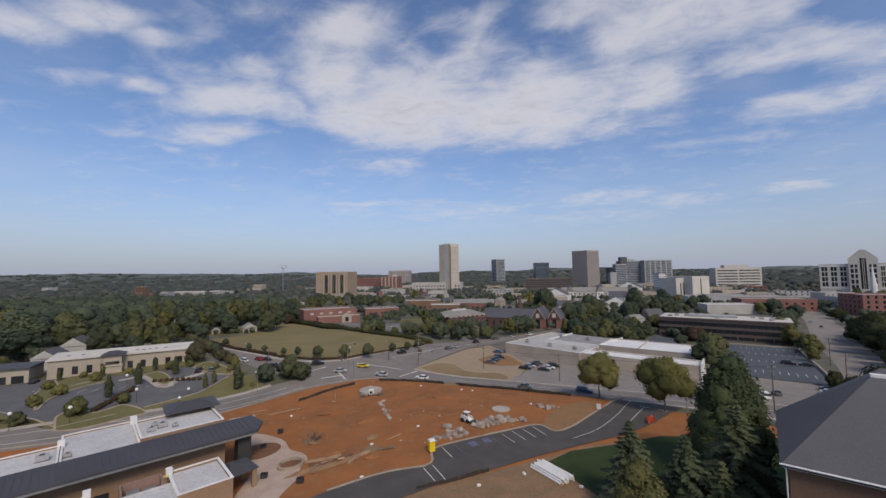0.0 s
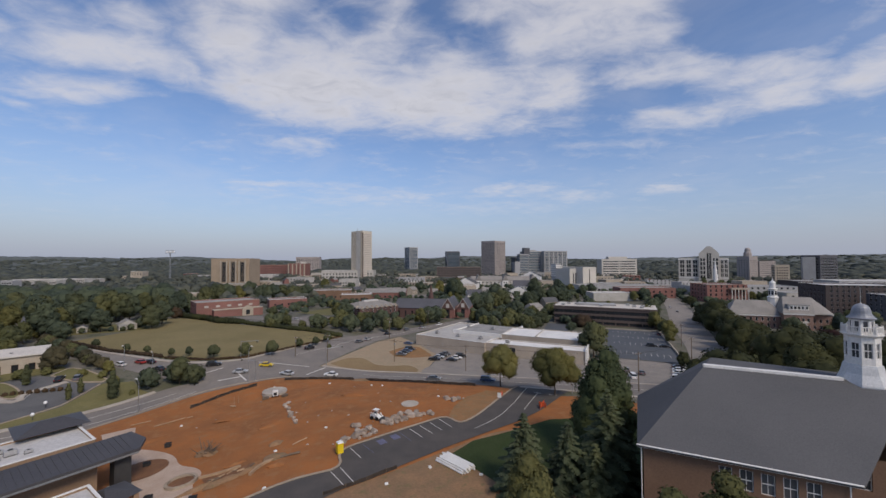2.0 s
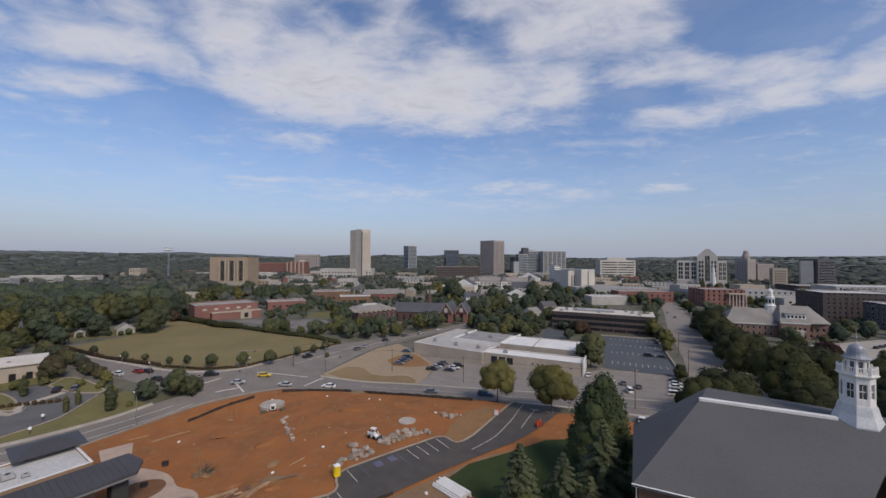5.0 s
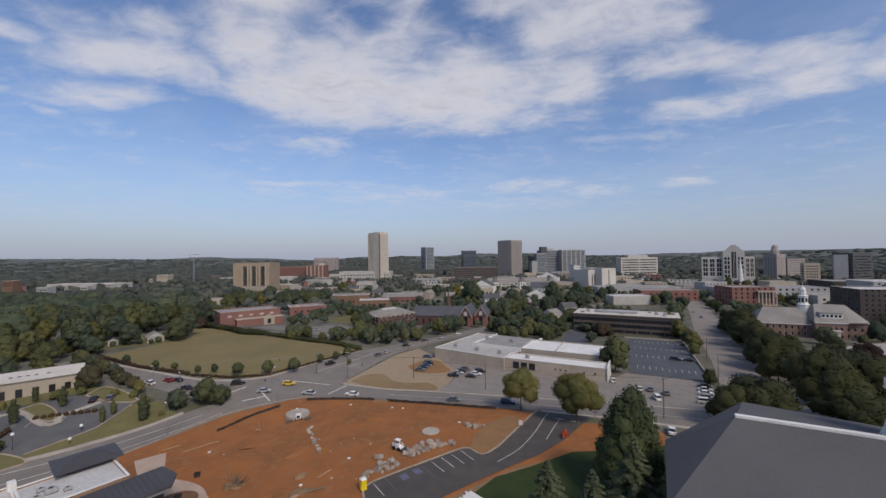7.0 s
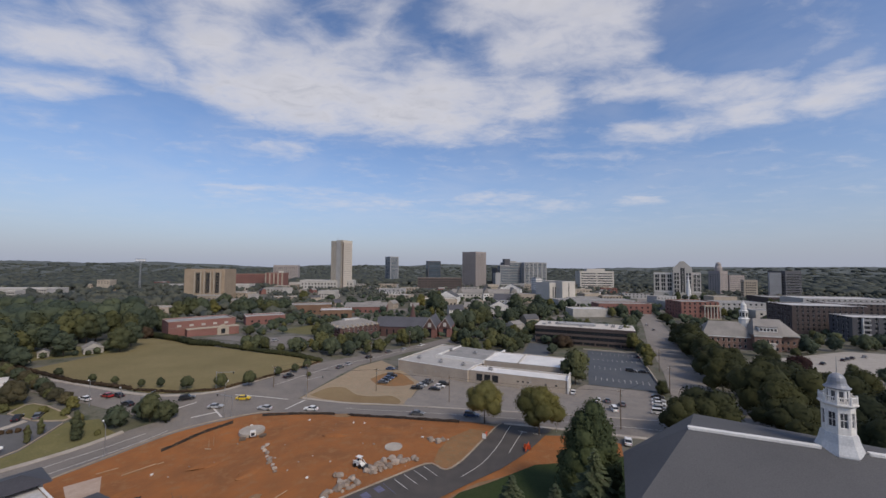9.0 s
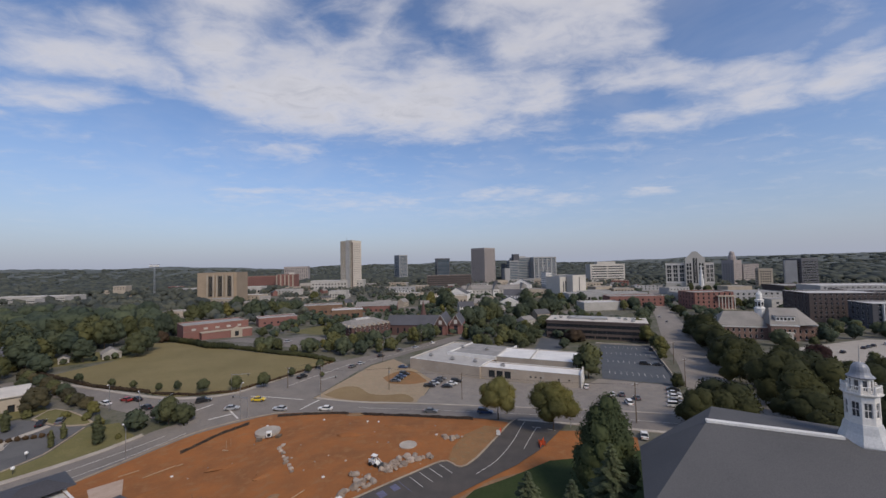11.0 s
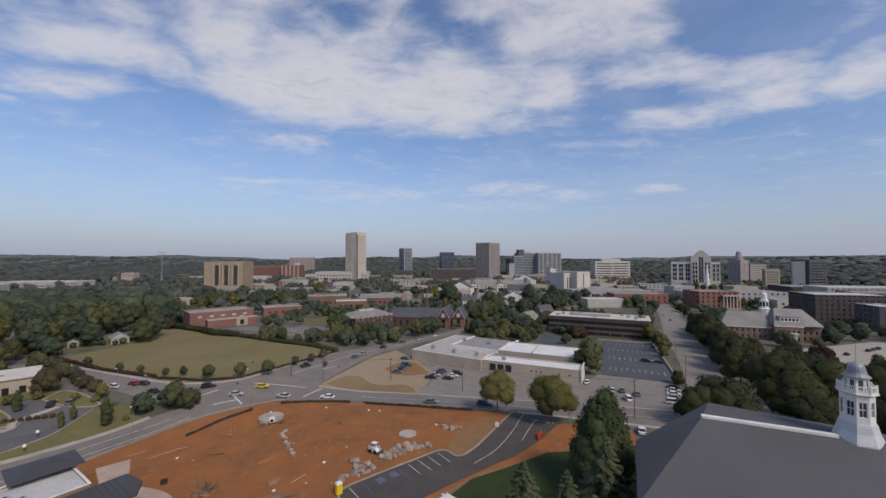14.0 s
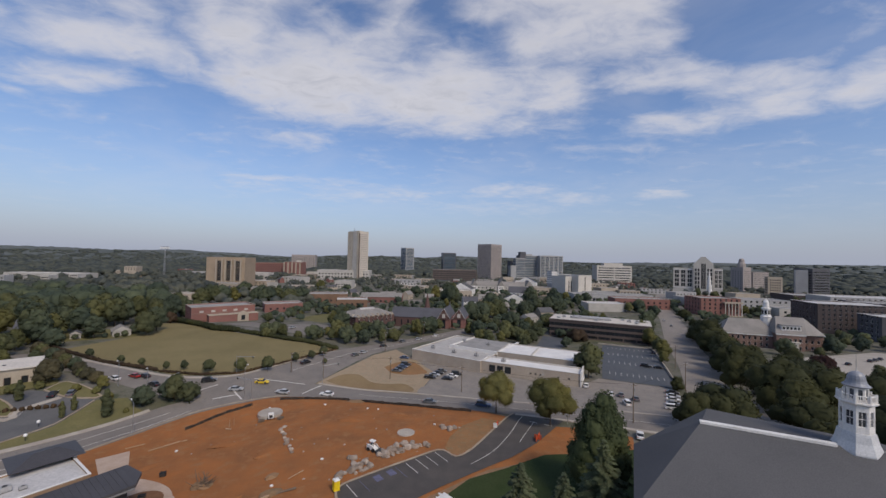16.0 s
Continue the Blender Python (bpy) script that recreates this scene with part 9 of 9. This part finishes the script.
barrier(23.7, 95.6, 65)
barrier(24.6, 97.2, 60)
barrier(15.2, 104, 60)
barrier(24.2, 96.4, 150)
t = thing("road_sign", "white sign board on a post at the kerb", "sign", 14.4, 101.8, ground_z(14.4, 101.8) + 0.2, -20)
part("post", boxes((-0.05, 0.05, -0.05, 0.05, 0, 1.6)), TIMBER, t)
part("board", boxes((-0.5, 0.5, -0.09, -0.05, 0.35, 1.6)), PLASTIC_WHITE, t, "plain white board")
# white pipes stacked at the drive
t = thing("pipe_stack", "stack of long white plastic pipes on bare earth", "pipes", 2.3, 69.4, ground_z(2.3, 69.4) + 0.1, -45)
rg = random.Random(3)
for layer in range(3):
    for k in range(9 - layer):
        bm = bmesh.new()
        off = rg.uniform(-0.5, 0.5)
        yy = (k - (8 - layer) / 2) * 0.36
        tube(bm, (-3.2 + off, yy, 0.17 + layer * 0.3), (3.2 + off, yy, 0.17 + layer * 0.3), 0.17, 0.17, 10)
        part("pipe", bm, PLASTIC_WHITE, t)
# small white litter and stakes on the clay
for k, (x, y) in enumerate(((-26.0, 86.5), (-29.1, 64), (-22.0, 118), (-18.6, 117), (-1.5, 104), (-52, 119), (-36, 122), (-64, 95), (-2.2, 68.5), (6.5, 66.2), (-9, 63.5), (-33, 77))):
    bm = bmesh.new()
    box(bm, -0.3, 0.3, -0.22, 0.22, 0, 0.3, 0, 0.05)
    bm.transform(pose(x, y, ground_z(x, y) + 0.06, 0, 0, k * 37))
    tagged(part("sandbag", bm, PLASTIC_WHITE), "small pale sandbag on the clay", "sandbag", "sandbags")
# signs and lights at the junction
for x, y, tn in ((-75.4, 143.5, 0), (-43.5, 143.2, 40), (-88, 124.6, 90), (-60.5, 124.6, 160)):
    t = thing("traffic_signal", "traffic signal pole with a mast arm", "traffic signal", x, y, None, tn, "traffic signals")
    bm = bmesh.new()
    tube(bm, (0, 0, -0.2), (0, 0, 6.6), 0.11, 0.08, 8)
    part("pole", bm, METAL, t)
    bm = bmesh.new()
    tube(bm, (0, 0, 6.2), (6.5, 0, 6.5), 0.1, 0.07, 6)
    part("mast_arm", bm, METAL, t)
    for k in (6.0,):
        part("signal_head", boxes((k - 0.14, k + 0.14, -0.2, 0.1, 5.75, 6.5), bev=0.03), DARKMETAL, t)
